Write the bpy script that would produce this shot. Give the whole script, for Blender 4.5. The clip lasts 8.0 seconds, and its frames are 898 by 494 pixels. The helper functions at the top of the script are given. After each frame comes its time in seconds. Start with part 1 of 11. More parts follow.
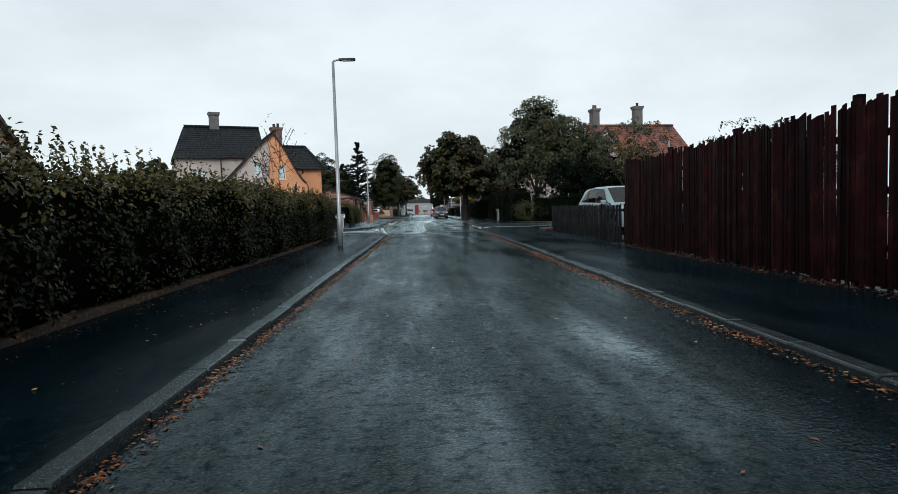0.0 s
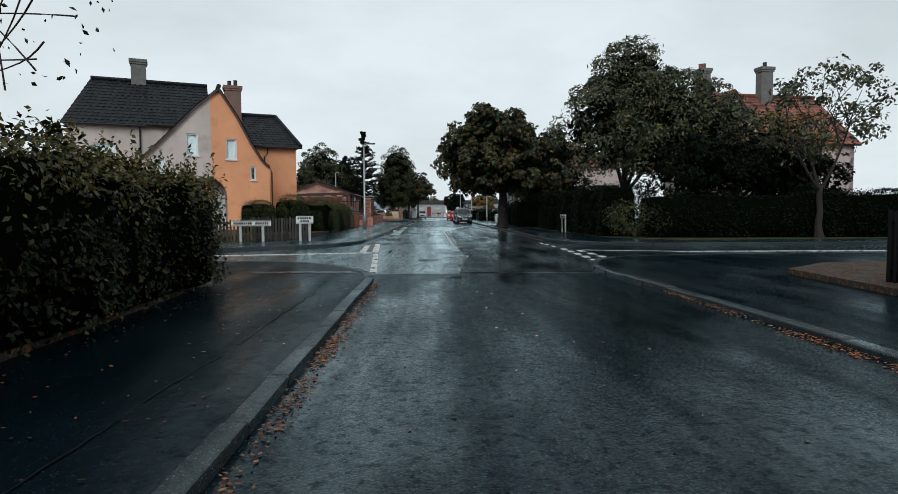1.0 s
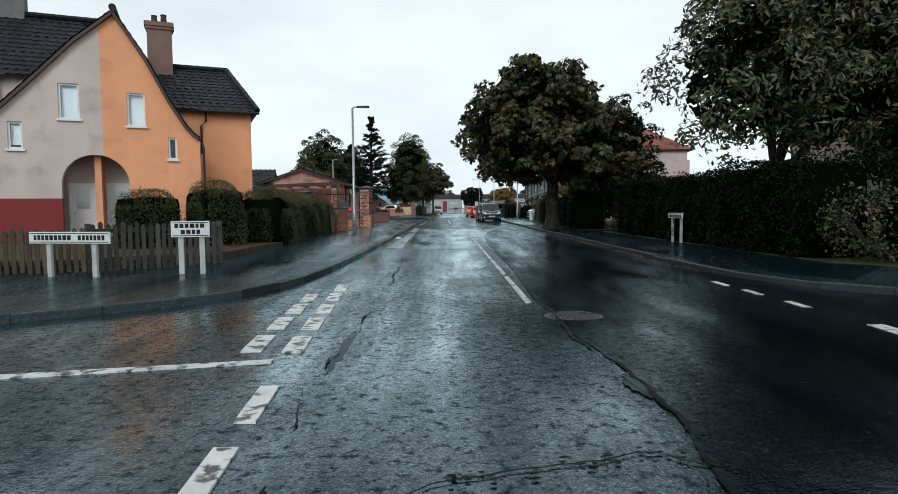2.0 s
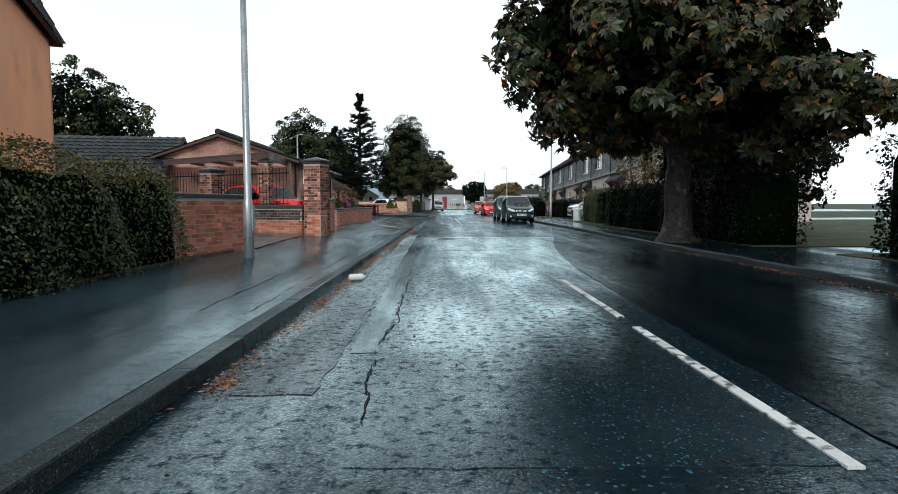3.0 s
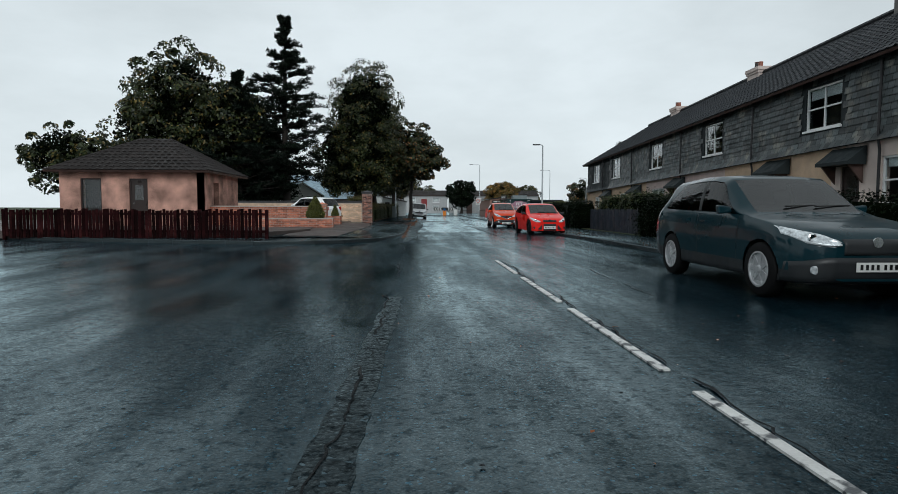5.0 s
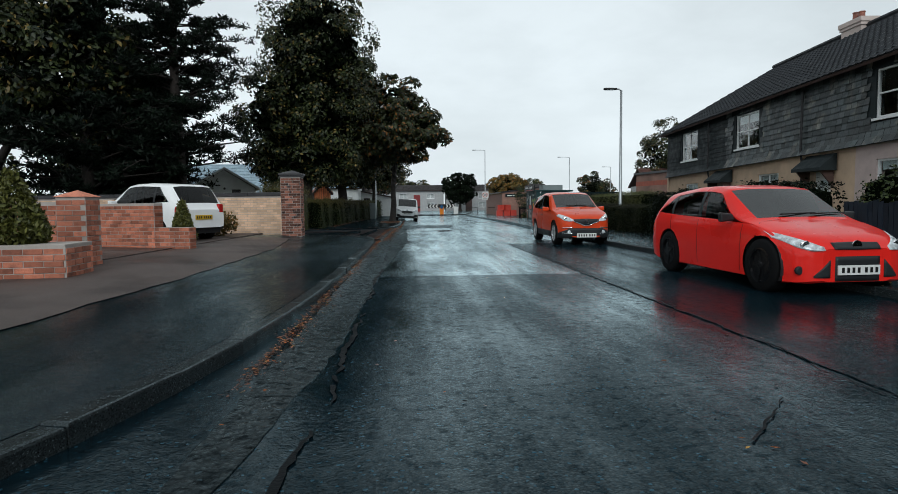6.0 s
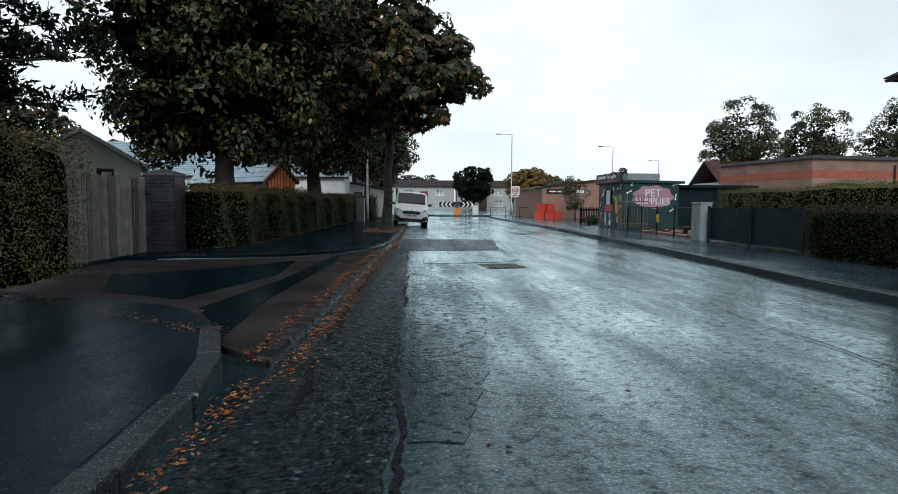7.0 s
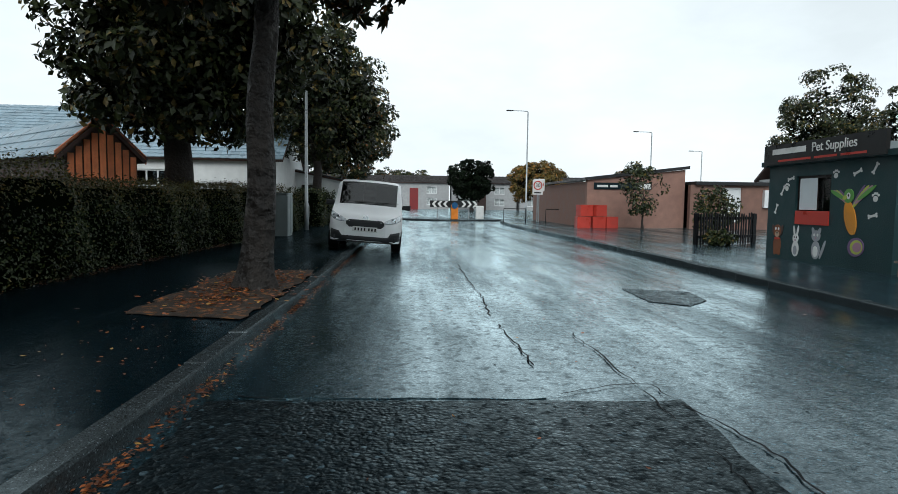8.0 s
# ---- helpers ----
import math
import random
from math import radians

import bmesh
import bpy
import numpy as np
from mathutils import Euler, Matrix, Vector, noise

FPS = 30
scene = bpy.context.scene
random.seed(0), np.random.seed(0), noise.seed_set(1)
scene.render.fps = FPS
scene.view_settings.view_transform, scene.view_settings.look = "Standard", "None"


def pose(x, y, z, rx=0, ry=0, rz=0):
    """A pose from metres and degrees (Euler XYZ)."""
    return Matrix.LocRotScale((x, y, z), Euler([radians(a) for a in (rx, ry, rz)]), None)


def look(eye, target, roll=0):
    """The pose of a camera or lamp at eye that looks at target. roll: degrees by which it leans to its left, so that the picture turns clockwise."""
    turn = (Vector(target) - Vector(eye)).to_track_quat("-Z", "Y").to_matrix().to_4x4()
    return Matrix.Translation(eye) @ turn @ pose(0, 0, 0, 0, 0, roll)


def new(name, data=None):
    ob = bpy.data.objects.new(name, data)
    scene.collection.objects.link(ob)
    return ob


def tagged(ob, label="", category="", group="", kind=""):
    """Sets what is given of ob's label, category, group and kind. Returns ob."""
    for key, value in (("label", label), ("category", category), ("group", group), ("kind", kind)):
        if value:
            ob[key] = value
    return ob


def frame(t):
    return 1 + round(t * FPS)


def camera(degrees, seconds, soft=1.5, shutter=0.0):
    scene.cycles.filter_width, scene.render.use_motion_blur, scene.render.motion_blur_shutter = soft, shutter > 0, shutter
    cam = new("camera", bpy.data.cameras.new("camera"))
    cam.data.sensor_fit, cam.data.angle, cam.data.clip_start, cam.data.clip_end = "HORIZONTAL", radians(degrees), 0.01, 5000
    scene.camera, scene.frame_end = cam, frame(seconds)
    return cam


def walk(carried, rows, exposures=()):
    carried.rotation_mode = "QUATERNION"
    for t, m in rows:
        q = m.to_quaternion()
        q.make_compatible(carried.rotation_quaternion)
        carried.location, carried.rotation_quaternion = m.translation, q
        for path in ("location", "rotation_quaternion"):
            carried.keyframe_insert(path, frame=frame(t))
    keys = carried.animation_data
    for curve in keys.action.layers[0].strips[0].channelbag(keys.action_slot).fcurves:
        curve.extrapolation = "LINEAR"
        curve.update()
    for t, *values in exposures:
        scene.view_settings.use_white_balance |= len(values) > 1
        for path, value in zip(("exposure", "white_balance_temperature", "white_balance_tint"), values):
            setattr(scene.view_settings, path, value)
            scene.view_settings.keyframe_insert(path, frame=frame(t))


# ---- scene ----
cam = camera(72.4, 8.0, 0.85)
# seconds, place of the eye in metres, yaw, pitch, roll in degrees
PATH = [
    (0, 0.776, 0, 1.082, -3.17, -3.44, -1.78),
    (0.5, 0.614, 9.059, 1.08, -2.33, -3.39, -0.71),
    (1, 0.389, 18.17, 1.13, -2.24, -3.17, -0.31),
    (1.5, 0.423, 26.019, 1.208, -2.67, -3.46, -0.67),
    (1.8, 0.343, 28.774, 1.131, -1.76, -3.17, -0.31),
    (2, 0.226, 30.849, 1.236, -0.83, -3.65, -0.48),
    (2.2, -0.031, 33.418, 1.152, -0.63, -3.77, -0.6),
    (3.3, -0.367, 51.844, 1.089, -1.11, -4.03, 0.04),
    (3.5, -0.521, 55.311, 1.083, -0.79, -4.04, 0.3),
    (3.7, -0.702, 58.703, 1.078, -0.48, -4.11, 0.55),
    (4, -0.961, 63.693, 1.049, -0.67, -4.03, 0.68),
    (4.5, -0.989, 71.491, 1.053, -2.26, -3.91, 0.57),
    (4.7, -0.891, 74.758, 1.114, -2.83, -3.58, 0.53),
    (5.8, -0.123, 96.062, 1.101, -4, -3.76, -0.43),
    (6, -0.037, 99.412, 1.102, -3.78, -3.87, -0.57),
    (6.5, -0.042, 107.56, 1.122, -3.46, -3.87, -0.41),
    (7, 0.019, 115.303, 1.078, -3.28, -4.02, 0.36),
    (7.5, 0.249, 123.12, 1.076, -3.82, -4.05, 1.38),
    (7.8, 0.5, 127.514, 1.087, -4.1, -4.23, 1.32),
    (8, 0.775, 130.282, 1.143, -3.97, -4.16, 0.83),
]
walk(cam, [(t, pose(x, y, z, 90 + pitch, 0, yaw) @ pose(0, 0, 0, 0, 0, roll)) for t, x, y, z, yaw, pitch, roll in PATH],
     [(t, stops, 6000, 5) for t, stops in ((0, 0.0), (0.5, -0.36), (0.8, -0.22), (1.5, 0.0), (2, 0.12), (3.3, 0.48), (3.6, 0.48), (4.0, 0.22), (4.5, -0.15), (6, -0.05), (6.5, 0.2), (8, 0.25))])

# ---- world ----
SKY = bpy.data.worlds.new("overcast_sky")
scene.world = SKY
SKY.use_nodes = True
_n, _l = SKY.node_tree.nodes, SKY.node_tree.links
_bg = _n["Background"]
_sky = _n.new("ShaderNodeTexSky")
_sky.sky_type = "NISHITA"
_sky.sun_disc = False
_sky.sun_elevation, _sky.sun_rotation = radians(35), radians(190)
_sky.air_density, _sky.dust_density = 1.0, 4.0
_co = _n.new("ShaderNodeTexCoord")
_mp = _n.new("ShaderNodeMapping")
_mp.inputs["Scale"].default_value = (1.0, 1.0, 2.6)
_nz = _n.new("ShaderNodeTexNoise")
_nz.inputs["Scale"].default_value, _nz.inputs["Detail"].default_value, _nz.inputs["Roughness"].default_value = 2.3, 6, 0.55
_rp = _n.new("ShaderNodeValToRGB")
_rp.color_ramp.elements[0].position, _rp.color_ramp.elements[0].color = 0.30, (7.1, 7.3, 7.25, 1)
_rp.color_ramp.elements[1].position, _rp.color_ramp.elements[1].color = 0.62, (9.0, 9.2, 9.15, 1)
_mx = _n.new("ShaderNodeMix")
_mx.data_type = "RGBA"
_mx.inputs["Factor"].default_value = 0.96
_l.new(_co.outputs["Generated"], _mp.inputs["Vector"])
_l.new(_mp.outputs["Vector"], _nz.inputs["Vector"])
_l.new(_nz.outputs["Fac"], _rp.inputs["Fac"])
_l.new(_sky.outputs["Color"], _mx.inputs["A"])
_l.new(_rp.outputs["Color"], _mx.inputs["B"])
_bg.inputs["Strength"].default_value = 0.1
# sky made dimmer overhead than at the horizon, to lower the ground light
_sp, _gr, _sc = _n.new("ShaderNodeSeparateXYZ"), _n.new("ShaderNodeMapRange"), _n.new("ShaderNodeVectorMath")
_gr.interpolation_type = "SMOOTHSTEP"
_gr.inputs["From Min"].default_value, _gr.inputs["From Max"].default_value = 0.1, 0.95
_gr.inputs["To Min"].default_value, _gr.inputs["To Max"].default_value = 1.06, 0.6
_sc.operation = "SCALE"
_l.new(_co.outputs["Generated"], _sp.inputs[0])
_l.new(_sp.outputs["Z"], _gr.inputs["Value"])
_l.new(_mx.outputs["Result"], _sc.inputs[0])
_l.new(_gr.outputs["Result"], _sc.inputs["Scale"])
_l.new(_sc.outputs["Vector"], _bg.inputs["Color"])
_sd = bpy.data.lights.new("sun", "SUN")
_sd.energy, _sd.angle, _sd.color = 1.35, radians(30), (1.0, 0.98, 0.95)
SUN = new("sun", _sd)
SUN.matrix_world = look((0, 0, 60), (8, 45, 28))

# ---- building helpers ----
from mathutils.bvhtree import BVHTree
RNG = np.random.default_rng(7)


class MB:
    """Gathers the corners and faces of one mesh."""

    def __init__(self):
        self.v, self.f = [], []

    def add(self, verts, faces):
        n = len(self.v)
        self.v += [tuple(p) for p in verts]
        self.f += [tuple(n + i for i in q) for q in faces]
        return self

    def box(self, x0, x1, y0, y1, z0, z1):
        return self.add([(x0, y0, z0), (x1, y0, z0), (x1, y1, z0), (x0, y1, z0), (x0, y0, z1), (x1, y0, z1), (x1, y1, z1), (x0, y1, z1)],
                        [(0, 3, 2, 1), (4, 5, 6, 7), (0, 1, 5, 4), (1, 2, 6, 5), (2, 3, 7, 6), (3, 0, 4, 7)])

    def tube(self, path, radii, sides=10, caps=True):
        rings = []
        pts = [Vector(p) for p in path]
        for i, p in enumerate(pts):
            d = (pts[min(i + 1, len(pts) - 1)] - pts[max(i - 1, 0)]).normalized()
            a = d.orthogonal().normalized() if abs(d.z) < 0.95 else d.cross(Vector((0, 1, 0))).normalized()
            b = d.cross(a)
            rings.append([p + (a * math.cos(k * math.tau / sides) + b * math.sin(k * math.tau / sides)) * radii[i] for k in range(sides)])
        n = len(self.v)
        for r in rings:
            self.v += [tuple(q) for q in r]
        for i in range(len(rings) - 1):
            for k in range(sides):
                k2 = (k + 1) % sides
                self.f.append((n + i * sides + k, n + i * sides + k2, n + (i + 1) * sides + k2, n + (i + 1) * sides + k))
        if caps:
            self.f.append(tuple(n + k for k in reversed(range(sides))))
            self.f.append(tuple(n + (len(rings) - 1) * sides + k for k in range(sides)))
        return self

    def lathe(self, prof, sides=16, axis="z", at=(0, 0, 0)):
        n = len(self.v)
        for r, h in prof:
            for k in range(sides):
                c, s = r * math.cos(k * math.tau / sides), r * math.sin(k * math.tau / sides)
                p = (c, s, h) if axis == "z" else (c, h, s) if axis == "y" else (h, c, s)
                self.v.append((p[0] + at[0], p[1] + at[1], p[2] + at[2]))
        for i in range(len(prof) - 1):
            for k in range(sides):
                k2 = (k + 1) % sides
                self.f.append((n + i * sides + k, n + i * sides + k2, n + (i + 1) * sides + k2, n + (i + 1) * sides + k))
        self.f.append(tuple(n + k for k in reversed(range(sides))))
        self.f.append(tuple(n + (len(prof) - 1) * sides + k for k in range(sides)))
        return self

    def prism(self, outline, z0, z1):
        """outline: (x, y) corners, anticlockwise."""
        n = len(outline)
        return self.add([(x, y, z0) for x, y in outline] + [(x, y, z1) for x, y in outline],
                        [tuple(reversed(range(n))), tuple(range(n, 2 * n))] + [(i, (i + 1) % n, n + (i + 1) % n, n + i) for i in range(n)])

    def mesh(self, name, material=None, smooth=False):
        me = bpy.data.meshes.new(name)
        me.from_pydata(self.v, [], self.f)
        if smooth:
            me.polygons.foreach_set("use_smooth", [True] * len(me.polygons))
        if material:
            me.materials.append(material)
        me.update()
        return me

    def obj(self, name, material, parent=None, label="", smooth=False, bevel=0.0, m=None):
        ob = new(name, self.mesh(name, material, smooth))
        fix_normals(ob.data)
        if isinstance(parent, tuple):
            parent, m = parent
        if parent:
            ob.parent = parent
        if m is not None:
            ob.matrix_basis = m
        if label:
            tagged(ob, label)
        if bevel:
            mod = ob.modifiers.new("soft_edges", "BEVEL")
            mod.width, mod.segments, mod.limit_method = bevel, 2, "ANGLE"
        return ob


def fix_normals(me):
    if len(me.polygons) > 4000:
        return
    bm = bmesh.new()
    bm.from_mesh(me)
    bmesh.ops.recalc_face_normals(bm, faces=bm.faces)
    bm.to_mesh(me)
    bm.free()


def part(name, me, parent, m=None, label=""):
    """One more object on a shared mesh, as a part of a thing."""
    ob = new(name, me)
    if isinstance(parent, tuple):
        parent, m = parent
    ob.parent = parent
    if m is not None:
        ob.matrix_basis = m
    return tagged(ob, label)


def thing(name, label, category, x=0, y=0, z=0, turn=0, group="", kind=""):
    ob = new(name)
    ob.empty_display_size = 0.3
    ob.matrix_basis = pose(x, y, z, 0, 0, turn)
    return tagged(ob, label, category, group, kind)


def slab_wall(name, outline, holes, thick, material, parent, label="", m=None):
    """An upright wall in the x-z plane, its front at y = 0, going back by thick, with openings that go through."""
    bm = bmesh.new()
    edges = []
    for loop in [outline] + holes:
        vs = [bm.verts.new((x, 0, z)) for x, z in loop]
        edges += [bm.edges.new((vs[i], vs[(i + 1) % len(vs)])) for i in range(len(vs))]
    bmesh.ops.triangle_fill(bm, use_beauty=True, use_dissolve=False, edges=edges)
    ret = bmesh.ops.extrude_face_region(bm, geom=bm.faces[:])
    bmesh.ops.translate(bm, vec=(0, thick, 0), verts=[g for g in ret["geom"] if isinstance(g, bmesh.types.BMVert)])
    bmesh.ops.recalc_face_normals(bm, faces=bm.faces)
    me = bpy.data.meshes.new(name)
    bm.to_mesh(me)
    bm.free()
    me.materials.append(material)
    ob = new(name, me)
    ob.parent = parent
    if m is not None:
        ob.matrix_basis = m
    return tagged(ob, label)


def rect(x0, x1, z0, z1):
    return [(x0, z0), (x1, z0), (x1, z1), (x0, z1)]


def along(points, s):
    """The place at s metres along a polyline, and its direction."""
    for (x0, y0), (x1, y1) in zip(points, points[1:]):
        d = math.hypot(x1 - x0, y1 - y0)
        if s <= d:
            return (x0 + (x1 - x0) * s / d, y0 + (y1 - y0) * s / d), math.atan2(y1 - y0, x1 - x0)
        s -= d
    return points[-1], math.atan2(points[-1][1] - points[-2][1], points[-1][0] - points[-2][0])


def length_of(points):
    return sum(math.hypot(b[0] - a[0], b[1] - a[1]) for a, b in zip(points, points[1:]))


def smooth_line(points, step=0.5):
    """A rounded line through the points."""
    p = [np.array(q, float) for q in points]
    p = [2 * p[0] - p[1]] + p + [2 * p[-1] - p[-2]]
    way = [(p[i + 1] - p[i - 1]) / np.linalg.norm(p[i + 1] - p[i - 1]) for i in range(1, len(p) - 1)]
    out = []
    for i in range(1, len(p) - 2):
        d = np.linalg.norm(p[i + 1] - p[i])
        n = max(1, int(d / step))
        for k in range(n):
            t = k / n
            a, b, c, e = 2 * t ** 3 - 3 * t * t + 1, t ** 3 - 2 * t * t + t, 3 * t * t - 2 * t ** 3, t ** 3 - t * t
            out.append(tuple(a * p[i] + b * d * way[i - 1] + c * p[i + 1] + e * d * way[i]))
    return out + [tuple(p[-2])]


# ---- materials ----
def mat(name, color, rough=0.6, metal=0.0, scale=3.0, vary=0.25, fine=60.0, bump=0.2, rough_vary=0.15, spot=None, spot_at=(0.6, 0.7), spot_scale=1.2, island=0.0, piece=0.0, depth=0.01, coat=0.0, spec=0.3):
    """A surface with coarse stains, fine grain, relief, and a second colour in patches where one is given."""
    m = bpy.data.materials.new(name)
    m.use_nodes = True
    n, l = m.node_tree.nodes, m.node_tree.links
    b = n["Principled BSDF"]
    geo = n.new("ShaderNodeNewGeometry")
    big, small = n.new("ShaderNodeTexNoise"), n.new("ShaderNodeTexNoise")
    big.inputs["Scale"].default_value, big.inputs["Detail"].default_value = scale, 5
    small.inputs["Scale"].default_value, small.inputs["Detail"].default_value = fine, 3
    for t in (big, small):
        l.new(geo.outputs["Position"], t.inputs["Vector"])
    add = n.new("ShaderNodeMath")
    add.operation = "MULTIPLY_ADD"
    l.new(small.outputs["Fac"], add.inputs[0])
    add.inputs[1].default_value = 0.45
    l.new(big.outputs["Fac"], add.inputs[2])
    tone = n.new("ShaderNodeMapRange")
    tone.inputs["From Min"].default_value, tone.inputs["From Max"].default_value = 0.45, 1.0
    tone.inputs["To Min"].default_value, tone.inputs["To Max"].default_value = 1 - vary, 1 + vary
    l.new(add.outputs[0], tone.inputs["Value"])
    value = tone.outputs["Result"]
    for amount, socket in ((island, geo.outputs["Random Per Island"]), (piece, None)):
        if amount:
            if socket is None:
                socket = n.new("ShaderNodeObjectInfo").outputs["Random"]
            r = n.new("ShaderNodeMapRange")
            r.inputs["To Min"].default_value, r.inputs["To Max"].default_value = 1 - amount, 1 + amount
            l.new(socket, r.inputs["Value"])
            mul = n.new("ShaderNodeMath")
            mul.operation = "MULTIPLY"
            l.new(value, mul.inputs[0])
            l.new(r.outputs["Result"], mul.inputs[1])
            value = mul.outputs[0]
    base = n.new("ShaderNodeRGB")
    base.outputs[0].default_value = (*color, 1)
    col = base.outputs[0]
    if spot:
        sp, ramp, mx = n.new("ShaderNodeTexNoise"), n.new("ShaderNodeMapRange"), n.new("ShaderNodeMix")
        sp.inputs["Scale"].default_value, sp.inputs["Detail"].default_value = spot_scale, 6
        l.new(geo.outputs["Position"], sp.inputs["Vector"])
        ramp.inputs["From Min"].default_value, ramp.inputs["From Max"].default_value = spot_at
        l.new(sp.outputs["Fac"], ramp.inputs["Value"])
        mx.data_type = "RGBA"
        l.new(ramp.outputs["Result"], mx.inputs["Factor"])
        l.new(col, mx.inputs["A"])
        mx.inputs["B"].default_value = (*spot, 1)
        col = mx.outputs["Result"]
    shade = n.new("ShaderNodeVectorMath")
    shade.operation = "SCALE"
    l.new(col, shade.inputs[0])
    l.new(value, shade.inputs["Scale"])
    l.new(shade.outputs["Vector"], b.inputs["Base Color"])
    rr = n.new("ShaderNodeMapRange")
    rr.inputs["From Min"].default_value, rr.inputs["From Max"].default_value = 0.35, 0.65
    rr.inputs["To Min"].default_value, rr.inputs["To Max"].default_value = max(0.03, rough - rough_vary), min(1, rough + rough_vary)
    l.new(big.outputs["Fac"], rr.inputs["Value"])
    l.new(rr.outputs["Result"], b.inputs["Roughness"])
    b.inputs["Metallic"].default_value = metal
    b.inputs["Coat Weight"].default_value = coat
    b.inputs["Coat Roughness"].default_value = 0.05
    b.inputs["Specular IOR Level"].default_value = spec
    if bump:
        bp = n.new("ShaderNodeBump")
        bp.inputs["Strength"].default_value, bp.inputs["Distance"].default_value = bump, depth
        l.new(small.outputs["Fac"], bp.inputs["Height"])
        l.new(bp.outputs["Normal"], b.inputs["Normal"])
    return m


def leaf_mat(name, dark, light, autumn=None, share=0.06, rough=0.45, spec=0.3):
    """Leaves: every leaf has its own tone, a few have turned."""
    m = bpy.data.materials.new(name)
    m.use_nodes = True
    n, l = m.node_tree.nodes, m.node_tree.links
    b = n["Principled BSDF"]
    geo, ramp = n.new("ShaderNodeNewGeometry"), n.new("ShaderNodeValToRGB")
    e = ramp.color_ramp.elements
    e[0].position, e[0].color = 0.0, (*dark, 1)
    e[1].position, e[1].color = 1 - share - 0.02, (*light, 1)
    if autumn:
        k = e.new(1 - share)
        k.color = (*autumn, 1)
    l.new(geo.outputs["Random Per Island"], ramp.inputs["Fac"])
    big = n.new("ShaderNodeTexNoise")
    big.inputs["Scale"].default_value = 0.9
    l.new(geo.outputs["Position"], big.inputs["Vector"])
    tone = n.new("ShaderNodeMapRange")
    tone.inputs["From Min"].default_value, tone.inputs["From Max"].default_value = 0.3, 0.7
    tone.inputs["To Min"].default_value, tone.inputs["To Max"].default_value = 0.7, 1.3
    l.new(big.outputs["Fac"], tone.inputs["Value"])
    sc = n.new("ShaderNodeVectorMath")
    sc.operation = "SCALE"
    l.new(ramp.outputs["Color"], sc.inputs[0])
    l.new(tone.outputs["Result"], sc.inputs["Scale"])
    l.new(sc.outputs["Vector"], b.inputs["Base Color"])
    b.inputs["Roughness"].default_value = rough
    b.inputs["Specular IOR Level"].default_value = spec
    return m


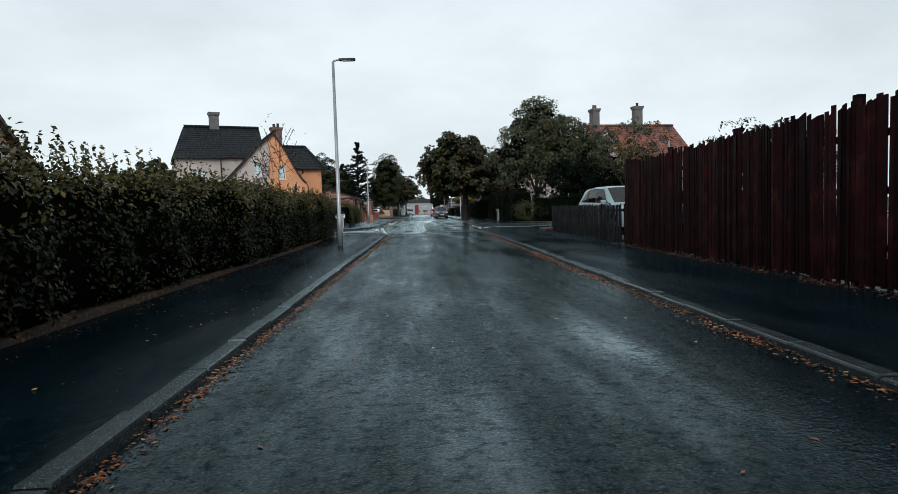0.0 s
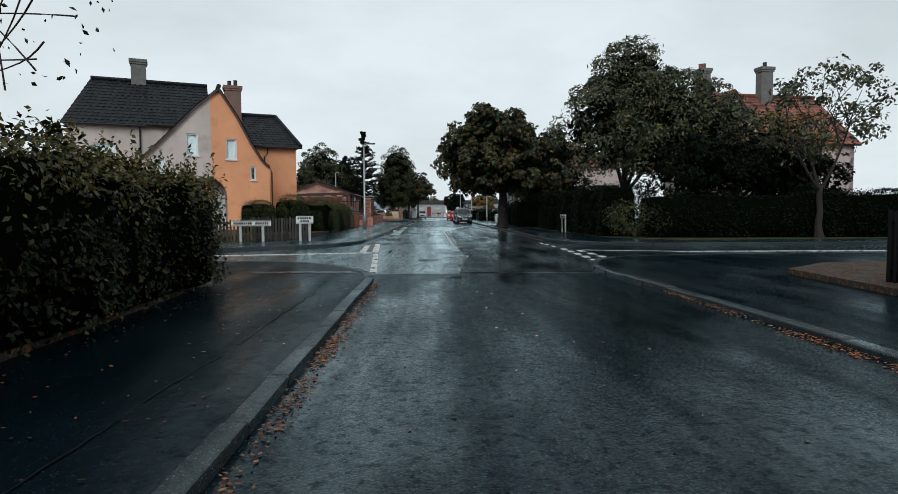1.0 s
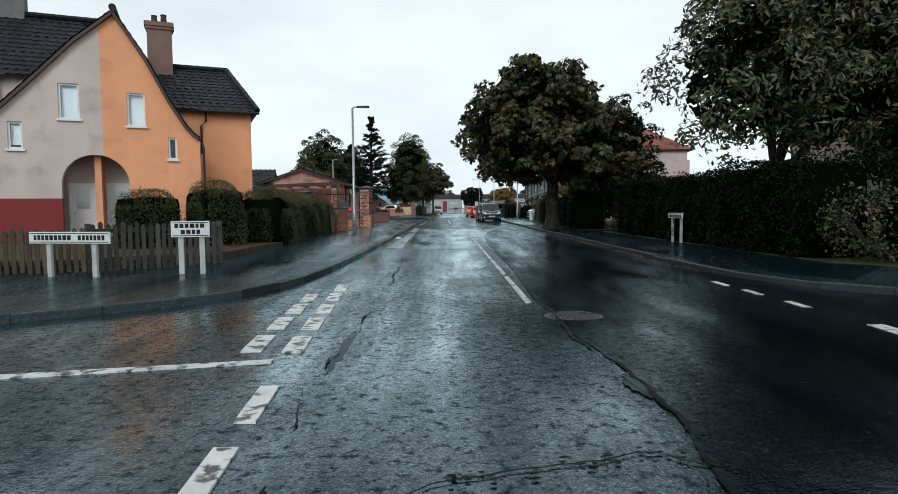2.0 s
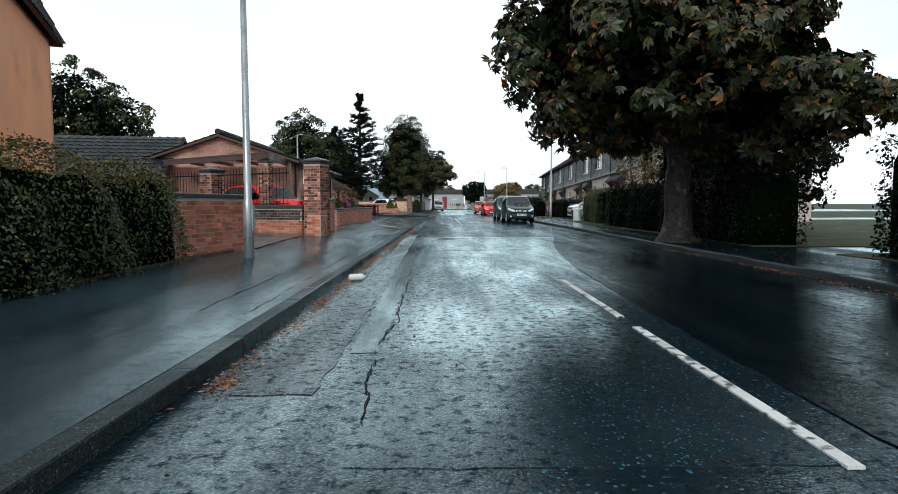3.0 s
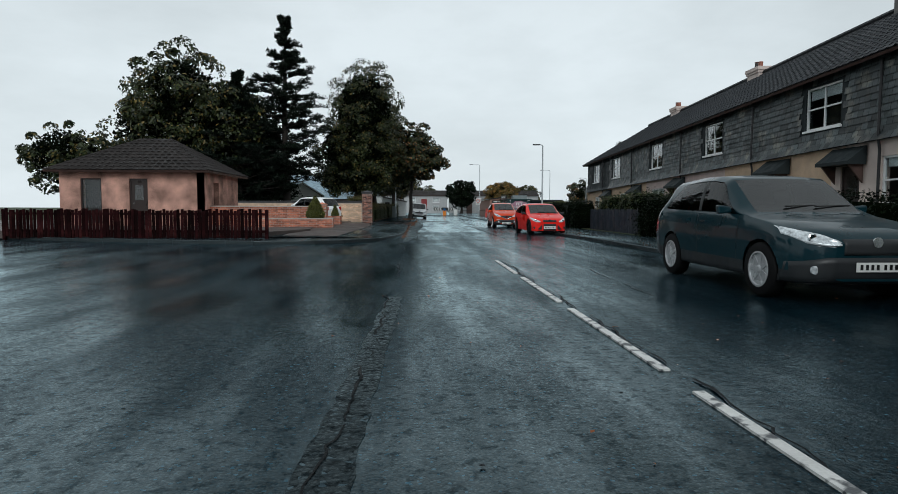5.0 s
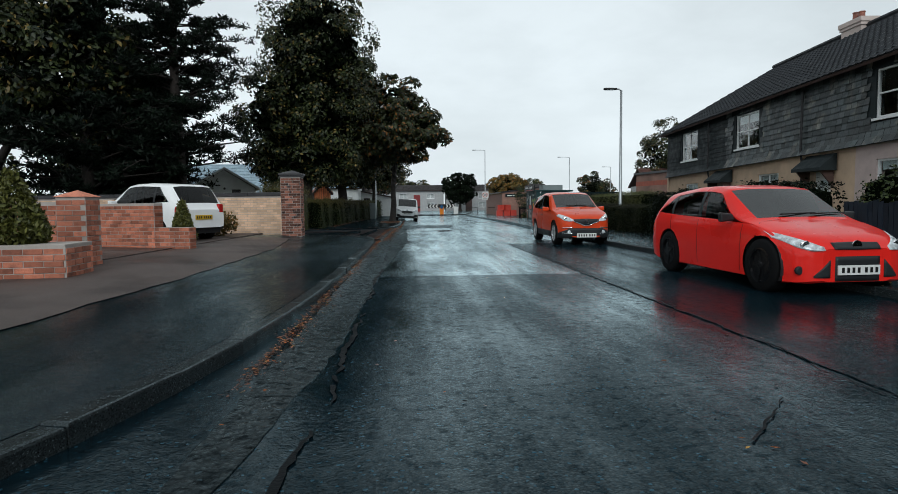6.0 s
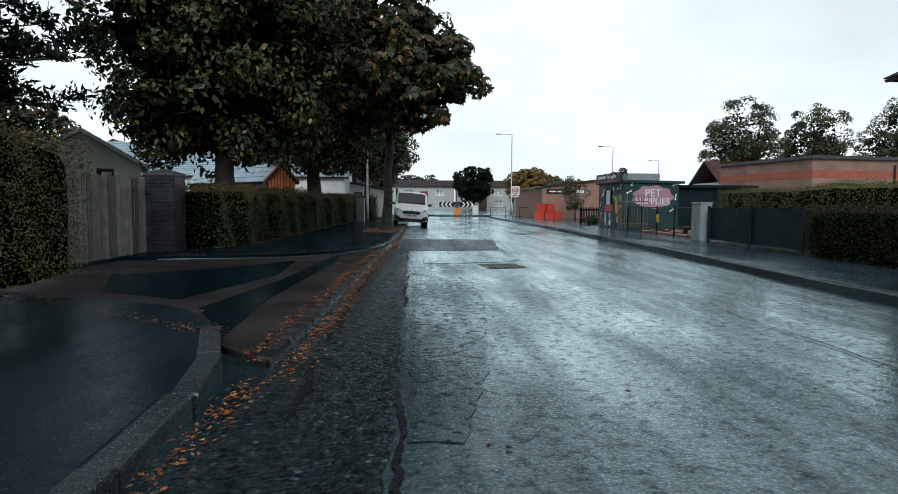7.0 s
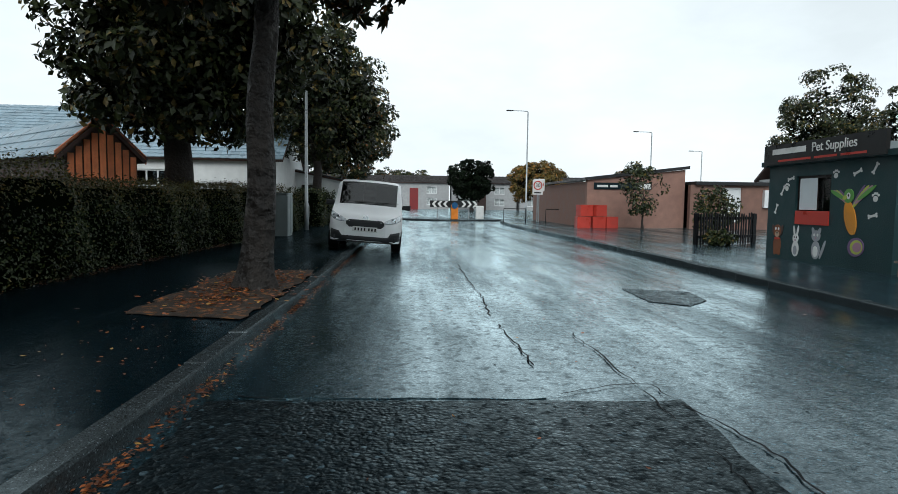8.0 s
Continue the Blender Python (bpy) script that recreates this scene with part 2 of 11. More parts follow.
def wet_asphalt(name, color, dry=0.3, wet=0.08, grain=60.0, relief=1.0, lumps=1.0, cover=(0.42, 0.62), shine=0.5, streak=0.3, pitted=1.0):
    """Wet bitumen: stones and lumps in relief, and a film of water that lies thicker in long patches and drowns them."""
    m = bpy.data.materials.new(name)
    m.use_nodes = True
    n, l = m.node_tree.nodes, m.node_tree.links
    b = n["Principled BSDF"]
    geo = n.new("ShaderNodeNewGeometry")

    def noise_tex(scale, detail, stretch=None, rough=0.5):
        t = n.new("ShaderNodeTexNoise")
        t.inputs["Scale"].default_value, t.inputs["Detail"].default_value, t.inputs["Roughness"].default_value = scale, detail, rough
        if stretch:
            mp = n.new("ShaderNodeMapping")
            mp.inputs["Scale"].default_value = stretch
            l.new(geo.outputs["Position"], mp.inputs["Vector"])
            l.new(mp.outputs["Vector"], t.inputs["Vector"])
        else:
            l.new(geo.outputs["Position"], t.inputs["Vector"])
        return t

    def ranged(socket, a, z, to0, to1):
        r = n.new("ShaderNodeMapRange")
        r.inputs["From Min"].default_value, r.inputs["From Max"].default_value = a, z
        r.inputs["To Min"].default_value, r.inputs["To Max"].default_value = to0, to1
        l.new(socket, r.inputs["Value"])
        return r.outputs["Result"]

    def maths(op, a, c):
        k = n.new("ShaderNodeMath")
        k.operation = op
        for i, v in enumerate((a, c)):
            if isinstance(v, (int, float)):
                k.inputs[i].default_value = v
            else:
                l.new(v, k.inputs[i])
        return k.outputs[0]
    film = noise_tex(1.0, 7, (1.0, streak, 1.0), 0.62)
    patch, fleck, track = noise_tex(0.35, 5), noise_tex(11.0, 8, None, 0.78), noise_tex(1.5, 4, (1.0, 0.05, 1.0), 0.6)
    mid, ripple = noise_tex(13.0, 4, None, 0.6), noise_tex(2.2, 4)
    stones = n.new("ShaderNodeTexVoronoi")
    stones.inputs["Scale"].default_value = grain * 1.25
    l.new(geo.outputs["Position"], stones.inputs["Vector"])
    rgb = n.new("ShaderNodeSeparateColor")
    l.new(stones.outputs["Color"], rgb.inputs[0])
    grit = noise_tex(grain * 0.55, 3, None, 0.6)
    wetness = ranged(film.outputs["Fac"], cover[0], cover[1], 0.0, 1.0)
    torn = ranged(fleck.outputs["Fac"], 0.40, 0.49, 0.0, 1.0)
    rough = ranged(maths("MULTIPLY", wetness, torn), 0, 1, dry, wet)
    # dark binder, with a pale stone here and there
    tone = ranged(patch.outputs["Fac"], 0.3, 0.7, 0.7, 1.3)
    speck = maths("ADD", ranged(rgb.outputs[1], 0.0, 1.0, 0.45, 1.5), ranged(rgb.outputs[2], 0.955, 1.0, 0.0, 9.0 * max(0.35, pitted)))
    sc = n.new("ShaderNodeVectorMath")
    sc.operation = "SCALE"
    sc.inputs[0].default_value = [0.55 * v for v in color]
    l.new(maths("MULTIPLY", tone, speck), sc.inputs["Scale"])
    # heights in metres
    h = maths("MULTIPLY", stones.outputs["Distance"], -0.0013 * relief)
    h = maths("ADD", h, maths("MULTIPLY", grit.outputs["Fac"], 0.0026 * relief))
    h = maths("ADD", h, maths("MULTIPLY", mid.outputs["Fac"], 0.0032 * lumps))
    h = maths("MULTIPLY", h, ranged(wetness, 0, 1, 1.0, 0.45))
    h = maths("ADD", h, maths("MULTIPLY", ripple.outputs["Fac"], 0.004 * lumps))
    bp = n.new("ShaderNodeBump")
    bp.inputs["Distance"].default_value, bp.inputs["Strength"].default_value = 1.0, 1.0
    l.new(h, bp.inputs["Height"])
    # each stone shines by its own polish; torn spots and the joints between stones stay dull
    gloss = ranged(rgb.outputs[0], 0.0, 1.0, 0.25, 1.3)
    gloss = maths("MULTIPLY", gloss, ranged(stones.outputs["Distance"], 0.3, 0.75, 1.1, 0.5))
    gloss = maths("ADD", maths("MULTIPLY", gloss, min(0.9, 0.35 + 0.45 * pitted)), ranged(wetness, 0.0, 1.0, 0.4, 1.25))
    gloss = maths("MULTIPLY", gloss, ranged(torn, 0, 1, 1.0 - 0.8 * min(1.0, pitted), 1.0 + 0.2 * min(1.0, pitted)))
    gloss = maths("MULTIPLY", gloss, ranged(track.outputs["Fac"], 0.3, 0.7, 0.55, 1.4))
    n.remove(b)
    stone, water, edge, both = n.new("ShaderNodeBsdfDiffuse"), n.new("ShaderNodeBsdfGlossy"), n.new("ShaderNodeFresnel"), n.new("ShaderNodeMixShader")
    l.new(sc.outputs["Vector"], stone.inputs["Color"])
    water.inputs["Color"].default_value = (0.8, 0.955, 1.0, 1)
    l.new(rough, water.inputs["Roughness"])
    edge.inputs["IOR"].default_value = 1.6
    for k in (stone, water, edge):
        l.new(bp.outputs["Normal"], k.inputs["Normal"])
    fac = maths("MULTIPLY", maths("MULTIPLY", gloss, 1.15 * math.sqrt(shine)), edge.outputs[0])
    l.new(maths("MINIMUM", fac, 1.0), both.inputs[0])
    l.new(stone.outputs[0], both.inputs[1])
    l.new(water.outputs[0], both.inputs[2])
    l.new(both.outputs[0], n["Material Output"].inputs["Surface"])
    return m


def glass_mat(name, tint=(0.9, 0.95, 0.95), rough=0.02, coat=0.0, ior=1.45):
    m = bpy.data.materials.new(name)
    m.use_nodes = True
    b = m.node_tree.nodes["Principled BSDF"]
    b.inputs["Base Color"].default_value = (*tint, 1)
    b.inputs["Transmission Weight"].default_value = 1.0
    b.inputs["Roughness"].default_value = rough
    b.inputs["IOR"].default_value = ior
    b.inputs["Coat Weight"].default_value = coat
    if coat:
        # rain beads on the outside
        n, l = m.node_tree.nodes, m.node_tree.links
        geo, v, bp = n.new("ShaderNodeNewGeometry"), n.new("ShaderNodeTexNoise"), n.new("ShaderNodeBump")
        v.inputs["Scale"].default_value, v.inputs["Detail"].default_value = 34.0, 3
        bp.inputs["Distance"].default_value, bp.inputs["Strength"].default_value = 0.0005, 0.5
        l.new(geo.outputs["Position"], v.inputs["Vector"])
        l.new(v.outputs["Fac"], bp.inputs["Height"])
        l.new(bp.outputs["Normal"], b.inputs["Normal"])
        l.new(bp.outputs["Normal"], b.inputs["Coat Normal"])
        b.inputs["Specular Tint"].default_value = (0.7, 0.97, 1.05, 1)
    return m


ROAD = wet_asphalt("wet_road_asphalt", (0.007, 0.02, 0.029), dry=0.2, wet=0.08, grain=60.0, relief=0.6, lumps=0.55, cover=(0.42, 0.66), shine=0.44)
ROAD_MID = wet_asphalt("mid_dark_road_asphalt", (0.0055, 0.0185, 0.0275), dry=0.22, wet=0.09, grain=60.0, relief=0.7, cover=(0.4, 0.62), shine=0.165, pitted=0.6)
ROAD_FAR = wet_asphalt("paler_road_asphalt", (0.014, 0.033, 0.044), dry=0.24, wet=0.09, grain=60.0, relief=0.8, cover=(0.36, 0.6), shine=0.6, pitted=0.6)
ROAD_DARK = wet_asphalt("dark_road_asphalt", (0.0025, 0.0095, 0.0145), dry=0.2, wet=0.08, grain=60.0, relief=0.7, lumps=0.7, cover=(0.44, 0.62), shine=0.13, pitted=0.6)
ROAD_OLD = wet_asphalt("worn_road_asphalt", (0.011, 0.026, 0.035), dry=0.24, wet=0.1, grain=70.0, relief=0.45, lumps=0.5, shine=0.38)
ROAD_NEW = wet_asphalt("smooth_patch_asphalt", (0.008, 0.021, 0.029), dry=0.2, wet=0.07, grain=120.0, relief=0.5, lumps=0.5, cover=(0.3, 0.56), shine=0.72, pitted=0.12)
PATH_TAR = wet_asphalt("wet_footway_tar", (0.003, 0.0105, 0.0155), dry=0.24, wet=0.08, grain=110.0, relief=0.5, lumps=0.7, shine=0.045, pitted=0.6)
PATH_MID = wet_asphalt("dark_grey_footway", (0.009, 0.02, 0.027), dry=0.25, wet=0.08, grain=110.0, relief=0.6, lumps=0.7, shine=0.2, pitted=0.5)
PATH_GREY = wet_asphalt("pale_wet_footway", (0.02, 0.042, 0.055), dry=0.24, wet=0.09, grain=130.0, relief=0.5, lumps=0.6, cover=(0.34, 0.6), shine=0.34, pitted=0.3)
PATH_DULL = mat("dark_brown_crossing", (0.02, 0.0155, 0.016), rough=0.45, scale=0.8, vary=0.5, fine=90, bump=0.4, spot=(0.012, 0.011, 0.011), spot_at=(0.5, 0.7), spot_scale=1.3, depth=0.012, spec=0.15)
PATH_BROWN = mat("brown_wet_paving", (0.085, 0.068, 0.062), rough=0.5, scale=0.7, vary=0.45, fine=90, bump=0.35, spot=(0.025, 0.02, 0.019), spot_at=(0.5, 0.75), spot_scale=1.1, depth=0.012, spec=0.2)
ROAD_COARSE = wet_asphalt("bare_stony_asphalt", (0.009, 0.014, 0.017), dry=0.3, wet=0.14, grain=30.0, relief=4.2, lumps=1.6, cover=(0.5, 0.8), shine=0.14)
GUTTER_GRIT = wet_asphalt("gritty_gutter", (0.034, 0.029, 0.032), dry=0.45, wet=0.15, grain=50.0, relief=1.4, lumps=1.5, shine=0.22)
# darker asphalt, with the trees' dark reflection put into its colour too
ROAD_SIDE = wet_asphalt("asphalt_with_tree_reflection", (0.002, 0.006, 0.009), dry=0.22, wet=0.08, grain=60.0, relief=0.6, lumps=0.6, shine=0.13, pitted=0.8)
CRACK = mat("tar_crack", (0.005, 0.007, 0.0085), rough=0.6, bump=0.5, spec=0.08)
PUDDLE = wet_asphalt("standing_water", (0.006, 0.016, 0.022), dry=0.1, wet=0.05, relief=0.03, lumps=0.12, shine=0.2, pitted=0.0)
PAINT_WHITE = mat("worn_road_paint", (0.62, 0.62, 0.6), rough=0.4, spot=(0.08, 0.085, 0.09), spot_at=(0.52, 0.6), spot_scale=9.0, bump=0.3)
KERB = wet_asphalt("kerb_stone", (0.05, 0.06, 0.064), dry=0.26, wet=0.1, grain=120.0, relief=0.5, lumps=0.6, cover=(0.4, 0.6), shine=0.1, streak=0.6, pitted=0.5)
KERB_DARK = mat("dark_setts", (0.01, 0.011, 0.013), rough=0.4, spec=0.25, vary=0.35, bump=0.5, piece=0.3)
GRASS = mat("wet_grass_ground", (0.03, 0.042, 0.013), rough=0.8, scale=1.5, vary=0.4, fine=30, bump=0.6, spot=(0.09, 0.07, 0.03), spot_at=(0.55, 0.7), depth=0.03)
SOIL = mat("leafy_soil", (0.035, 0.025, 0.018), rough=0.8, scale=3, vary=0.4, fine=40, bump=0.7, depth=0.03, spot=(0.18, 0.075, 0.025), spot_at=(0.55, 0.62), spot_scale=14)
FALLEN_BROWN = leaf_mat("sodden_leaves", (0.02, 0.009, 0.006), (0.14, 0.045, 0.016), (0.3, 0.11, 0.03), 0.15)
FALLEN = leaf_mat("fallen_leaves", (0.06, 0.02, 0.009), (0.34, 0.1, 0.026), (0.36, 0.2, 0.05), 0.1)
RENDER_GREY = mat("grey_roughcast", (0.56, 0.47, 0.43), rough=0.85, scale=0.8, vary=0.16, fine=90, bump=0.5, spot=(0.34, 0.28, 0.26), spot_at=(0.6, 0.8), spot_scale=0.9)
RENDER_ORANGE = mat("orange_roughcast", (0.78, 0.36, 0.19), rough=0.85, scale=0.8, vary=0.14, fine=90, bump=0.5, spot=(0.52, 0.23, 0.13), spot_at=(0.58, 0.8), spot_scale=0.9)
RENDER_MAROON = mat("maroon_masonry_paint", (0.2, 0.03, 0.03), rough=0.7, vary=0.2, bump=0.3)
RENDER_TAN = mat("tan_pebbledash", (0.5, 0.285, 0.225), rough=0.9, scale=1.2, vary=0.85, fine=32, bump=1.0, depth=0.05)
RENDER_BROWN = mat("weathered_brown_render", (0.25, 0.15, 0.12), rough=0.85, scale=0.6, vary=0.35, fine=60, bump=0.4, spot=(0.13, 0.085, 0.07), spot_at=(0.5, 0.75), spot_scale=0.5)
BAND_RED = mat("dull_red_band", (0.3, 0.09, 0.06), rough=0.75, vary=0.3, fine=20, bump=0.4)
RENDER_CREAM = mat("cream_render", (0.52, 0.38, 0.27), rough=0.85, vary=0.15, fine=80, bump=0.4)
RENDER_PINK = mat("pink_grey_render", (0.5, 0.4, 0.38), rough=0.85, vary=0.15, fine=80, bump=0.4)
RENDER_PALE = mat("weathered_pale_render", (0.36, 0.36, 0.36), rough=0.8, vary=0.15, fine=60, bump=0.3)
RENDER_WHITE = mat("white_painted_render", (0.76, 0.77, 0.76), rough=0.8, vary=0.1, fine=60, bump=0.3)
STACK_GREY = mat("weathered_grey_stack", (0.15, 0.145, 0.14), rough=0.85, vary=0.3, fine=40, bump=0.5)
STONE_BEIGE = mat("beige_stone_trim", (0.42, 0.3, 0.21), rough=0.8, vary=0.15)
SLATE = mat("grey_green_slates", (0.05, 0.06, 0.062), rough=0.5, vary=0.5, fine=22, bump=0.6, island=0.6, spot=(0.15, 0.145, 0.125), spot_at=(0.55, 0.68), spot_scale=1.6)
SLATE_BLACK = mat("black_cladding", (0.022, 0.028, 0.03), rough=0.6, spec=0.1, vary=0.2, island=0.2)
TILE_DARK = mat("dark_roof_tiles", (0.016, 0.018, 0.021), rough=0.5, spec=0.2, vary=0.3, fine=30, bump=0.3, island=0.25, piece=0.2)
TILE_RED = mat("red_roof_tiles", (0.24, 0.09, 0.06), rough=0.5, vary=0.35, fine=30, bump=0.3, island=0.3, spot=(0.05, 0.045, 0.045), spot_at=(0.5, 0.65), spot_scale=2.0)
TILE_RUST = mat("weathered_rust_tiles", (0.085, 0.042, 0.034), rough=0.55, vary=0.35, fine=30, bump=0.3, island=0.3)
TILE_BROWN = mat("brown_roof_tiles", (0.03, 0.026, 0.025), rough=0.6, spec=0.1, vary=0.3, fine=30, bump=0.3, island=0.25)
ROOF_SLATE_BLUE = mat("blue_grey_slate_roof", (0.27, 0.36, 0.42), rough=0.4, vary=0.2, fine=20, bump=0.2, island=0.15)
BRICK_RED = mat("red_brick", (0.46, 0.165, 0.1), rough=0.7, vary=0.3, fine=70, bump=0.5, piece=0.4, island=0.3, spot=(0.2, 0.08, 0.055), spot_at=(0.5, 0.8), spot_scale=9.0)
BRICK_OLD = mat("weathered_old_brick", (0.3, 0.125, 0.085), rough=0.75, vary=0.45, fine=40, bump=0.8, piece=0.75, island=0.7, spot=(0.05, 0.037, 0.036), spot_at=(0.54, 0.66), spot_scale=8.0)
BRICK_SOOT = mat("sooty_old_brick", (0.085, 0.056, 0.052), rough=0.7, vary=0.5, fine=40, bump=0.8, piece=0.7, island=0.6, spot=(0.02, 0.018, 0.02), spot_at=(0.5, 0.66), spot_scale=7.0)
BRICK_TAN = mat("tan_brick", (0.55, 0.38, 0.26), rough=0.75, vary=0.22, fine=50, bump=0.5, piece=0.22, island=0.2)
BRICK_BROWN = mat("brown_brick", (0.22, 0.125, 0.098), rough=0.75, vary=0.2, fine=50, bump=0.5, piece=0.25, island=0.25)
BRICK_DARK = mat("dark_blue_brick", (0.012, 0.013, 0.018), rough=0.45, vary=0.3, piece=0.3)
MORTAR = mat("grey_mortar", (0.4, 0.36, 0.33), rough=0.9, vary=0.2, fine=80, bump=0.5)
COPING = mat("dark_coping_stone", (0.045, 0.045, 0.048), rough=0.45, vary=0.35, fine=40, bump=0.4)
FENCE_RED = mat("dark_red_stained_boards", (0.0125, 0.003, 0.0035), rough=0.6, spec=0.03, scale=2.0, vary=0.7, fine=18, bump=0.6, piece=0.65, spot=(0.03, 0.008, 0.008), spot_at=(0.5, 0.7), spot_scale=3)
FENCE_BLACK = mat("black_painted_pickets", (0.005, 0.005, 0.007), rough=0.5, spec=0.1, vary=0.3, piece=0.3)
FENCE_WOOD = mat("weathered_pickets", (0.07, 0.06, 0.035), rough=0.7, scale=4, vary=0.4, fine=25, bump=0.4, piece=0.4)
FENCE_GREY = mat("grey_weathered_boards", (0.05, 0.047, 0.042), rough=0.7, scale=4, vary=0.4, fine=25, bump=0.4, piece=0.4)
GATE_GREY = mat("silvered_gate_boards", (0.11, 0.105, 0.098), rough=0.7, scale=4, vary=0.5, fine=25, bump=0.5, piece=0.55)
FENCE_NAVY = mat("dark_blue_boards", (0.013, 0.018, 0.028), rough=0.5, vary=0.3, piece=0.3)
FENCE_GREEN = mat("dark_green_hoarding", (0.005, 0.014, 0.018), rough=0.5, vary=0.3, spec=0.15)
WOOD_ORANGE = mat("orange_stained_boards", (0.75, 0.25, 0.11), rough=0.6, vary=0.25, piece=0.15)
TIMBER_DARK = mat("dark_brown_timber", (0.07, 0.042, 0.036), rough=0.5, vary=0.3)
WHITE_UPVC = mat("white_window_frame", (0.72, 0.73, 0.73), rough=0.35, vary=0.05, bump=0.02)
DARK_FRAME = mat("dark_window_frame", (0.03, 0.02, 0.018), rough=0.4, vary=0.2)
BLIND = mat("pale_blind", (0.6, 0.64, 0.66), rough=0.8, vary=0.06)
# near-black, for sheets that carry the shade of unlit rooms
ROOM_SHADE = mat("room_shade_sheet", (0.03, 0.03, 0.035), rough=0.9)
GLASS = glass_mat("window_glass")
CAR_GLASS = glass_mat("tinted_car_glass", (0.05, 0.07, 0.075), rough=0.02, coat=0.0, ior=1.32)
SCREEN_GLASS = glass_mat("windscreen_glass", (0.1, 0.13, 0.14), rough=0.02, coat=0.0, ior=1.75)
GUTTER = mat("black_gutter", (0.02, 0.02, 0.022), rough=0.4, vary=0.1)
STEEL = mat("galvanised_steel", (0.36, 0.38, 0.39), rough=0.42, metal=0.6, vary=0.15, fine=30, bump=0.1)
LAMP_DARK = mat("dark_lamp_head", (0.03, 0.03, 0.03), rough=0.4)
IRON = mat("black_iron", (0.006, 0.006, 0.007), rough=0.45, vary=0.2, spec=0.12)
CAST_IRON = mat("cast_iron_cover", (0.045, 0.047, 0.05), rough=0.35, metal=0.3, vary=0.3, fine=60, bump=0.4)
SIGN_WHITE = mat("sign_white", (0.66, 0.66, 0.64), rough=0.35, vary=0.1, fine=20, bump=0.05)
SIGN_POST = mat("pale_sign_post", (0.42, 0.43, 0.41), rough=0.5, vary=0.2)
BLACK = mat("black_lettering", (0.012, 0.012, 0.012), rough=0.4, bump=0)
BARK = mat("wet_bark", (0.022, 0.019, 0.017), rough=0.7, scale=5, vary=0.6, fine=9, bump=1.0, depth=0.12, spot=(0.12, 0.11, 0.1), spot_at=(0.58, 0.75), spot_scale=3.0)
BARK_DARK = mat("dark_bark", (0.028, 0.023, 0.02), rough=0.8, scale=3, vary=0.4, fine=16, bump=0.9, depth=0.04)
TWIG = mat("bare_twig", (0.03, 0.02, 0.016), rough=0.7)
LEAF_HEDGE = leaf_mat("privet_leaves", (0.002, 0.004, 0.002), (0.016, 0.021, 0.007), (0.045, 0.036, 0.012), 0.12, spec=0.12)
LEAF_TIPS = leaf_mat("olive_top_leaves", (0.03, 0.03, 0.006), (0.09, 0.08, 0.017), (0.12, 0.075, 0.02), 0.12)
LEAF_BOX = leaf_mat("clipped_hedge_leaves", (0.008, 0.016, 0.004), (0.042, 0.058, 0.014), (0.1, 0.085, 0.02), 0.06)
LEAF_CLIPPED = leaf_mat("light_hedge_leaves", (0.03, 0.04, 0.009), (0.125, 0.135, 0.036), (0.14, 0.11, 0.03), 0.08)
LEAF_DARK = leaf_mat("dark_evergreen_leaves", (0.001, 0.0025, 0.0013), (0.006, 0.011, 0.0045), spec=0.06)
# near-black leaf colour that holds the shade inside the crowns
LEAF_SHADE = leaf_mat("inner_shade_leaves", (0.0015, 0.003, 0.0015), (0.005, 0.008, 0.003), spec=0.03)
LEAF_CHESTNUT = leaf_mat("chestnut_leaves", (0.004, 0.008, 0.003), (0.042, 0.05, 0.014), (0.2, 0.08, 0.02), 0.08)
LEAF_GREY = leaf_mat("grey_green_leaves", (0.012, 0.018, 0.008), (0.085, 0.095, 0.045), (0.14, 0.09, 0.03), 0.06)
LEAF_LIME = leaf_mat("lime_leaves", (0.004, 0.009, 0.003), (0.044, 0.056, 0.016), (0.15, 0.11, 0.03), 0.1)
LEAF_GOLD = leaf_mat("golden_leaves", (0.05, 0.042, 0.01), (0.15, 0.1, 0.02), (0.22, 0.1, 0.018), 0.2)
LEAF_PINE = leaf_mat("pine_needles", (0.002, 0.005, 0.003), (0.008, 0.014, 0.008), spec=0.12)
LEAF_CONIFER = leaf_mat("golden_conifer", (0.05, 0.06, 0.012), (0.13, 0.13, 0.03))
PETAL_PINK = leaf_mat("pink_petals", (0.3, 0.05, 0.1), (0.5, 0.14, 0.2), (0.16, 0.1, 0.35), 0.3)
PETAL_WHITE = leaf_mat("white_petals", (0.5, 0.5, 0.4), (0.7, 0.7, 0.62))
# even near-black: the shade between hedge leaves put into a colour
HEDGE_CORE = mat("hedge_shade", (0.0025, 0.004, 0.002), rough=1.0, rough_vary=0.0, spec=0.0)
PLASTIC_GREEN = mat("green_bin_plastic", (0.01, 0.1, 0.06), rough=0.4, vary=0.1, bump=0.05)
PLASTIC_DARK = mat("dark_plastic", (0.02, 0.022, 0.024), rough=0.45, vary=0.1, bump=0.05)
PLASTIC_BLUE = mat("blue_bin_plastic", (0.01, 0.08, 0.2), rough=0.4, vary=0.1)
CRATE_RED = mat("red_plastic_crate", (0.45, 0.045, 0.03), rough=0.4, vary=0.15)
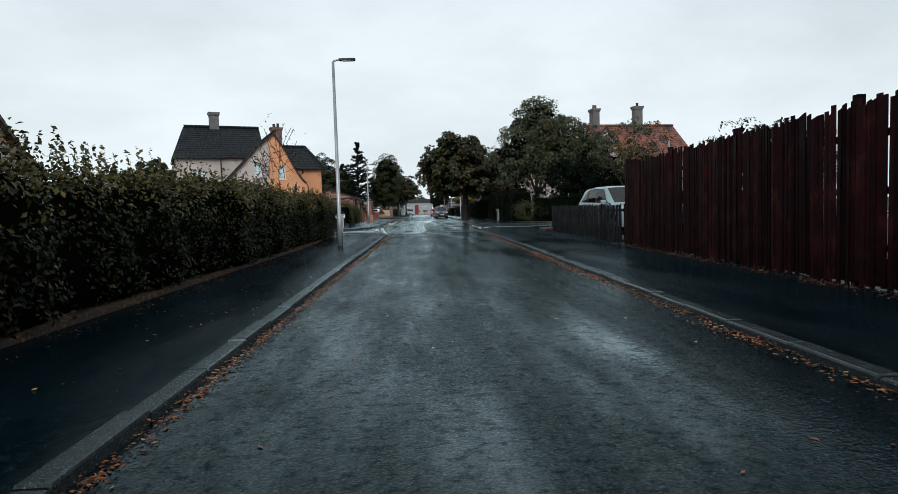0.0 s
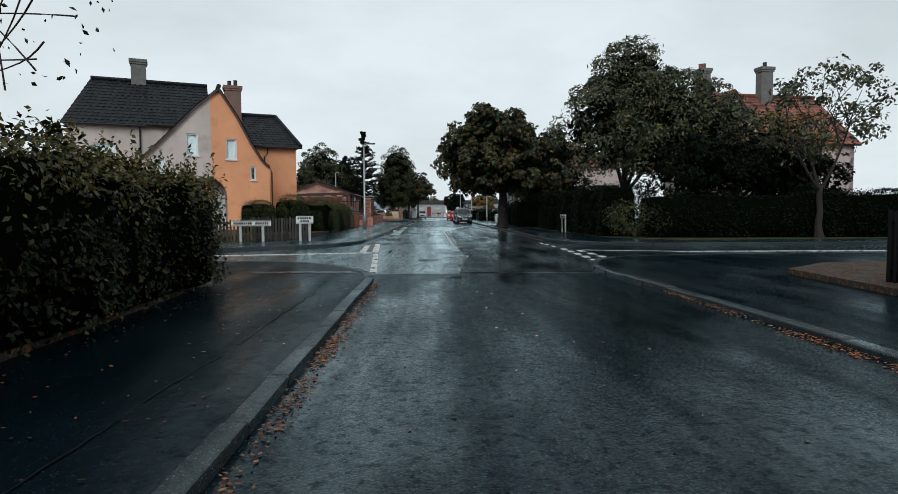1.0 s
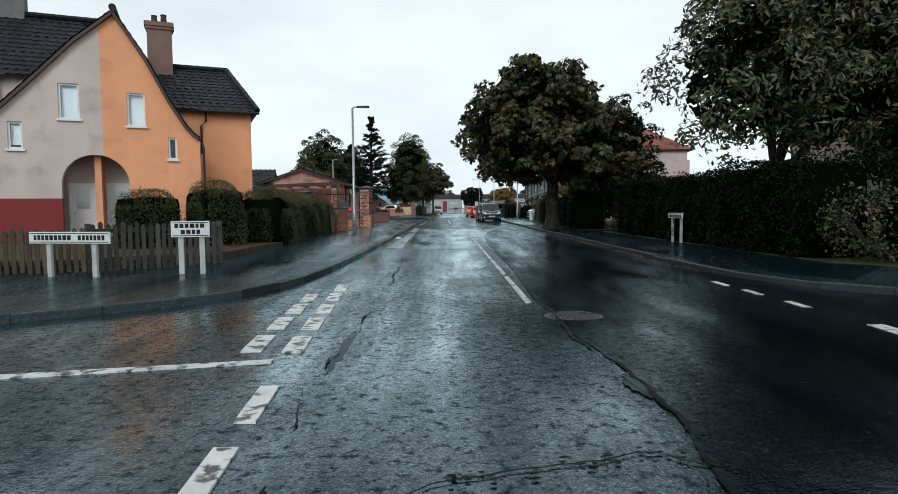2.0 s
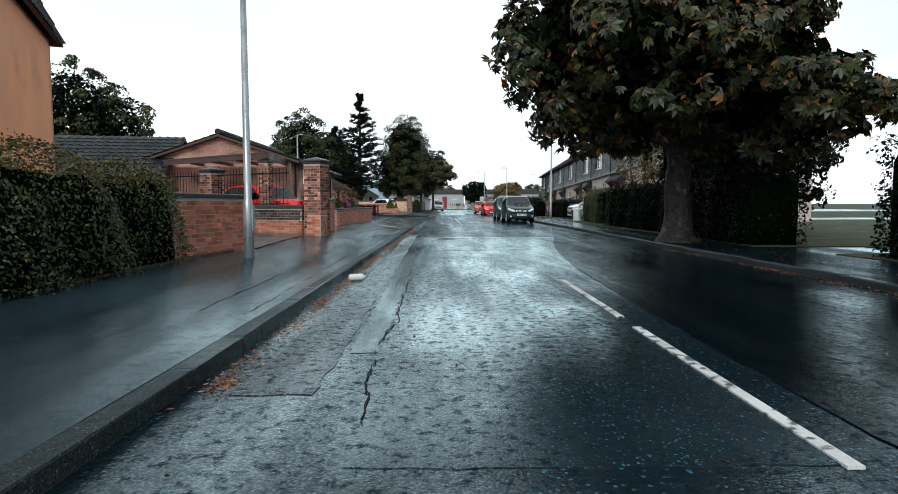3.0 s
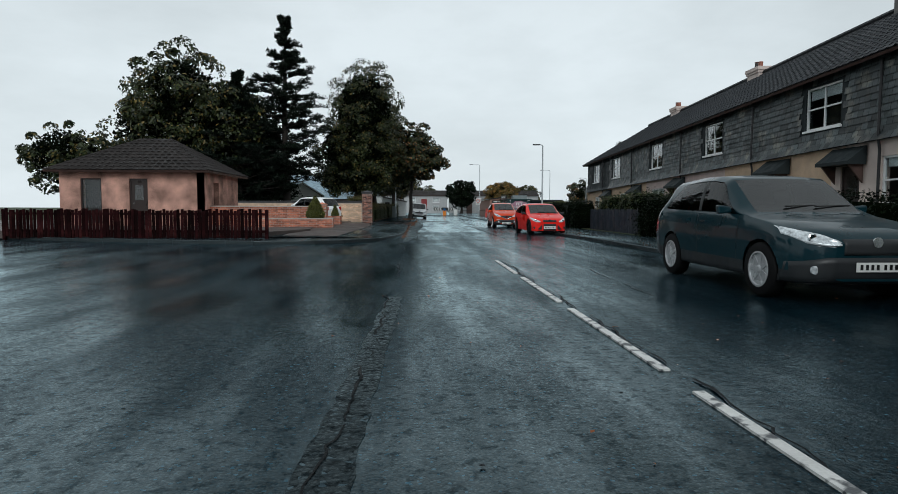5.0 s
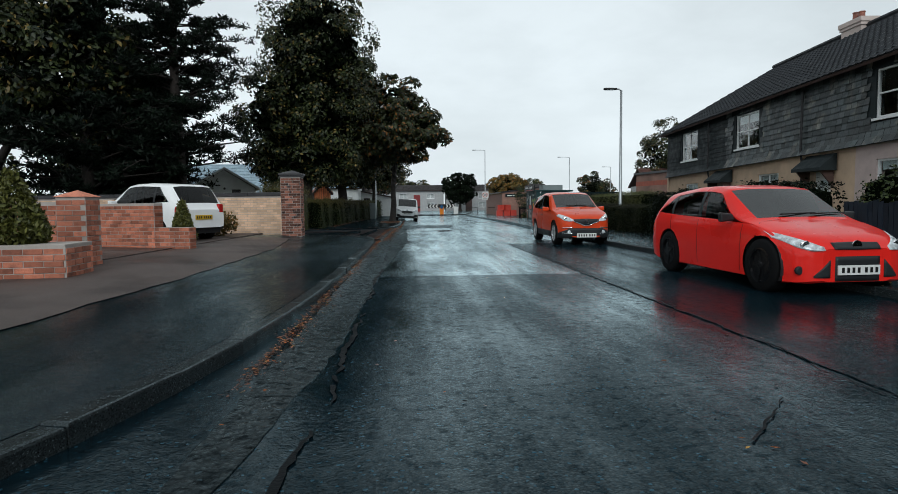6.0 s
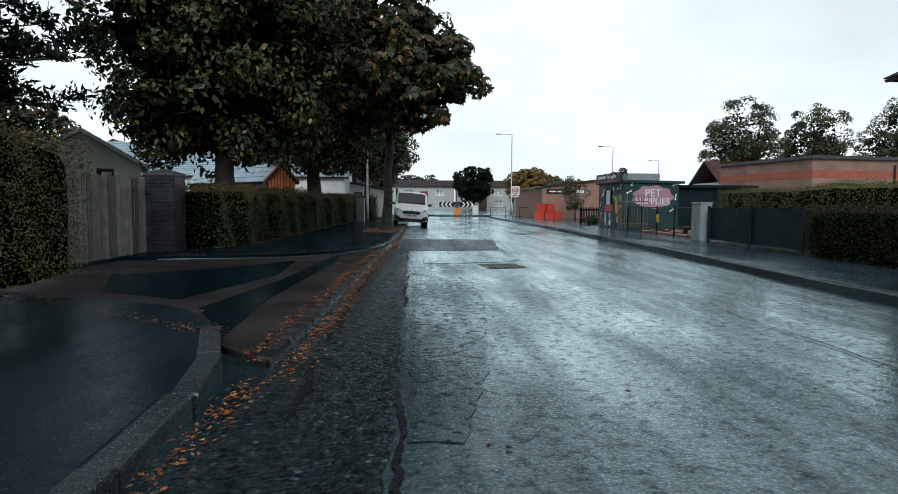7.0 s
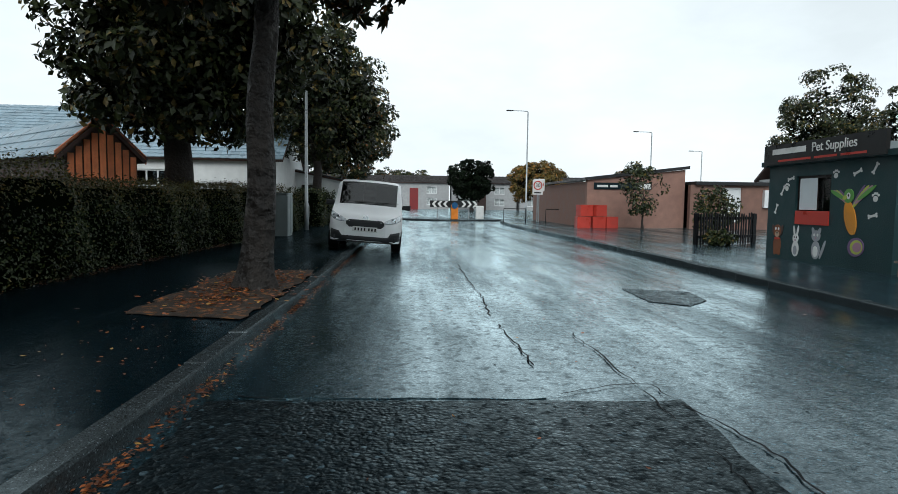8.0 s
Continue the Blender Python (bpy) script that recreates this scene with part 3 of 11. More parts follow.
CABINET_GREY = mat("grey_green_cabinet", (0.2, 0.235, 0.24), rough=0.45, vary=0.12)
RUBBER = mat("tyre_rubber", (0.006, 0.006, 0.0065), rough=0.8, vary=0.2, spec=0.1)
ALLOY = mat("alloy_wheel", (0.42, 0.43, 0.44), rough=0.28, metal=0.3, vary=0.05, bump=0)
ALLOY_BLACK = mat("black_wheel", (0.006, 0.006, 0.007), rough=0.2, vary=0.1, bump=0, spec=0.3)
CHROME = mat("chrome_trim", (0.75, 0.76, 0.77), rough=0.12, metal=1.0, vary=0.03, bump=0)
LENS = mat("clear_lamp_lens", (0.62, 0.66, 0.68), rough=0.1, scale=14, vary=0.6, fine=40, bump=0.3, metal=0.3, spec=0.5)
LENS_RED = mat("red_lamp_lens", (0.4, 0.015, 0.015), rough=0.15, vary=0.1, bump=0)
PLATE_WHITE = mat("white_plate", (0.7, 0.7, 0.68), rough=0.3, vary=0.03, bump=0)
PLATE_YELLOW = mat("yellow_plate", (0.65, 0.42, 0.04), rough=0.3, vary=0.03, bump=0)


def car_paint(name, color, metal=0.0):
    return mat(name, color, rough=0.3, metal=metal, scale=1.0, vary=0.08, fine=90, bump=0.1, rough_vary=0.06, coat=0.45, spec=0.1, depth=0.0006)



# ---- ground, road, footways ----
def setting(name, material, mb, label, category, smooth=False):
    ob = mb.obj(name, material, smooth=smooth)
    return tagged(ob, label, category, kind="structure")


g = MB()
g.add([(-2500, -2500, -0.06), (2500, -2500, -0.06), (2500, 2500, -0.06), (-2500, 2500, -0.06)], [(0, 1, 2, 3)])
setting("ground", GRASS, g, "wet grassy ground reaching to the horizon", "ground")
g = MB()
g.box(-70, 70, 29.55, 67.0, -0.3, 0.0)
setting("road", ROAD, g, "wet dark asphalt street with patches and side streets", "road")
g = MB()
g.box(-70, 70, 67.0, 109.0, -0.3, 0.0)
setting("road_middle", ROAD_MID, g, "dark wet asphalt before the terrace", "road")
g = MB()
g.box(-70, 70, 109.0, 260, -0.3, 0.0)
setting("road_far", ROAD_FAR, g, "paler wet asphalt towards the roundabout", "road")
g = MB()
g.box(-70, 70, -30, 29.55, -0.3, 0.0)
setting("road_near", ROAD_DARK, g, "darker wet asphalt before the junction", "road")

KERB_L1 = smooth_line([(-0.85, -30), (-0.75, -12), (-0.68, 2), (-0.6, 14), (-0.5, 26), (-0.52, 28.6), (-0.93, 30.1), (-2.0, 31.6), (-4.2, 32.3), (-12, 32.6), (-70, 34)])
KERB_L2 = smooth_line([(-70, 39), (-14, 37.2), (-6.5, 36.8), (-4.2, 37.9), (-2.8, 39.2), (-2.15, 40.9), (-1.85, 46), (-1.7, 54), (-1.62, 60), (-1.5, 70), (-1.46, 76), (-1.85, 78.4), (-3.3, 81.6), (-6.5, 85.5), (-14, 90), (-70, 112)])
KERB_L3 = smooth_line([(-70, 122), (-14, 102), (-6.5, 99.4), (-3.6, 99.6), (-2.4, 100.6), (-1.6, 102.4), (-1.17, 105.7), (-1.05, 112), (-1.1, 118.2), (-1.4, 119.8), (-2.3, 121.2), (-4.6, 122.0)])
KERB_L4 = smooth_line([(-4.6, 126.6), (-2.4, 127.2), (-1.25, 128.3), (-0.72, 129.8), (-0.45, 136), (-0.38, 143), (-0.3, 160), (-0.6, 170), (-4, 174), (-70, 178)])
KERB_R1 = smooth_line([(3.2, -30), (3.3, -8), (3.38, 2), (3.55, 9), (3.8, 18), (3.86, 25), (3.76, 29.8), (3.95, 31.2), (4.55, 32.35), (5.3, 33.05), (9, 33.5), (70, 34)])
KERB_R2 = smooth_line([(70, 38.5), (10, 38.0), (7.6, 38.2), (6.0, 39.4), (5.25, 41.6), (5.2, 46), (5.35, 55), (5.35, 63), (5.5, 70), (5.6, 82), (5.5, 100), (5.35, 112), (5.3, 122), (5.6, 128), (5.85, 135), (6.0, 147), (6.0, 163), (7.5, 170), (12, 173), (70, 178)])


def rise(x, y):
    """Height of the left footway and plots, which climb away from the kerb."""
    k = min(1.0, max(0.0, (y - 44) / 8)) * min(1.0, max(0.0, (128 - y) / 6)) * (min(1.0, max(0.0, (83.5 - y) / 5)) if y < 92 else min(1.0, max(0.0, (y - 100) / 6)))
    return (0.058 if y < 33 else 0.1) + 0.17 * k * min(1.0, max(0.0, (-1.9 - x) / 1.9))


def block(name, line, back, label, surface=None, top=0.1):
    """A raised footway and the plots behind it."""
    pts = [tuple(p) for p in line] + back
    a = sum(p[0] * q[1] - q[0] * p[1] for p, q in zip(pts, pts[1:] + pts[:1]))
    if a < 0:
        pts.reverse()
    g = MB()
    g.prism(pts, -0.02, top)
    return setting(name, surface or PATH_TAR, g, label, "pavement")


def sloped(name, y0, y1, inner, label, surface):
    """The climbing strip of footway, from the kerb to the plots behind."""
    g = MB()
    ys = np.arange(y0, y1 + 0.01, 0.5)
    n = 12
    for y in ys:
        a = inner(y)
        for k in range(n + 1):
            x = a + (-7.5 - a) * (k / n) ** 1.3
            g.v.append((x, y, rise(x, y) + 0.003))
    for i in range(len(ys) - 1):
        for k in range(n):
            p = i * (n + 1) + k
            g.f.append((p, p + 1, p + n + 2, p + n + 1))
    return setting(name, surface, g, label, "pavement", smooth=True)


block("pavement_1", KERB_L1, [(-70, -30)], "wet tarmac footway beside the hedge", top=0.058)
block("pavement_2", KERB_L2, [], "wet tarmac footway in front of the houses", PATH_MID)
block("pavement_3", KERB_L3, [(-5.2, 122.0), (-5.2, 126.6)] + [(-70, 126.6)], "wet tarmac footway beyond the side street", PATH_MID)
block("pavement_4", KERB_L4, [(-70, 126.6)], "wet tarmac footway under the trees")
block("pavement_5", KERB_R1, [(70, -30)], "wet tarmac footway beside the board fence", top=0.058)
block("pavement_6", KERB_R2, [], "wet tarmac footway beside hedges and shops", PATH_GREY)
g = MB()
g.prism([(-0.95, 119.3), (-0.72, 129.6), (-1.3, 128.2), (-2.4, 127.1), (-5.2, 126.6), (-5.2, 122.05), (-2.3, 121.25), (-1.42, 119.85)], -0.02, 0.035)
setting("pavement_7", PATH_DULL, g, "lowered brown driveway crossing", "pavement")

for outline in ([(-1.46, 120.1), (-1.55, 122.0), (-1.36, 126.4), (-1.5, 128.1), (-1.78, 123.6), (-2.1, 121.4)], [(-2.5, 122.0), (-3.6, 122.6), (-4.3, 124.3), (-2.95, 125.2), (-2.1, 126.5), (-1.95, 124.2)]):
    g = MB()
    g.prism(outline[::-1] if sum(p[0] * q[1] - q[0] * p[1] for p, q in zip(outline, outline[1:] + outline[:1])) < 0 else outline, 0.02, 0.0395)
    setting("pavement_13", PATH_TAR, g, "black tar patch in the brown crossing", "pavement")
KL2 = np.array([p for p in KERB_L2 if p[0] > -2.6 and p[1] < 79])
KL3 = np.array([p for p in KERB_L3 if p[0] > -2.3 and p[1] > 100.7 and p[1] < 119])
sloped("pavement_8", 44, 78.5, lambda y: float(np.interp(y, KL2[:, 1], KL2[:, 0])) - 0.14, "footway that climbs towards the houses", PATH_GREY)
sloped("pavement_9", 101.4, 118.4, lambda y: float(np.interp(y, KL3[:, 1], KL3[:, 0])) - 0.14, "footway that climbs towards the yard walls", PATH_MID)

def strip(name, y0, y1, outer, inner, surface, label):
    """A strip of another paving on the climbing footway."""
    g = MB()
    ys = np.arange(y0, y1 + 0.01, 0.4)
    for k, y in enumerate(ys):
        a, b = outer(y) + 0.02 * math.sin(k * 1.9), inner(y)
        g.v += [(a + (b - a) * j / 6, y, rise(a + (b - a) * j / 6, y) + 0.011) for j in range(7)]
    g.f = [(i * 7 + j, i * 7 + j + 1, i * 7 + j + 8, i * 7 + j + 7) for i in range(len(ys) - 1) for j in range(6)]
    return setting(name, surface, g, label, "pavement", smooth=True)


strip("pavement_10", 101.8, 116.6, lambda y: float(np.interp(y, (101.8, 107, 113, 116.6), (-3.3, -2.95, -2.95, -3.3))), lambda y: -5.2, PATH_BROWN, "brown wet strip of driveway beside the footway")
strip("pavement_11", 58.2, 63.2, lambda y: -3.72 - 0.03 * (y - 58), lambda y: -6.5, PATH_BROWN, "brown wet driveway entrance")
# added dark strip: reflections of hedge and trees put into the footway's colour
g = MB()
g.prism([(5.36, 41.8), (5.36, 46), (5.5, 55), (5.5, 63), (5.64, 70), (8.6, 70), (8.6, 42.2), (6.4, 39.9)], 0.09, 0.1045)
setting("pavement_12", PATH_TAR, g, "footway strip darkened for the hedges' reflection", "pavement")
# kerb stones
stone = MB()
stone.box(-0.446, 0.446, -0.135, 0.014, -0.06, 0.114)
kb = bmesh.new()
kme = stone.mesh("kerb_stone", KERB)
kb.from_mesh(kme)
bmesh.ops.bevel(kb, geom=[e for e in kb.edges if all(v.co.z > 0 for v in e.verts)], offset=0.018, segments=2, affect="EDGES", profile=0.5)
kb.to_mesh(kme)
kb.free()


def kerb_row(name, line, side, label, sink=0.0):
    """Stones along a line, at the road's edge; side 1: the footway lies to the left of the line's way."""
    row = thing(name, label, "kerb", kind="structure")
    total, s = length_of(line), 0.45
    rnd = random.Random(len(line))
    drop = lambda x, y: 0.055 * min(1.0, max(0.0, (129.0 - y) / 0.9)) if y > 126 else 0.055 * min(1.0, max(0.0, (y - 119.9) / 0.9)) if y > 119.5 and x < 0 else 0.0
    while s < total - 0.45:
        (x, y), a = along(line, s)
        if -25 < x < 25 and -8 < y < 176:
            part("kerb_stone", kme, row, Matrix.Translation((x, y, rnd.uniform(-0.012, 0.006) - (drop(x, y) if x < 0 else 0.0) - sink)) @ Matrix.Rotation(a + (math.pi if side > 0 else 0) + rnd.uniform(-0.012, 0.012), 4, "Z"))
        s += 0.9
    return row


kerb_row("kerb_1", KERB_L1, 1, "worn grey kerb stones with leaves in the gutter", 0.044)
kerb_row("kerb_2", KERB_L2, 1, "worn grey kerb stones round the corner")
kerb_row("kerb_3", KERB_L3, 1, "grey kerb stones along the footway")
kerb_row("kerb_4", KERB_L4, 1, "grey kerb stones under the trees")
kerb_row("kerb_5", KERB_R1, -1, "worn grey kerb stones with fallen leaves", 0.044)
kerb_row("kerb_6", KERB_R2, -1, "grey kerb stones beside parked cars")


def plot(name, outline, material, label, top=0.12, category="ground"):
    g = MB()
    a = sum(p[0] * q[1] - q[0] * p[1] for p, q in zip(outline, outline[1:] + outline[:1]))
    g.prism(outline if a > 0 else outline[::-1], 0.05, top)
    return setting(name, material, g, label, category)


plot("ground_1", [(-2.75, -28), (-2.6, 20), (-2.9, 27), (-3.6, 29), (-68, 30), (-68, -28)], SOIL, "damp soil under the hedge")
plot("ground_2", [(-4.6, 44.6), (-3.9, 57.5), (-6.5, 60), (-30, 70), (-40, 42), (-10, 40.6)], SOIL, "dark damp front garden soil", top=0.29)
plot("ground_3", [(-4.8, 58.4), (-4.7, 63.2), (-11.5, 68.8), (-14, 62)], PATH_BROWN, "brown wet driveway", top=0.284)
plot("ground_4", [(6.1, -28), (6.5, 15), (6.9, 26.4), (68, 27), (68, -28)], SOIL, "yard ground behind the fence")
plot("ground_5", [(6.3, 25.6), (6.6, 28.4), (8.0, 29.6), (20, 30.5), (20, 27.2), (7.2, 26.6)], SOIL, "leaf-strewn verge with rough grass", top=0.15)
plot("ground_6", [(7.8, 42.6), (7.5, 58.3), (9.5, 58.6), (9.5, 60.4), (7.0, 60.5), (7.4, 84), (68, 84), (68, 40.5), (10, 40.4)], GRASS, "garden ground behind the hedges")
plot("ground_7", [(7.8, 90), (8.0, 124), (12, 124.5), (68, 124), (68, 90)], GRASS, "terrace gardens")
plot("ground_8", [(-4.6, 69.6), (-4.2, 79), (-9, 87), (-20, 90), (-20, 70)], SOIL, "planted bed behind the low brick wall", top=0.5)
plot("ground_9", [(-5.6, 101.6), (-4.7, 104.5), (-5.0, 107.0), (-4.6, 119.0), (-60, 124), (-60, 104)], PATH_BROWN, "brown driveway and yard", top=0.3)
plot("ground_10", [(-4.9, 128.3), (-4.2, 150), (-3.9, 172), (-60, 174), (-60, 127.8)], GRASS, "grounds behind the long hedge")

# road patches, cracks, paint
def flat_patch(name, outline, material, label, z=0.004, wobble=0.05, seed=1, category="road patch"):
    rnd = random.Random(seed)
    pts = []
    for (x0, y0), (x1, y1) in zip(outline, outline[1:] + outline[:1]):
        n = max(2, int(math.hypot(x1 - x0, y1 - y0) / 0.15))
        for k in range(n):
            pts.append((x0 + (x1 - x0) * k / n + rnd.uniform(-wobble, wobble), y0 + (y1 - y0) * k / n + rnd.uniform(-wobble, wobble)))
    a = sum(p[0] * q[1] - q[0] * p[1] for p, q in zip(pts, pts[1:] + pts[:1]))
    if a < 0:
        pts.reverse()
    g = MB()
    g.prism(pts, z - 0.006, z)
    return tagged(g.obj(name, material), label, category, kind="structure")


def crack(line, width=0.035, seed=1, z=0.0115, wander=0.012):
    """A thin broken line that wanders, here open, there almost closed."""
    rnd = random.Random(seed)
    total = length_of(line)
    n = max(3, int(total / 0.07))
    left, right, j, w = [], [], 0.0, width * 0.5
    for k in range(n + 1):
        (x, y), a = along(line, total * k / n)
        j = 0.9 * j + rnd.gauss(0, wander)
        w = min(width, max(0.003, w + rnd.gauss(0, width * 0.22)))
        nx, ny = -math.sin(a), math.cos(a)
        left.append((x + nx * (j + w / 2), y + ny * (j + w / 2), z))
        right.append((x + nx * (j - w / 2), y + ny * (j - w / 2), z))
    g = MB()
    g.add(left + right, [(k, n + 1 + k, n + 2 + k, k + 1) for k in range(n) if math.dist(left[k], right[k]) > width * 0.38])
    return tagged(g.obj("road_crack", CRACK), "dark open crack in the wet asphalt", "road crack", kind="structure")


PATCHES = [
    ([(-0.95, 61.0), (-0.72, 61.0), (-0.7, 51.0), (-0.92, 51.0)], ROAD_NEW, "smooth sealed strip beside the patch"),
    ([(-0.7, 60.75), (1.6, 61.2), (1.6, 58.0), (1.5, 49.0), (-0.66, 49.0)], ROAD_OLD, "large coarse rectangular asphalt patch"),
    ([(-0.6, 66.4), (1.75, 66.5), (2.0, 61.3), (-0.7, 60.85)], ROAD_OLD, "worn asphalt patch beyond a joint"),
    ([(-1.42, 69.0), (-1.3, 61), (-1.3, 57.5), (-1.45, 50), (-0.98, 50), (-0.96, 57), (-1.0, 69)], GUTTER_GRIT, "gritty worn gutter strip"),
    ([(-1.3, 73.0), (-1.3, 78.5), (-1.0, 88), (-0.82, 88), (-1.02, 78), (-1.06, 73)], ROAD_COARSE, "rough wet channel beside the kerb"),
    ([(-1.02, 100.4), (-1.0, 104.0), (-0.95, 117), (-0.62, 129.3), (-0.1, 129.3), (-0.08, 118), (-0.48, 110), (-0.6, 104.0), (-0.92, 100.4)], ROAD_COARSE, "strip of bare stony asphalt beside the kerb"),
    ([(-0.3, 129.35), (2.02, 129.5), (2.4, 133.7), (-0.35, 133.75)], ROAD_COARSE, "bare stony patch across the lane"),
    ([(0.2, 129.25), (2.05, 129.4), (2.0, 127.8), (2.03, 127.1), (1.8, 126.7), (0.9, 126.4), (0.2, 126.3)], ROAD_FAR, "smooth patch with fine crazing"),
    ([(0.0, 126.2), (0.85, 126.3), (0.8, 122.0), (0.5, 119.2), (0.25, 118.0), (0.0, 118.0)], ROAD_OLD, "coarse dark patch in the lane"),
    ([(-0.3, 133.8), (1.62, 133.75), (1.66, 137.2), (1.7, 144.3), (1.1, 149), (-0.15, 149)], ROAD_FAR, "long smooth wet patch in the lane"),
    ([(3.65, 137.3), (3.7, 138.4), (4.5, 138.1), (4.4, 137.4), (4.0, 137.0)], ROAD_COARSE, "shallow stony hollow in the lane"),
    # edge follows a seam; the darker tone paints the cars' reflection
    ([(2.72, 102.6), (2.74, 116.5), (5.25, 116.5), (5.2, 102.6)], ROAD_MID, "asphalt along the parked cars, darkened for their reflection"),
    # darker asphalt whose wedge shape also paints the reflection of the trees
    ([(1.5, 36.6), (1.62, 35.5), (1.6, 34.3), (1.3, 32.4), (1.05, 29.7), (3.65, 29.7), (3.95, 31.3), (5.3, 33.15), (7.4, 33.5), (7.4, 38.0), (6.0, 39.3), (5.2, 41.8), (5.18, 46), (5.33, 63), (5.48, 74), (4.4, 71), (2.7, 62), (2.1, 57), (1.85, 52), (1.66, 43), (1.5, 39.4)], ROAD_SIDE, "darker asphalt along the lane, tree reflections in its colour"),
]
for i, (outline, surface, text) in enumerate(PATCHES):
    flat_patch("road_patch", outline, surface, text, z=0.004 + 0.0004 * i, wobble=0.018, seed=3 + i)
CRACKS = [
    [(-0.5, 33.0), (0.2, 33.5), (1.3, 33.8), (2.2, 33.2)], [(-0.4, 29.6), (0.4, 29.62), (1.1, 29.6), (1.9, 29.62), (3.7, 29.5)], [(1.5, 39.4), (1.5, 36.6), (1.62, 35.5), (1.6, 34.3), (1.5, 33.4), (1.1, 31.2)],
    [(-0.6, 48.1), (-0.62, 37.6), (-0.66, 35.0), (-0.5, 33.3)], [(-0.7, 60.75), (-0.71, 59), (-0.69, 56), (-0.67, 49)], [(-0.7, 60.8), (0.4, 61.0), (1.6, 61.2)], [(1.6, 61.2), (1.6, 58), (1.5, 50)], [(-0.6, 66.4), (1.75, 66.5), (2.0, 61.3)],
    [(1.2, 93.3), (1.05, 79.4), (1.0, 76.3), (0.92, 74.9), (0.9, 72)], [(1.1, 76.8), (1.9, 77.3), (2.7, 77.7)], [(-1.15, 73), (-1.2, 77.6), (-0.95, 88), (-0.9, 98)],
    [(-0.7, 128.8), (-0.5, 110), (-0.5, 106.8), (-0.52, 102.9), (-0.6, 100)], [(3.0, 116.7), (2.75, 108.0), (2.7, 104.2), (2.7, 101)], [(2.8, 103.3), (2.1, 102.7), (1.5, 102.1)],
    [(-0.1, 130.8), (-0.1, 120.0), (0.0, 117)], [(3.4, 126.4), (3.4, 122.7), (3.2, 120.6), (3.2, 117)], [(4.05, 130.4), (4.0, 128.7), (4.1, 127.8)], [(3.5, 127.5), (3.4, 126.8), (3.4, 124)],
    [(2.3, 135.9), (2.05, 129.4), (2.0, 127.8), (2.0, 127.0), (1.8, 126.7), (1.5, 126.5), (0.8, 126.4), (0.1, 126.2)], [(1.7, 144.3), (1.66, 137.2), (1.62, 135.0), (1.62, 133.75), (0.4, 133.75), (-0.2, 133.8)],
    [(1.7, 133.85), (2.3, 134.0), (2.42, 133.0), (2.4, 131.5), (2.05, 129.6)], [(4.2, 136.8), (5.3, 137.0)], [(3.6, 135.2), (4.2, 134.8), (4.4, 133.5)], [(2.6, 68), (2.3, 74), (2.6, 80)], [(2.4, 88), (2.6, 93), (2.3, 99)]]
for i, ln in enumerate(CRACKS):
    crack(ln, {2: 0.045, 3: 0.025, 4: 0.014, 5: 0.012, 6: 0.008, 8: 0.03, 10: 0.022, 11: 0.045, 14: 0.035}.get(i, 0.016), seed=20 + i)
# cracks along the footway
for i, ln in enumerate([[(-2.4, 52), (-2.38, 57.9), (-2.3, 60.4), (-2.2, 61.6), (-2.35, 67), (-2.4, 74.2)], [(-2.0, 52), (-2.0, 58.8), (-2.02, 61.5), (-2.15, 68), (-2.2, 73)],
                        [(-2.4, 74.5), (-2.4, 75.9), (-2.6, 77.6), (-4.3, 82.4)], [(-1.62, 73.5), (-1.9, 73.9), (-1.9, 75.6), (-2.4, 78.4)], [(-3.3, 74.9), (-2.4, 74.3), (-2.0, 74.1)], [(-1.2, 12), (-1.25, 20), (-1.1, 26.5)]]):
    m, total = max(3, int(length_of(ln) / 0.5)), length_of(ln)
    for k in range(m):
        (x0, y0), _ = along(ln, total * k / m)
        (x1, y1), _ = along(ln, total * (k + 1) / m)
        if k == 0:
            pts_ = [(x0, y0)]
        pts_.append((x1, y1))
    ob = crack(pts_, 0.012, seed=60 + i, z=0.0, wander=0.006)
    for v in ob.data.vertices:
        v.co.z = rise(v.co.x, v.co.y) + 0.0085


def painted(quads, label, name="road_marking"):
    for q in quads:
        g = MB()
        g.prism(q if sum(a[0] * b[1] - b[0] * a[1] for a, b in zip(q, q[1:] + q[:1])) > 0 else q[::-1], 0.0, 0.0145)
        tagged(g.obj(name, PAINT_WHITE), label, "road marking", group="give way lines", kind="structure")


def dash(x, y, w, l, lean=0.0):
    return [(x - w / 2, y - l / 2), (x + w / 2, y - l / 2), (x + w / 2 + lean, y + l / 2), (x - w / 2 + lean, y + l / 2)]


# middle line, worn into pieces
painted([dash(float(np.interp(y, (37, 62), (1.33, 1.58))), y, 0.075, 2.9, 0.03) for y in (40.2, 43.6, 47.0, 50.4, 53.8)], "worn white middle line")
painted([dash(1.0 + 0.004 * (y - 73), y, 0.075, 2.6, 0.01) for y in (79.5, 82.6, 85.7, 88.8, 92.0)], "faded white middle line")


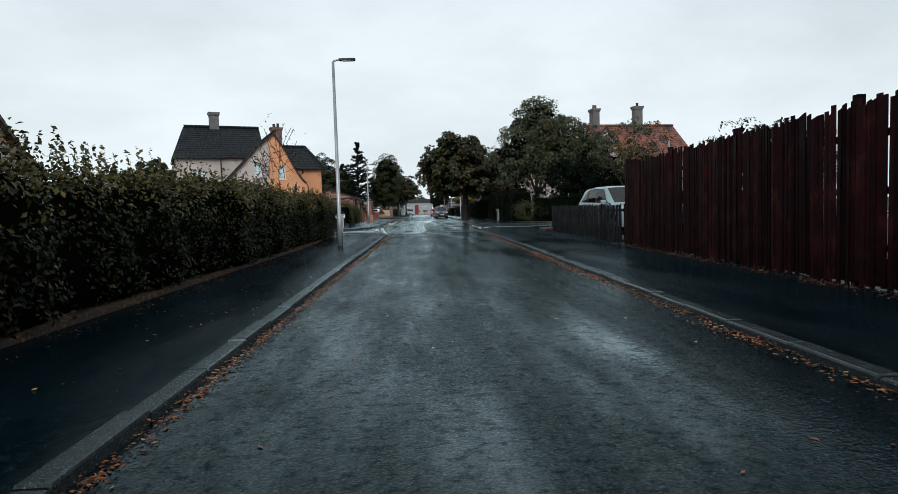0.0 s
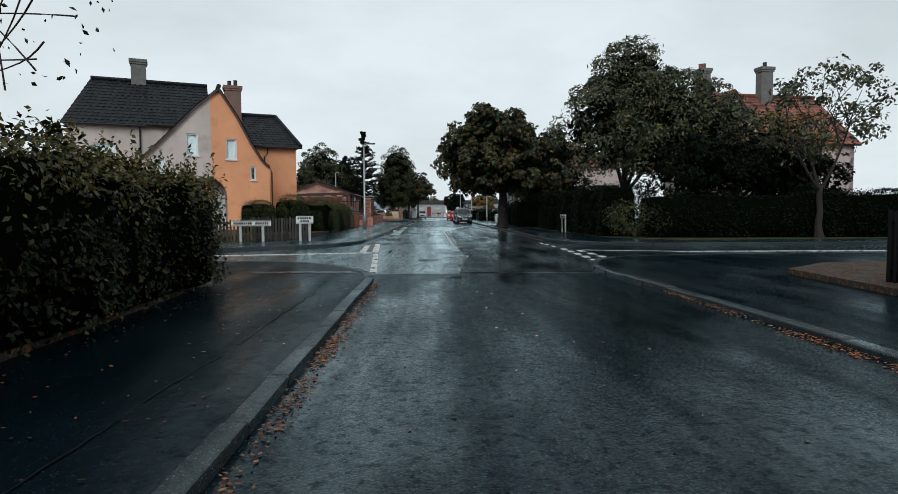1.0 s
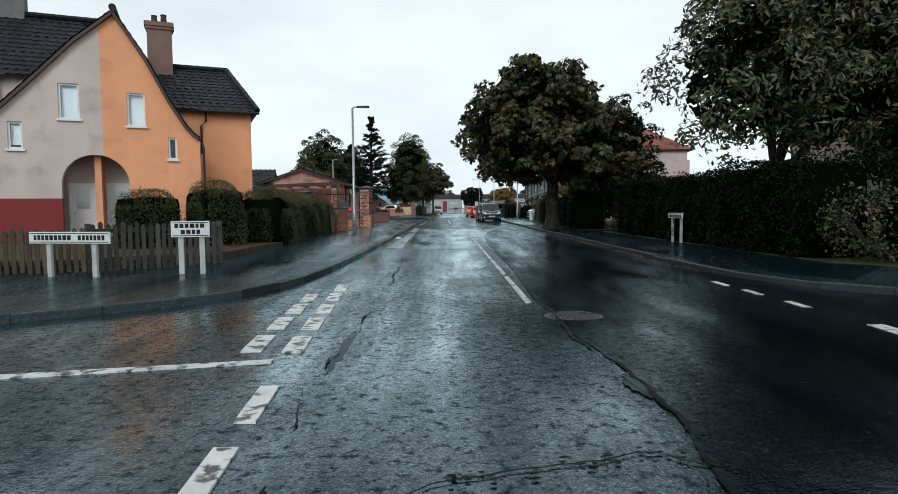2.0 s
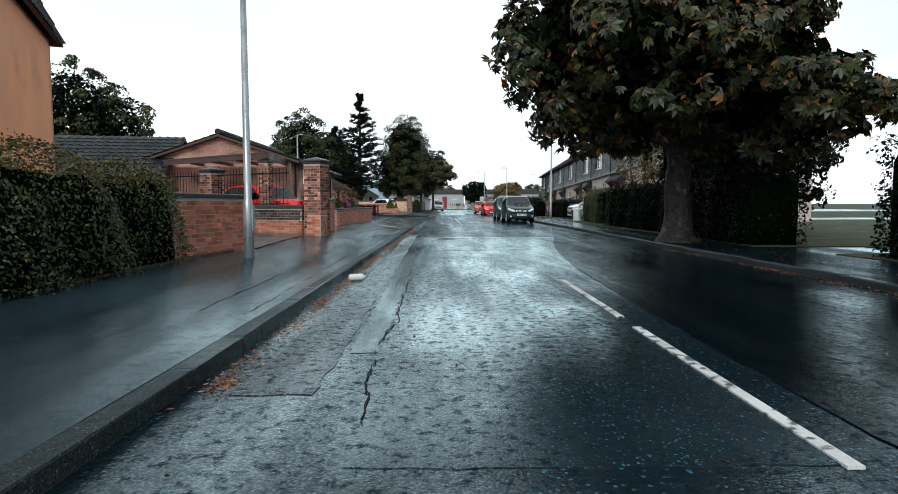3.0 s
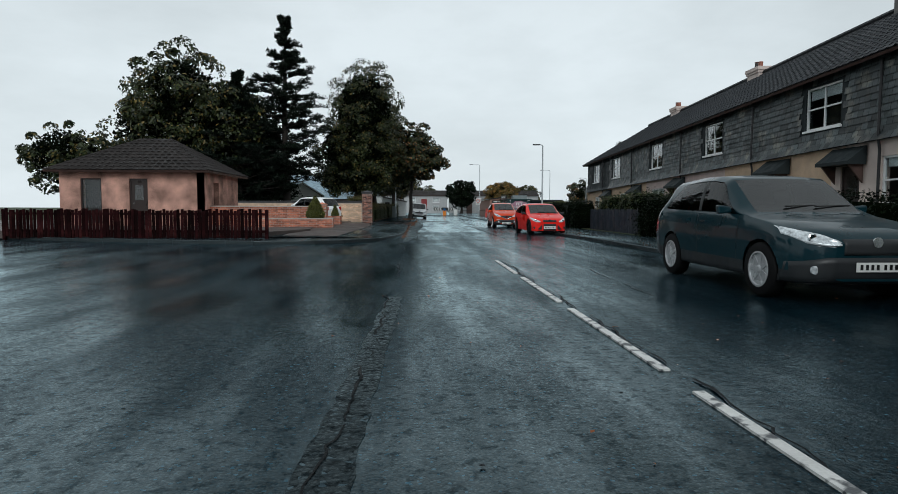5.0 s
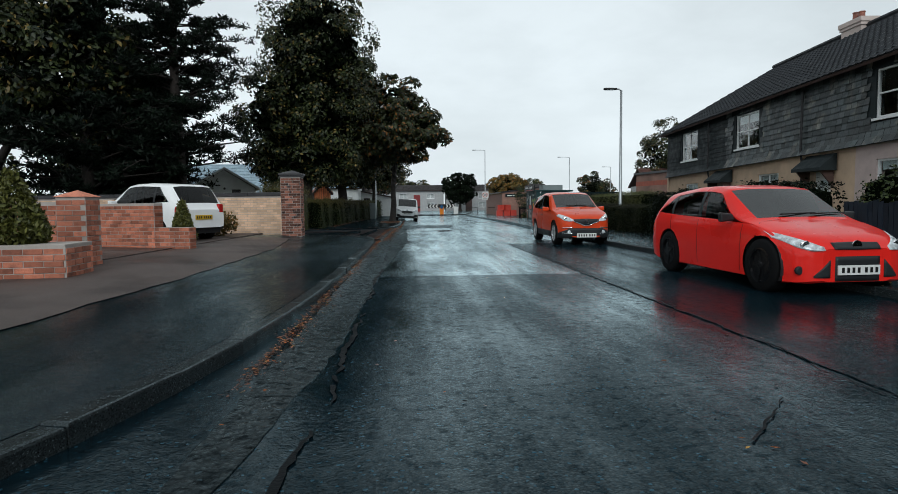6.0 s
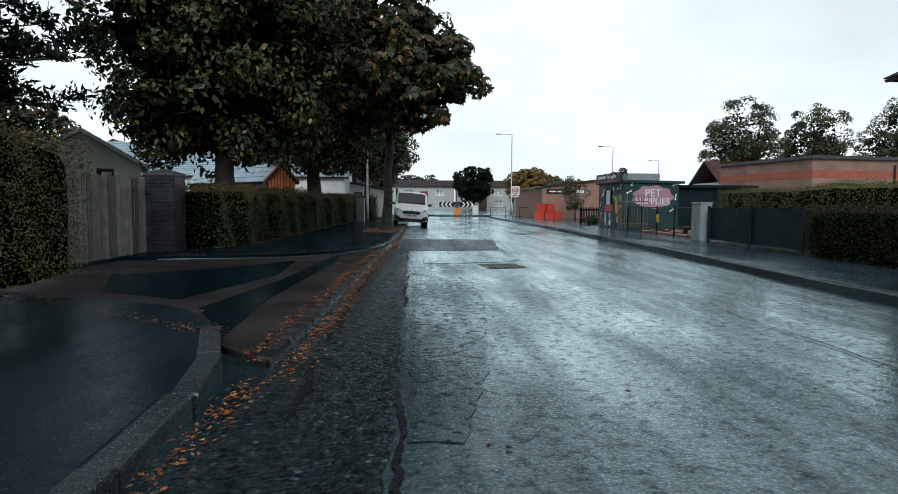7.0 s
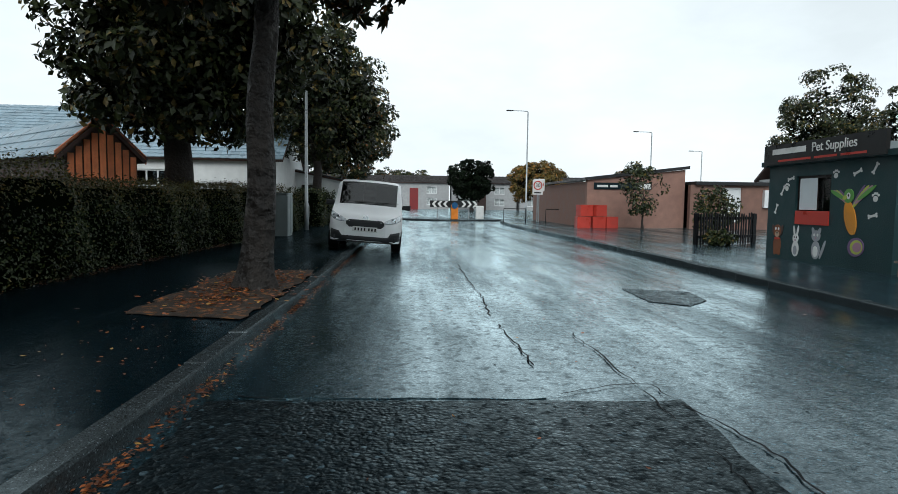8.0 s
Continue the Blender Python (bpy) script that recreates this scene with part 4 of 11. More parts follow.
def crumbs(lines, count, spread, label, seed, size=(0.012, 0.05), z=0.0122):
    """Small torn holes in the surface, scattered about some lines."""
    rnd, g = random.Random(seed), MB()
    for _ in range(count):
        ln = rnd.choice(lines)
        (x, y), a = along(ln, length_of(ln) * rnd.random())
        x, y = x + rnd.gauss(0, spread), y + rnd.gauss(0, spread)
        r, k = rnd.uniform(*size) * rnd.uniform(0.3, 1.0), rnd.randint(5, 8)
        ring = [(x + r * rnd.uniform(0.45, 1.1) * math.cos(j * math.tau / k), y + r * rnd.uniform(0.35, 0.9) * math.sin(j * math.tau / k), z) for j in range(k)]
        g.add(ring, [tuple(range(k))])
    return tagged(g.obj("road_pitting", CRACK), label, "road wear", kind="stuff")


crumbs([[(0.93, 68.3), (1.0, 67.4), (1.2, 66.5), (1.35, 65.4)], [(0.93, 68.3), (0.7, 68.4)]], 150, 0.05, "line of torn pits in the wet asphalt", 501)
crumbs([[(1.5, 39.4), (1.5, 36.6), (1.62, 35.5), (1.6, 34.3), (1.2, 31.4)], [(-0.4, 29.6), (1.1, 29.6), (1.9, 29.62), (3.7, 29.5)], [(0.2, 33.5), (1.3, 33.8), (2.2, 33.2)]], 320, 0.05, "pits along the broken joints", 502, (0.008, 0.032))
crumbs([[(-0.5, 18.0), (-0.4, 29.0)], [(1.0, 12.0), (1.2, 29.0)], [(2.6, 14.0), (2.5, 29.0)], [(0.4, 30.0), (0.6, 66.0)], [(2.2, 30.0), (2.6, 66.0)]], 520, 0.5, "scattered small pits in the road", 503, (0.006, 0.026))
crumbs([[(-0.2, 68.0), (-0.1, 148.0)], [(1.6, 68.0), (1.8, 148.0)], [(3.0, 68.0), (3.2, 148.0)]], 900, 0.5, "scattered small pits in the far road", 504, (0.006, 0.026))
crumbs([[(-0.7, 128.8), (-0.5, 110), (-0.52, 102.9)], [(-0.1, 130.8), (0.0, 117)], [(3.0, 116.7), (2.7, 104.2)], [(2.05, 129.4), (1.8, 126.7), (0.1, 126.2)]], 420, 0.05, "pits along the worn joints", 505, (0.006, 0.022))
crumbs([[(0.72, 126.6), (0.76, 129.2)]], 420, 0.06, "crazed and torn trail across a patch", 506, (0.004, 0.018))

# ---- plants ----
def leaf_mesh(name, centres, size, material, rng, up=None, longer=1.5, droop=0.3, palm=0, facing=None, loose=0.55):
    """One mesh of many folded leaves round the given centres; facing: the way that each one's upper side looks, more or less."""
    c = np.asarray(centres, float)
    n = len(c)
    d = rng.normal(size=(n, 3))
    d[:, 2] -= droop
    if up is not None:
        d += up
    d /= np.linalg.norm(d, axis=1)[:, None]
    s = np.cross(d, rng.normal(size=(n, 3)))
    s /= np.linalg.norm(s, axis=1)[:, None]
    nm = np.cross(s, d)
    if facing is not None:
        nm = facing + rng.normal(size=(n, 3)) * loose
        nm /= np.linalg.norm(nm, axis=1)[:, None]
        s = np.cross(d, nm)
        s /= np.linalg.norm(s, axis=1)[:, None] + 1e-9
        d = np.cross(nm, s)
    sz = size * rng.uniform(0.6, 1.25, n)[:, None]
    if palm:
        # fans of leaflets about a common stalk
        fan = np.repeat(np.linspace(-1.25, 1.25, palm)[None], n, 0) + rng.normal(0, 0.08, (n, palm))
        dd = d[:, None] * np.cos(fan)[..., None] + s[:, None] * np.sin(fan)[..., None] - nm[:, None] * 0.35
        dd /= np.linalg.norm(dd, axis=2)[..., None]
        ss = np.cross(dd, nm[:, None])
        nn = np.cross(ss, dd)
        sz = np.repeat(sz, palm, 1)[..., None] * (1 - 0.25 * np.abs(fan / 1.25))[..., None]
        c = (c[:, None] + dd * sz * longer * 0.55).reshape(-1, 3)
        d, s, nm, sz = dd.reshape(-1, 3), ss.reshape(-1, 3), nn.reshape(-1, 3), sz.reshape(-1, 1)
        s = s / np.linalg.norm(s, axis=1)[:, None]
        n = len(c)
    half = d * sz * longer * 0.5
    v = np.empty((n, 4, 3))
    v[:, 0] = c - half
    v[:, 1] = c + s * sz * 0.42 + nm * sz * 0.14 - half * 0.05
    v[:, 2] = c + half
    v[:, 3] = c - s * sz * 0.42 + nm * sz * 0.14 - half * 0.05
    idx = np.arange(n)[:, None] * 4
    tri = np.concatenate([idx + [0, 1, 2], idx + [0, 2, 3]], axis=1).reshape(-1)
    me = bpy.data.meshes.new(name)
    me.vertices.add(n * 4)
    me.vertices.foreach_set("co", v.reshape(-1))
    me.loops.add(n * 6)
    me.loops.foreach_set("vertex_index", tri.astype(np.int32))
    me.polygons.add(n * 2)
    me.polygons.foreach_set("loop_start", np.arange(0, n * 6, 3, dtype=np.int32))
    me.polygons.foreach_set("loop_total", np.full(n * 2, 3, np.int32))
    me.materials.append(material)
    me.update(calc_edges=True)
    return me


def limb(mb, a, b, r0, r1, rnd, bend=0.12, steps=6, sides=8):
    a, b = Vector(a), Vector(b)
    d = (b - a).length
    path, radii = [], []
    off = Vector((rnd.uniform(-1, 1), rnd.uniform(-1, 1), rnd.uniform(-0.3, 0.5))) * d * bend
    for i in range(steps + 1):
        t = i / steps
        path.append(a.lerp(b, t) + off * math.sin(t * math.pi))
        radii.append(r0 + (r1 - r0) * t)
    mb.tube(path, radii, sides)


def tree(label, x, y, height, trunk_r, fork, blobs, leaf, leaves, leaf_size, bark=None, seed=1, clumps=60, spread=0.5, lean=(0, 0), group="", z=0.1, droop=0.3, twigs=14, longer=1.5, shell=0.55, palm=0, inner=500):
    """A trunk that forks at the given height, limbs out to the crown's masses, and leaves in clumps.
    blobs: (dx, dy, z, rx, ry, rz)."""
    rnd, rng = random.Random(seed), np.random.default_rng(seed)
    bark = bark or BARK_DARK
    t = thing("tree", label, "tree", x, y, z, group=group)
    mb = MB()
    top = Vector((lean[0], lean[1], fork))
    n = 26
    path = [Vector((0, 0, -0.1)).lerp(top, i / n) + Vector((math.sin(i * 0.45 + seed) * 0.02, math.cos(i * 0.6 + seed) * 0.02, 0)) * fork * 0.4 for i in range(n + 1)]
    radii = [trunk_r * (1.0 - 0.3 * i / n + 0.75 * math.exp(-i * fork / n / 0.16)) for i in range(n + 1)]
    mb.tube(path, radii, 26)
    # ridged bark and a flared, lobed foot
    for j in range(len(mb.v)):
        i, k = divmod(j, 26)
        p, axis = Vector(mb.v[j]), path[i]
        ang = k * math.tau / 26
        ridge = noise.noise(Vector((math.cos(ang) * 4.5, math.sin(ang) * 4.5, p.z * 1.6 + seed))) * 0.1 + noise.noise(Vector((math.cos(ang) * 9, math.sin(ang) * 9, p.z * 5 + seed))) * 0.05
        lobe = 0.22 * math.cos(5 * ang + seed) * math.exp(-max(0.0, p.z) / 0.2)
        mb.v[j] = tuple(axis + (p - axis) * (1 + ridge + lobe))
    for b in blobs:
        c = Vector(b[:3])
        limb(mb, path[-1] - Vector((0, 0, 0.25)), c, trunk_r * 0.5, trunk_r * 0.13, rnd)
        for k in range(max(2, twigs // len(blobs))):
            d = Vector((rnd.gauss(0, 1), rnd.gauss(0, 1), rnd.gauss(0.2, 0.8))).normalized()
            e = c + Vector((d.x * b[3], d.y * b[4], d.z * b[5])) * 0.88
            limb(mb, path[-1].lerp(c, rnd.uniform(0.45, 1.0)), e, trunk_r * 0.16, 0.012, rnd, 0.1, 5, 5)
    mb.obj("trunk", bark, t, smooth=True)
    vol = np.array([b[3] * b[4] + b[4] * b[5] + b[3] * b[5] for b in blobs])
    pick = rng.choice(len(blobs), clumps, p=vol / vol.sum())
    B = np.array(blobs)[pick]
    d = rng.normal(size=(clumps, 3))
    d /= np.linalg.norm(d, axis=1)[:, None]
    rad = rng.uniform(shell, 1.0, clumps)[:, None] ** 0.6
    cc = B[:, :3] + d * B[:, 3:] * rad
    w = rng.uniform(0.5, 1.5, clumps)
    which = rng.choice(clumps, leaves, p=w / w.sum())
    size = spread * 1.5 * rng.uniform(0.55, 1.45, clumps)
    # every clump is a ragged dome of leaves that look outwards and up
    q = rng.normal(size=(leaves, 3)) + d[which] * 0.75 + np.array([0, 0, 0.35])
    q /= np.linalg.norm(q, axis=1)[:, None]
    pts = cc[which] + q * size[which][:, None] * rng.uniform(0.55, 1.08, leaves)[:, None] ** 0.7 * np.array([1, 1, 0.75])
    keep = pts[:, 2] > 0.3
    me = leaf_mesh("crown", pts[keep], leaf_size, leaf, rng, droop=droop + 0.4, longer=longer, palm=palm, facing=(q + np.array([0, 0, 0.3]))[keep])
    tagged(part("crown", me, t), kind="stuff")
    # big near-black leaves fill the crown; its inner shade is in their colour
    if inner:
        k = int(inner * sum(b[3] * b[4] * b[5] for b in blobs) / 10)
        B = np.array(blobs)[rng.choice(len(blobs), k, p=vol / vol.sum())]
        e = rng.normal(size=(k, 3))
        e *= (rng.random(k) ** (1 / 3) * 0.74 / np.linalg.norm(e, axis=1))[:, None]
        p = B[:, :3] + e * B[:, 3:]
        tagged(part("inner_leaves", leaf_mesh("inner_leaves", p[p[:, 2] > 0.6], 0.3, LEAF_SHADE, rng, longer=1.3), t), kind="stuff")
    return t


def pine(label, x, y, height, trunk_r, reach, seed=1, z=0.1, start=0.25, leaf=None, needles=62000, size=0.48):
    rnd, rng = random.Random(seed), np.random.default_rng(seed)
    t = thing("pine_tree", label, "tree", x, y, z)
    mb = MB()
    mb.tube([(math.sin(i) * 0.06, math.cos(i * 1.4) * 0.06, height * i / 10 - 0.1) for i in range(11)], [trunk_r * (1.05 - 0.095 * i) + 0.02 for i in range(11)], 12)
    pts = []
    h = height * start
    while h < height * 0.985:
        f = (h - height * start) / (height * (1 - start))
        r = reach * (0.55 + 0.6 * math.sin(math.pi * min(1, 0.18 + f * 0.82)) ** 0.8) * (1 - f ** 2.2) + 0.25
        for k in range(rnd.randint(4, 7)):
            a = rnd.uniform(0, math.tau)
            q = r * rnd.uniform(0.4, 1.2)
            end = Vector((math.cos(a) * q, math.sin(a) * q, h + q * rnd.uniform(0.0, 0.3)))
            h0 = h + rnd.uniform(-0.3, 0.3)
            end.z += rnd.uniform(-0.3, 0.45)
            limb(mb, (0, 0, h0), end, 0.05 * (1 - f) + 0.02, 0.012, rnd, 0.05, 4, 5)
            for s in range(12):
                u = rnd.uniform(0.25, 1.05)
                pts.append((*(Vector((0, 0, h)).lerp(end, u) + Vector((rnd.gauss(0, 0.22 * q * 0.4), rnd.gauss(0, 0.22 * q * 0.4), rnd.uniform(-0.1, 0.24)))), (0.18 + 0.19 * u) * (1 - 0.5 * f)))
        h += height * rnd.uniform(0.026, 0.042)
    mb.obj("trunk", BARK_DARK, t, smooth=True)
    # tufts of needles, flat underneath
    p = np.array(pts)
    which = rng.integers(0, len(p), needles)
    q = rng.normal(size=(needles, 3))
    q[:, 2] = np.abs(q[:, 2]) * 0.8
    q /= np.linalg.norm(q, axis=1)[:, None]
    c = p[which, :3] + q * p[which, 3:4] * rng.uniform(0.3, 1.25, needles)[:, None]
    tagged(part("crown", leaf_mesh("crown", c, size * 0.17, leaf or LEAF_PINE, rng, up=q * 2.0, droop=0, longer=2.7), t), kind="stuff")
    return t


def hedge(label, line, width, height, leaf, density=320, leaf_size=0.05, seed=1, wave=0.08, sprigs=0, z=None, name="hedge", rounded=0.25, core=True, bottom=0.0, gaps=0.0, tips=None, clump=0.03):
    """A clipped hedge along a line (its middle): a dark core, leaves on every side, and shoots above."""
    rng, rnd = np.random.default_rng(seed), random.Random(seed)
    (x0, y0), _ = along(line, 0)
    z = rise(x0, y0) if z is None else z
    t = thing(name, label, "hedge", x0, y0, z)
    total = length_of(line)
    n = max(2, int(total / 0.5))

    def swell(s, h):
        return wave * (math.sin(s * 1.7 + seed) + math.sin(s * 0.63 + 2.1 * seed) + 0.8 * math.sin(s * 3.9 + h * 2.3))
    # solid dark body behind the leaves, painted as the hedge's inner shade
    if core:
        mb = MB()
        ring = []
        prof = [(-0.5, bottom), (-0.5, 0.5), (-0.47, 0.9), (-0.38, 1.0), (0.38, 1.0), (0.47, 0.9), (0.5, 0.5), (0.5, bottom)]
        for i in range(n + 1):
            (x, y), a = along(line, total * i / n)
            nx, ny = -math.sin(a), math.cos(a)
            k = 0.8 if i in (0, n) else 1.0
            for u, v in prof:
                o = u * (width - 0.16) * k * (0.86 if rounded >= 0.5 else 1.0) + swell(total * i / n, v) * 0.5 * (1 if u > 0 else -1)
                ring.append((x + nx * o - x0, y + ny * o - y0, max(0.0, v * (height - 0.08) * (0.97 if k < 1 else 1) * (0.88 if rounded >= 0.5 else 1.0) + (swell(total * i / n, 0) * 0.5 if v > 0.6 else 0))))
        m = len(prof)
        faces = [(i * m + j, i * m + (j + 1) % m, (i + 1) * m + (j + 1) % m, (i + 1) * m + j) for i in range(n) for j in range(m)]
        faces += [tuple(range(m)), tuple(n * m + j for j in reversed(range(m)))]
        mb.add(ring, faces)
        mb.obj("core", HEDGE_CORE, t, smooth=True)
    # leaves over the two sides, the top and the ends
    girth = 2 * height * (1 - bottom) + width
    count = int((total * girth + 2 * width * height) * density)
    s = rng.uniform(-0.04, total + 0.04, count)
    ends = rng.random(count) < 2 * width * height / (total * girth + 2 * width * height)
    s[ends] = np.where(rng.random(ends.sum()) < 0.5, rng.normal(0, 0.05, ends.sum()), total + rng.normal(0, 0.05, ends.sum()))
    q = rng.uniform(0, girth, count)
    hh = height * (1 - bottom)
    u = np.where(q < hh, -0.5 * width, np.where(q < hh + width, q - hh - 0.5 * width, 0.5 * width))
    v = np.where(q < hh, bottom * height + q, np.where(q < hh + width, height, height - (q - hh - width)))
    u[ends] = rng.uniform(-0.5, 0.5, ends.sum()) * width
    v[ends] = rng.uniform(bottom, 1, ends.sum()) * height
    edge = np.clip((v / height - (1 - rounded)) / max(rounded, 1e-3), 0, 1)
    u = np.where(q < hh, u + edge * rounded * 0.35 * width * (u < 0), u - 0) - np.where(q >= hh + width, edge * rounded * 0.35 * width, 0)
    if rounded >= 0.5:
        # domed section, drawn in towards the ends
        un, vn = np.abs(u) / (0.5 * width), np.maximum(0, v / height - 0.3) / 0.7
        r = np.maximum(1, (un ** 2.4 + vn ** 2.4) ** (1 / 2.4))
        f = np.clip(np.minimum(s, total - s) / 0.55, 0, 1)
        f = 0.55 + 0.45 * np.sqrt(1 - (1 - f) ** 2)
        u, v = u / r * f, np.where(v > 0.3 * height, (0.3 + 0.7 * vn / r) * height, v) * (0.4 + 0.6 * f)
    cum = np.concatenate([[0], np.cumsum([math.hypot(b[0] - a[0], b[1] - a[1]) for a, b in zip(line, line[1:])])])
    L = np.array(line)
    px, py = np.interp(s, cum, L[:, 0]), np.interp(s, cum, L[:, 1])
    seg = np.clip(np.searchsorted(cum, s, side="right") - 1, 0, len(line) - 2)
    dirs = (L[1:] - L[:-1]) / np.linalg.norm(L[1:] - L[:-1], axis=1)[:, None]
    tx, ty = dirs[seg, 0], dirs[seg, 1]
    over = np.where(s < 0, s, np.where(s > total, s - total, 0))
    px, py = px + tx * over, py + ty * over
    sw = wave * (np.sin(s * 1.7 + seed) + np.sin(s * 0.63 + 2.1 * seed) + 0.8 * np.sin(s * 3.9 + v / height * 2.3))
    jit = rng.normal(0, 0.045, (count, 3)) * (1 + 0.6 * np.sin(s * 5 + v * 4)[:, None])
    lump = clump * np.sin(6.1 * s + 2.3 * np.sin(2.7 * v + seed)) * np.sin(5.3 * v + 1.7 * np.sin(3.1 * s)) + 0.6 * clump * np.sin(13.0 * s + 4.0 * v) * np.sin(11.0 * v - 3.0 * s)
    out = np.sign(u) * (sw + lump) * (np.abs(u) > width * 0.3)
    c = np.stack([px - ty * (u + out) - x0, py + tx * (u + out) - y0, v + np.where(v > height * 0.7, sw, 0)], axis=1) + jit
    c[:, 2] = np.maximum(c[:, 2], 0.02)
    side = np.sign(u) * (np.abs(u) > width * 0.3) * (v < height * 0.97)
    top = np.clip((v / height - 0.72) / 0.28, 0, 1)
    face = np.stack([-ty * side, tx * side, 0.35 + 0.9 * top], axis=1)
    if gaps:
        keep = rng.random(count) > gaps * (c[:, 2] < height * 0.35)
        c, face = c[keep], face[keep]
    if sprigs:
        k = int(total * sprigs)
        ss = rng.uniform(0, total, k)
        hs = np.minimum(rng.gamma(2.2, 0.085, k), 0.38)
        a = [along(line, q) for q in ss]
        extra = []
        for i in range(k):
            (x, y), ang = a[i]
            o = rnd.uniform(-0.45, 0.45) * width
            lx, ly = rnd.uniform(-0.12, 0.12), rnd.uniform(-0.12, 0.12)
            m = int(6 + hs[i] * 34)
            for j in range(m):
                f = j / m
                extra.append((x - math.sin(ang) * o - x0 + lx * f + rnd.gauss(0, 0.018), y + math.cos(ang) * o - y0 + ly * f + rnd.gauss(0, 0.018), height + f * hs[i] * 1.3))
        c = np.concatenate([c, np.array(extra)])
        face = np.concatenate([face, np.tile((0.0, 0.0, 0.6), (len(extra), 1))])
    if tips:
        # paler olive leaves, more of them towards the top
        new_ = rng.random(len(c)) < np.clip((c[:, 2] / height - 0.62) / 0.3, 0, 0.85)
        tagged(part("top_leaves", leaf_mesh("top_leaves", c[new_], leaf_size, tips, rng, droop=-0.2, facing=face[new_], loose=0.75), t), kind="stuff")
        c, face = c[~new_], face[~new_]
    tagged(part("foliage", leaf_mesh("foliage", c, leaf_size, leaf, rng, droop=-0.2, facing=face, loose=0.75), t), kind="stuff")
    return t


def shrub(label, x, y, r, h, leaf, leaves=1500, size=0.07, seed=1, z=None, name="shrub", flowers=None, petals=0):
    rng, rnd = np.random.default_rng(seed), random.Random(seed)
    z = rise(x, y) if z is None else z
    t = thing(name, label, "shrub", x, y, z)
    mb = MB()
    for k in range(9):
        a = rnd.uniform(0, math.tau)
        limb(mb, (0, 0, -0.03), (math.cos(a) * r * 0.7, math.sin(a) * r * 0.7, h * rnd.uniform(0.5, 0.95)), 0.02, 0.006, rnd, 0.1, 4, 5)
    mb.obj("stems", TWIG, t)
    d = rng.normal(size=(leaves, 3))
    d /= np.linalg.norm(d, axis=1)[:, None]
    rad = rng.uniform(0.35, 1, leaves)[:, None] ** 0.5
    bumps = 1 + 0.22 * np.sin(d[:, :1] * 6 + seed) * np.cos(d[:, 1:2] * 5 + seed)
    c = d * rad * bumps * np.array([r, r, h * 0.52]) + np.array([0, 0, h * 0.52])
    c[:, 2] = np.maximum(c[:, 2], 0.03)
    tagged(part("foliage", leaf_mesh("foliage", c, size, leaf, rng), t), kind="stuff")
    if flowers:
        heads = [(d[i] * bumps[i] * np.array([r, r, h * 0.52]) * 1.02 + np.array([0, 0, h * 0.54])) for i in range(petals)]
        pts = np.concatenate([np.array(q) + rng.normal(size=(60, 3)) * 0.05 for q in heads])
        tagged(part("blossom", leaf_mesh("blossom", pts, 0.035, flowers, rng, longer=1.1), t), kind="stuff")
    return t


def cone_bush(label, x, y, r, h, leaf, seed=1, z=0.1, leaves=4500):
    rng = np.random.default_rng(seed)
    t = thing("conifer_bush", label, "shrub", x, y, z)
    mb = MB()
    mb.tube([(0, 0, -0.03), (0, 0, h * 0.6)], [0.03, 0.01], 6)
    mb.obj("stem", TWIG, t)
    f = 1 - np.sqrt(rng.random(leaves))
    a = rng.uniform(0, math.tau, leaves)
    rr = r * (1 - f ** 1.3) * rng.uniform(0.75, 1.05, leaves) * (0.75 + 0.5 * np.minimum(1, f * 6)) + 0.02
    c = np.stack([np.cos(a) * rr, np.sin(a) * rr, 0.04 + f * h], axis=1) + rng.normal(0, 0.015, (leaves, 3))
    tagged(part("foliage", leaf_mesh("foliage", c, 0.045, leaf, rng, up=np.array([0, 0, 1.2]), longer=2.0), t), kind="stuff")
    return t


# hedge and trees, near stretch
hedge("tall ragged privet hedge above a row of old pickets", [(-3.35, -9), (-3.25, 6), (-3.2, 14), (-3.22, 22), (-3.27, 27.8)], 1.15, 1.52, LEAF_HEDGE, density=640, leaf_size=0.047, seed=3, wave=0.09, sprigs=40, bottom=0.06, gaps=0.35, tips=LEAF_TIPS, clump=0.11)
tree("thin bare-branched sapling behind the hedge", -4.6, 25.6, 5.2, 0.05, 1.6, [(0, 0, 3.6, 1.1, 1.1, 1.3), (-0.9, 0.3, 3.2, 0.6, 0.6, 0.9)], LEAF_HEDGE, 260, 0.06, TWIG, seed=41, clumps=60, spread=0.25, twigs=40, inner=0)
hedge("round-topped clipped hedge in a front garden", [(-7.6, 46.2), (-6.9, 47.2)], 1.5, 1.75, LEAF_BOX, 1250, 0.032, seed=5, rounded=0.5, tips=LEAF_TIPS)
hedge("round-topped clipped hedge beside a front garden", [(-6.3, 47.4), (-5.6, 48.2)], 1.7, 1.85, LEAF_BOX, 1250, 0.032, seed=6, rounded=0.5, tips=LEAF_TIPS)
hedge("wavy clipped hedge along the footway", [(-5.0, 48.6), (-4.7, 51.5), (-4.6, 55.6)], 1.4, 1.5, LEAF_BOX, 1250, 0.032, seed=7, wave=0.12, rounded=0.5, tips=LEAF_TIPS)
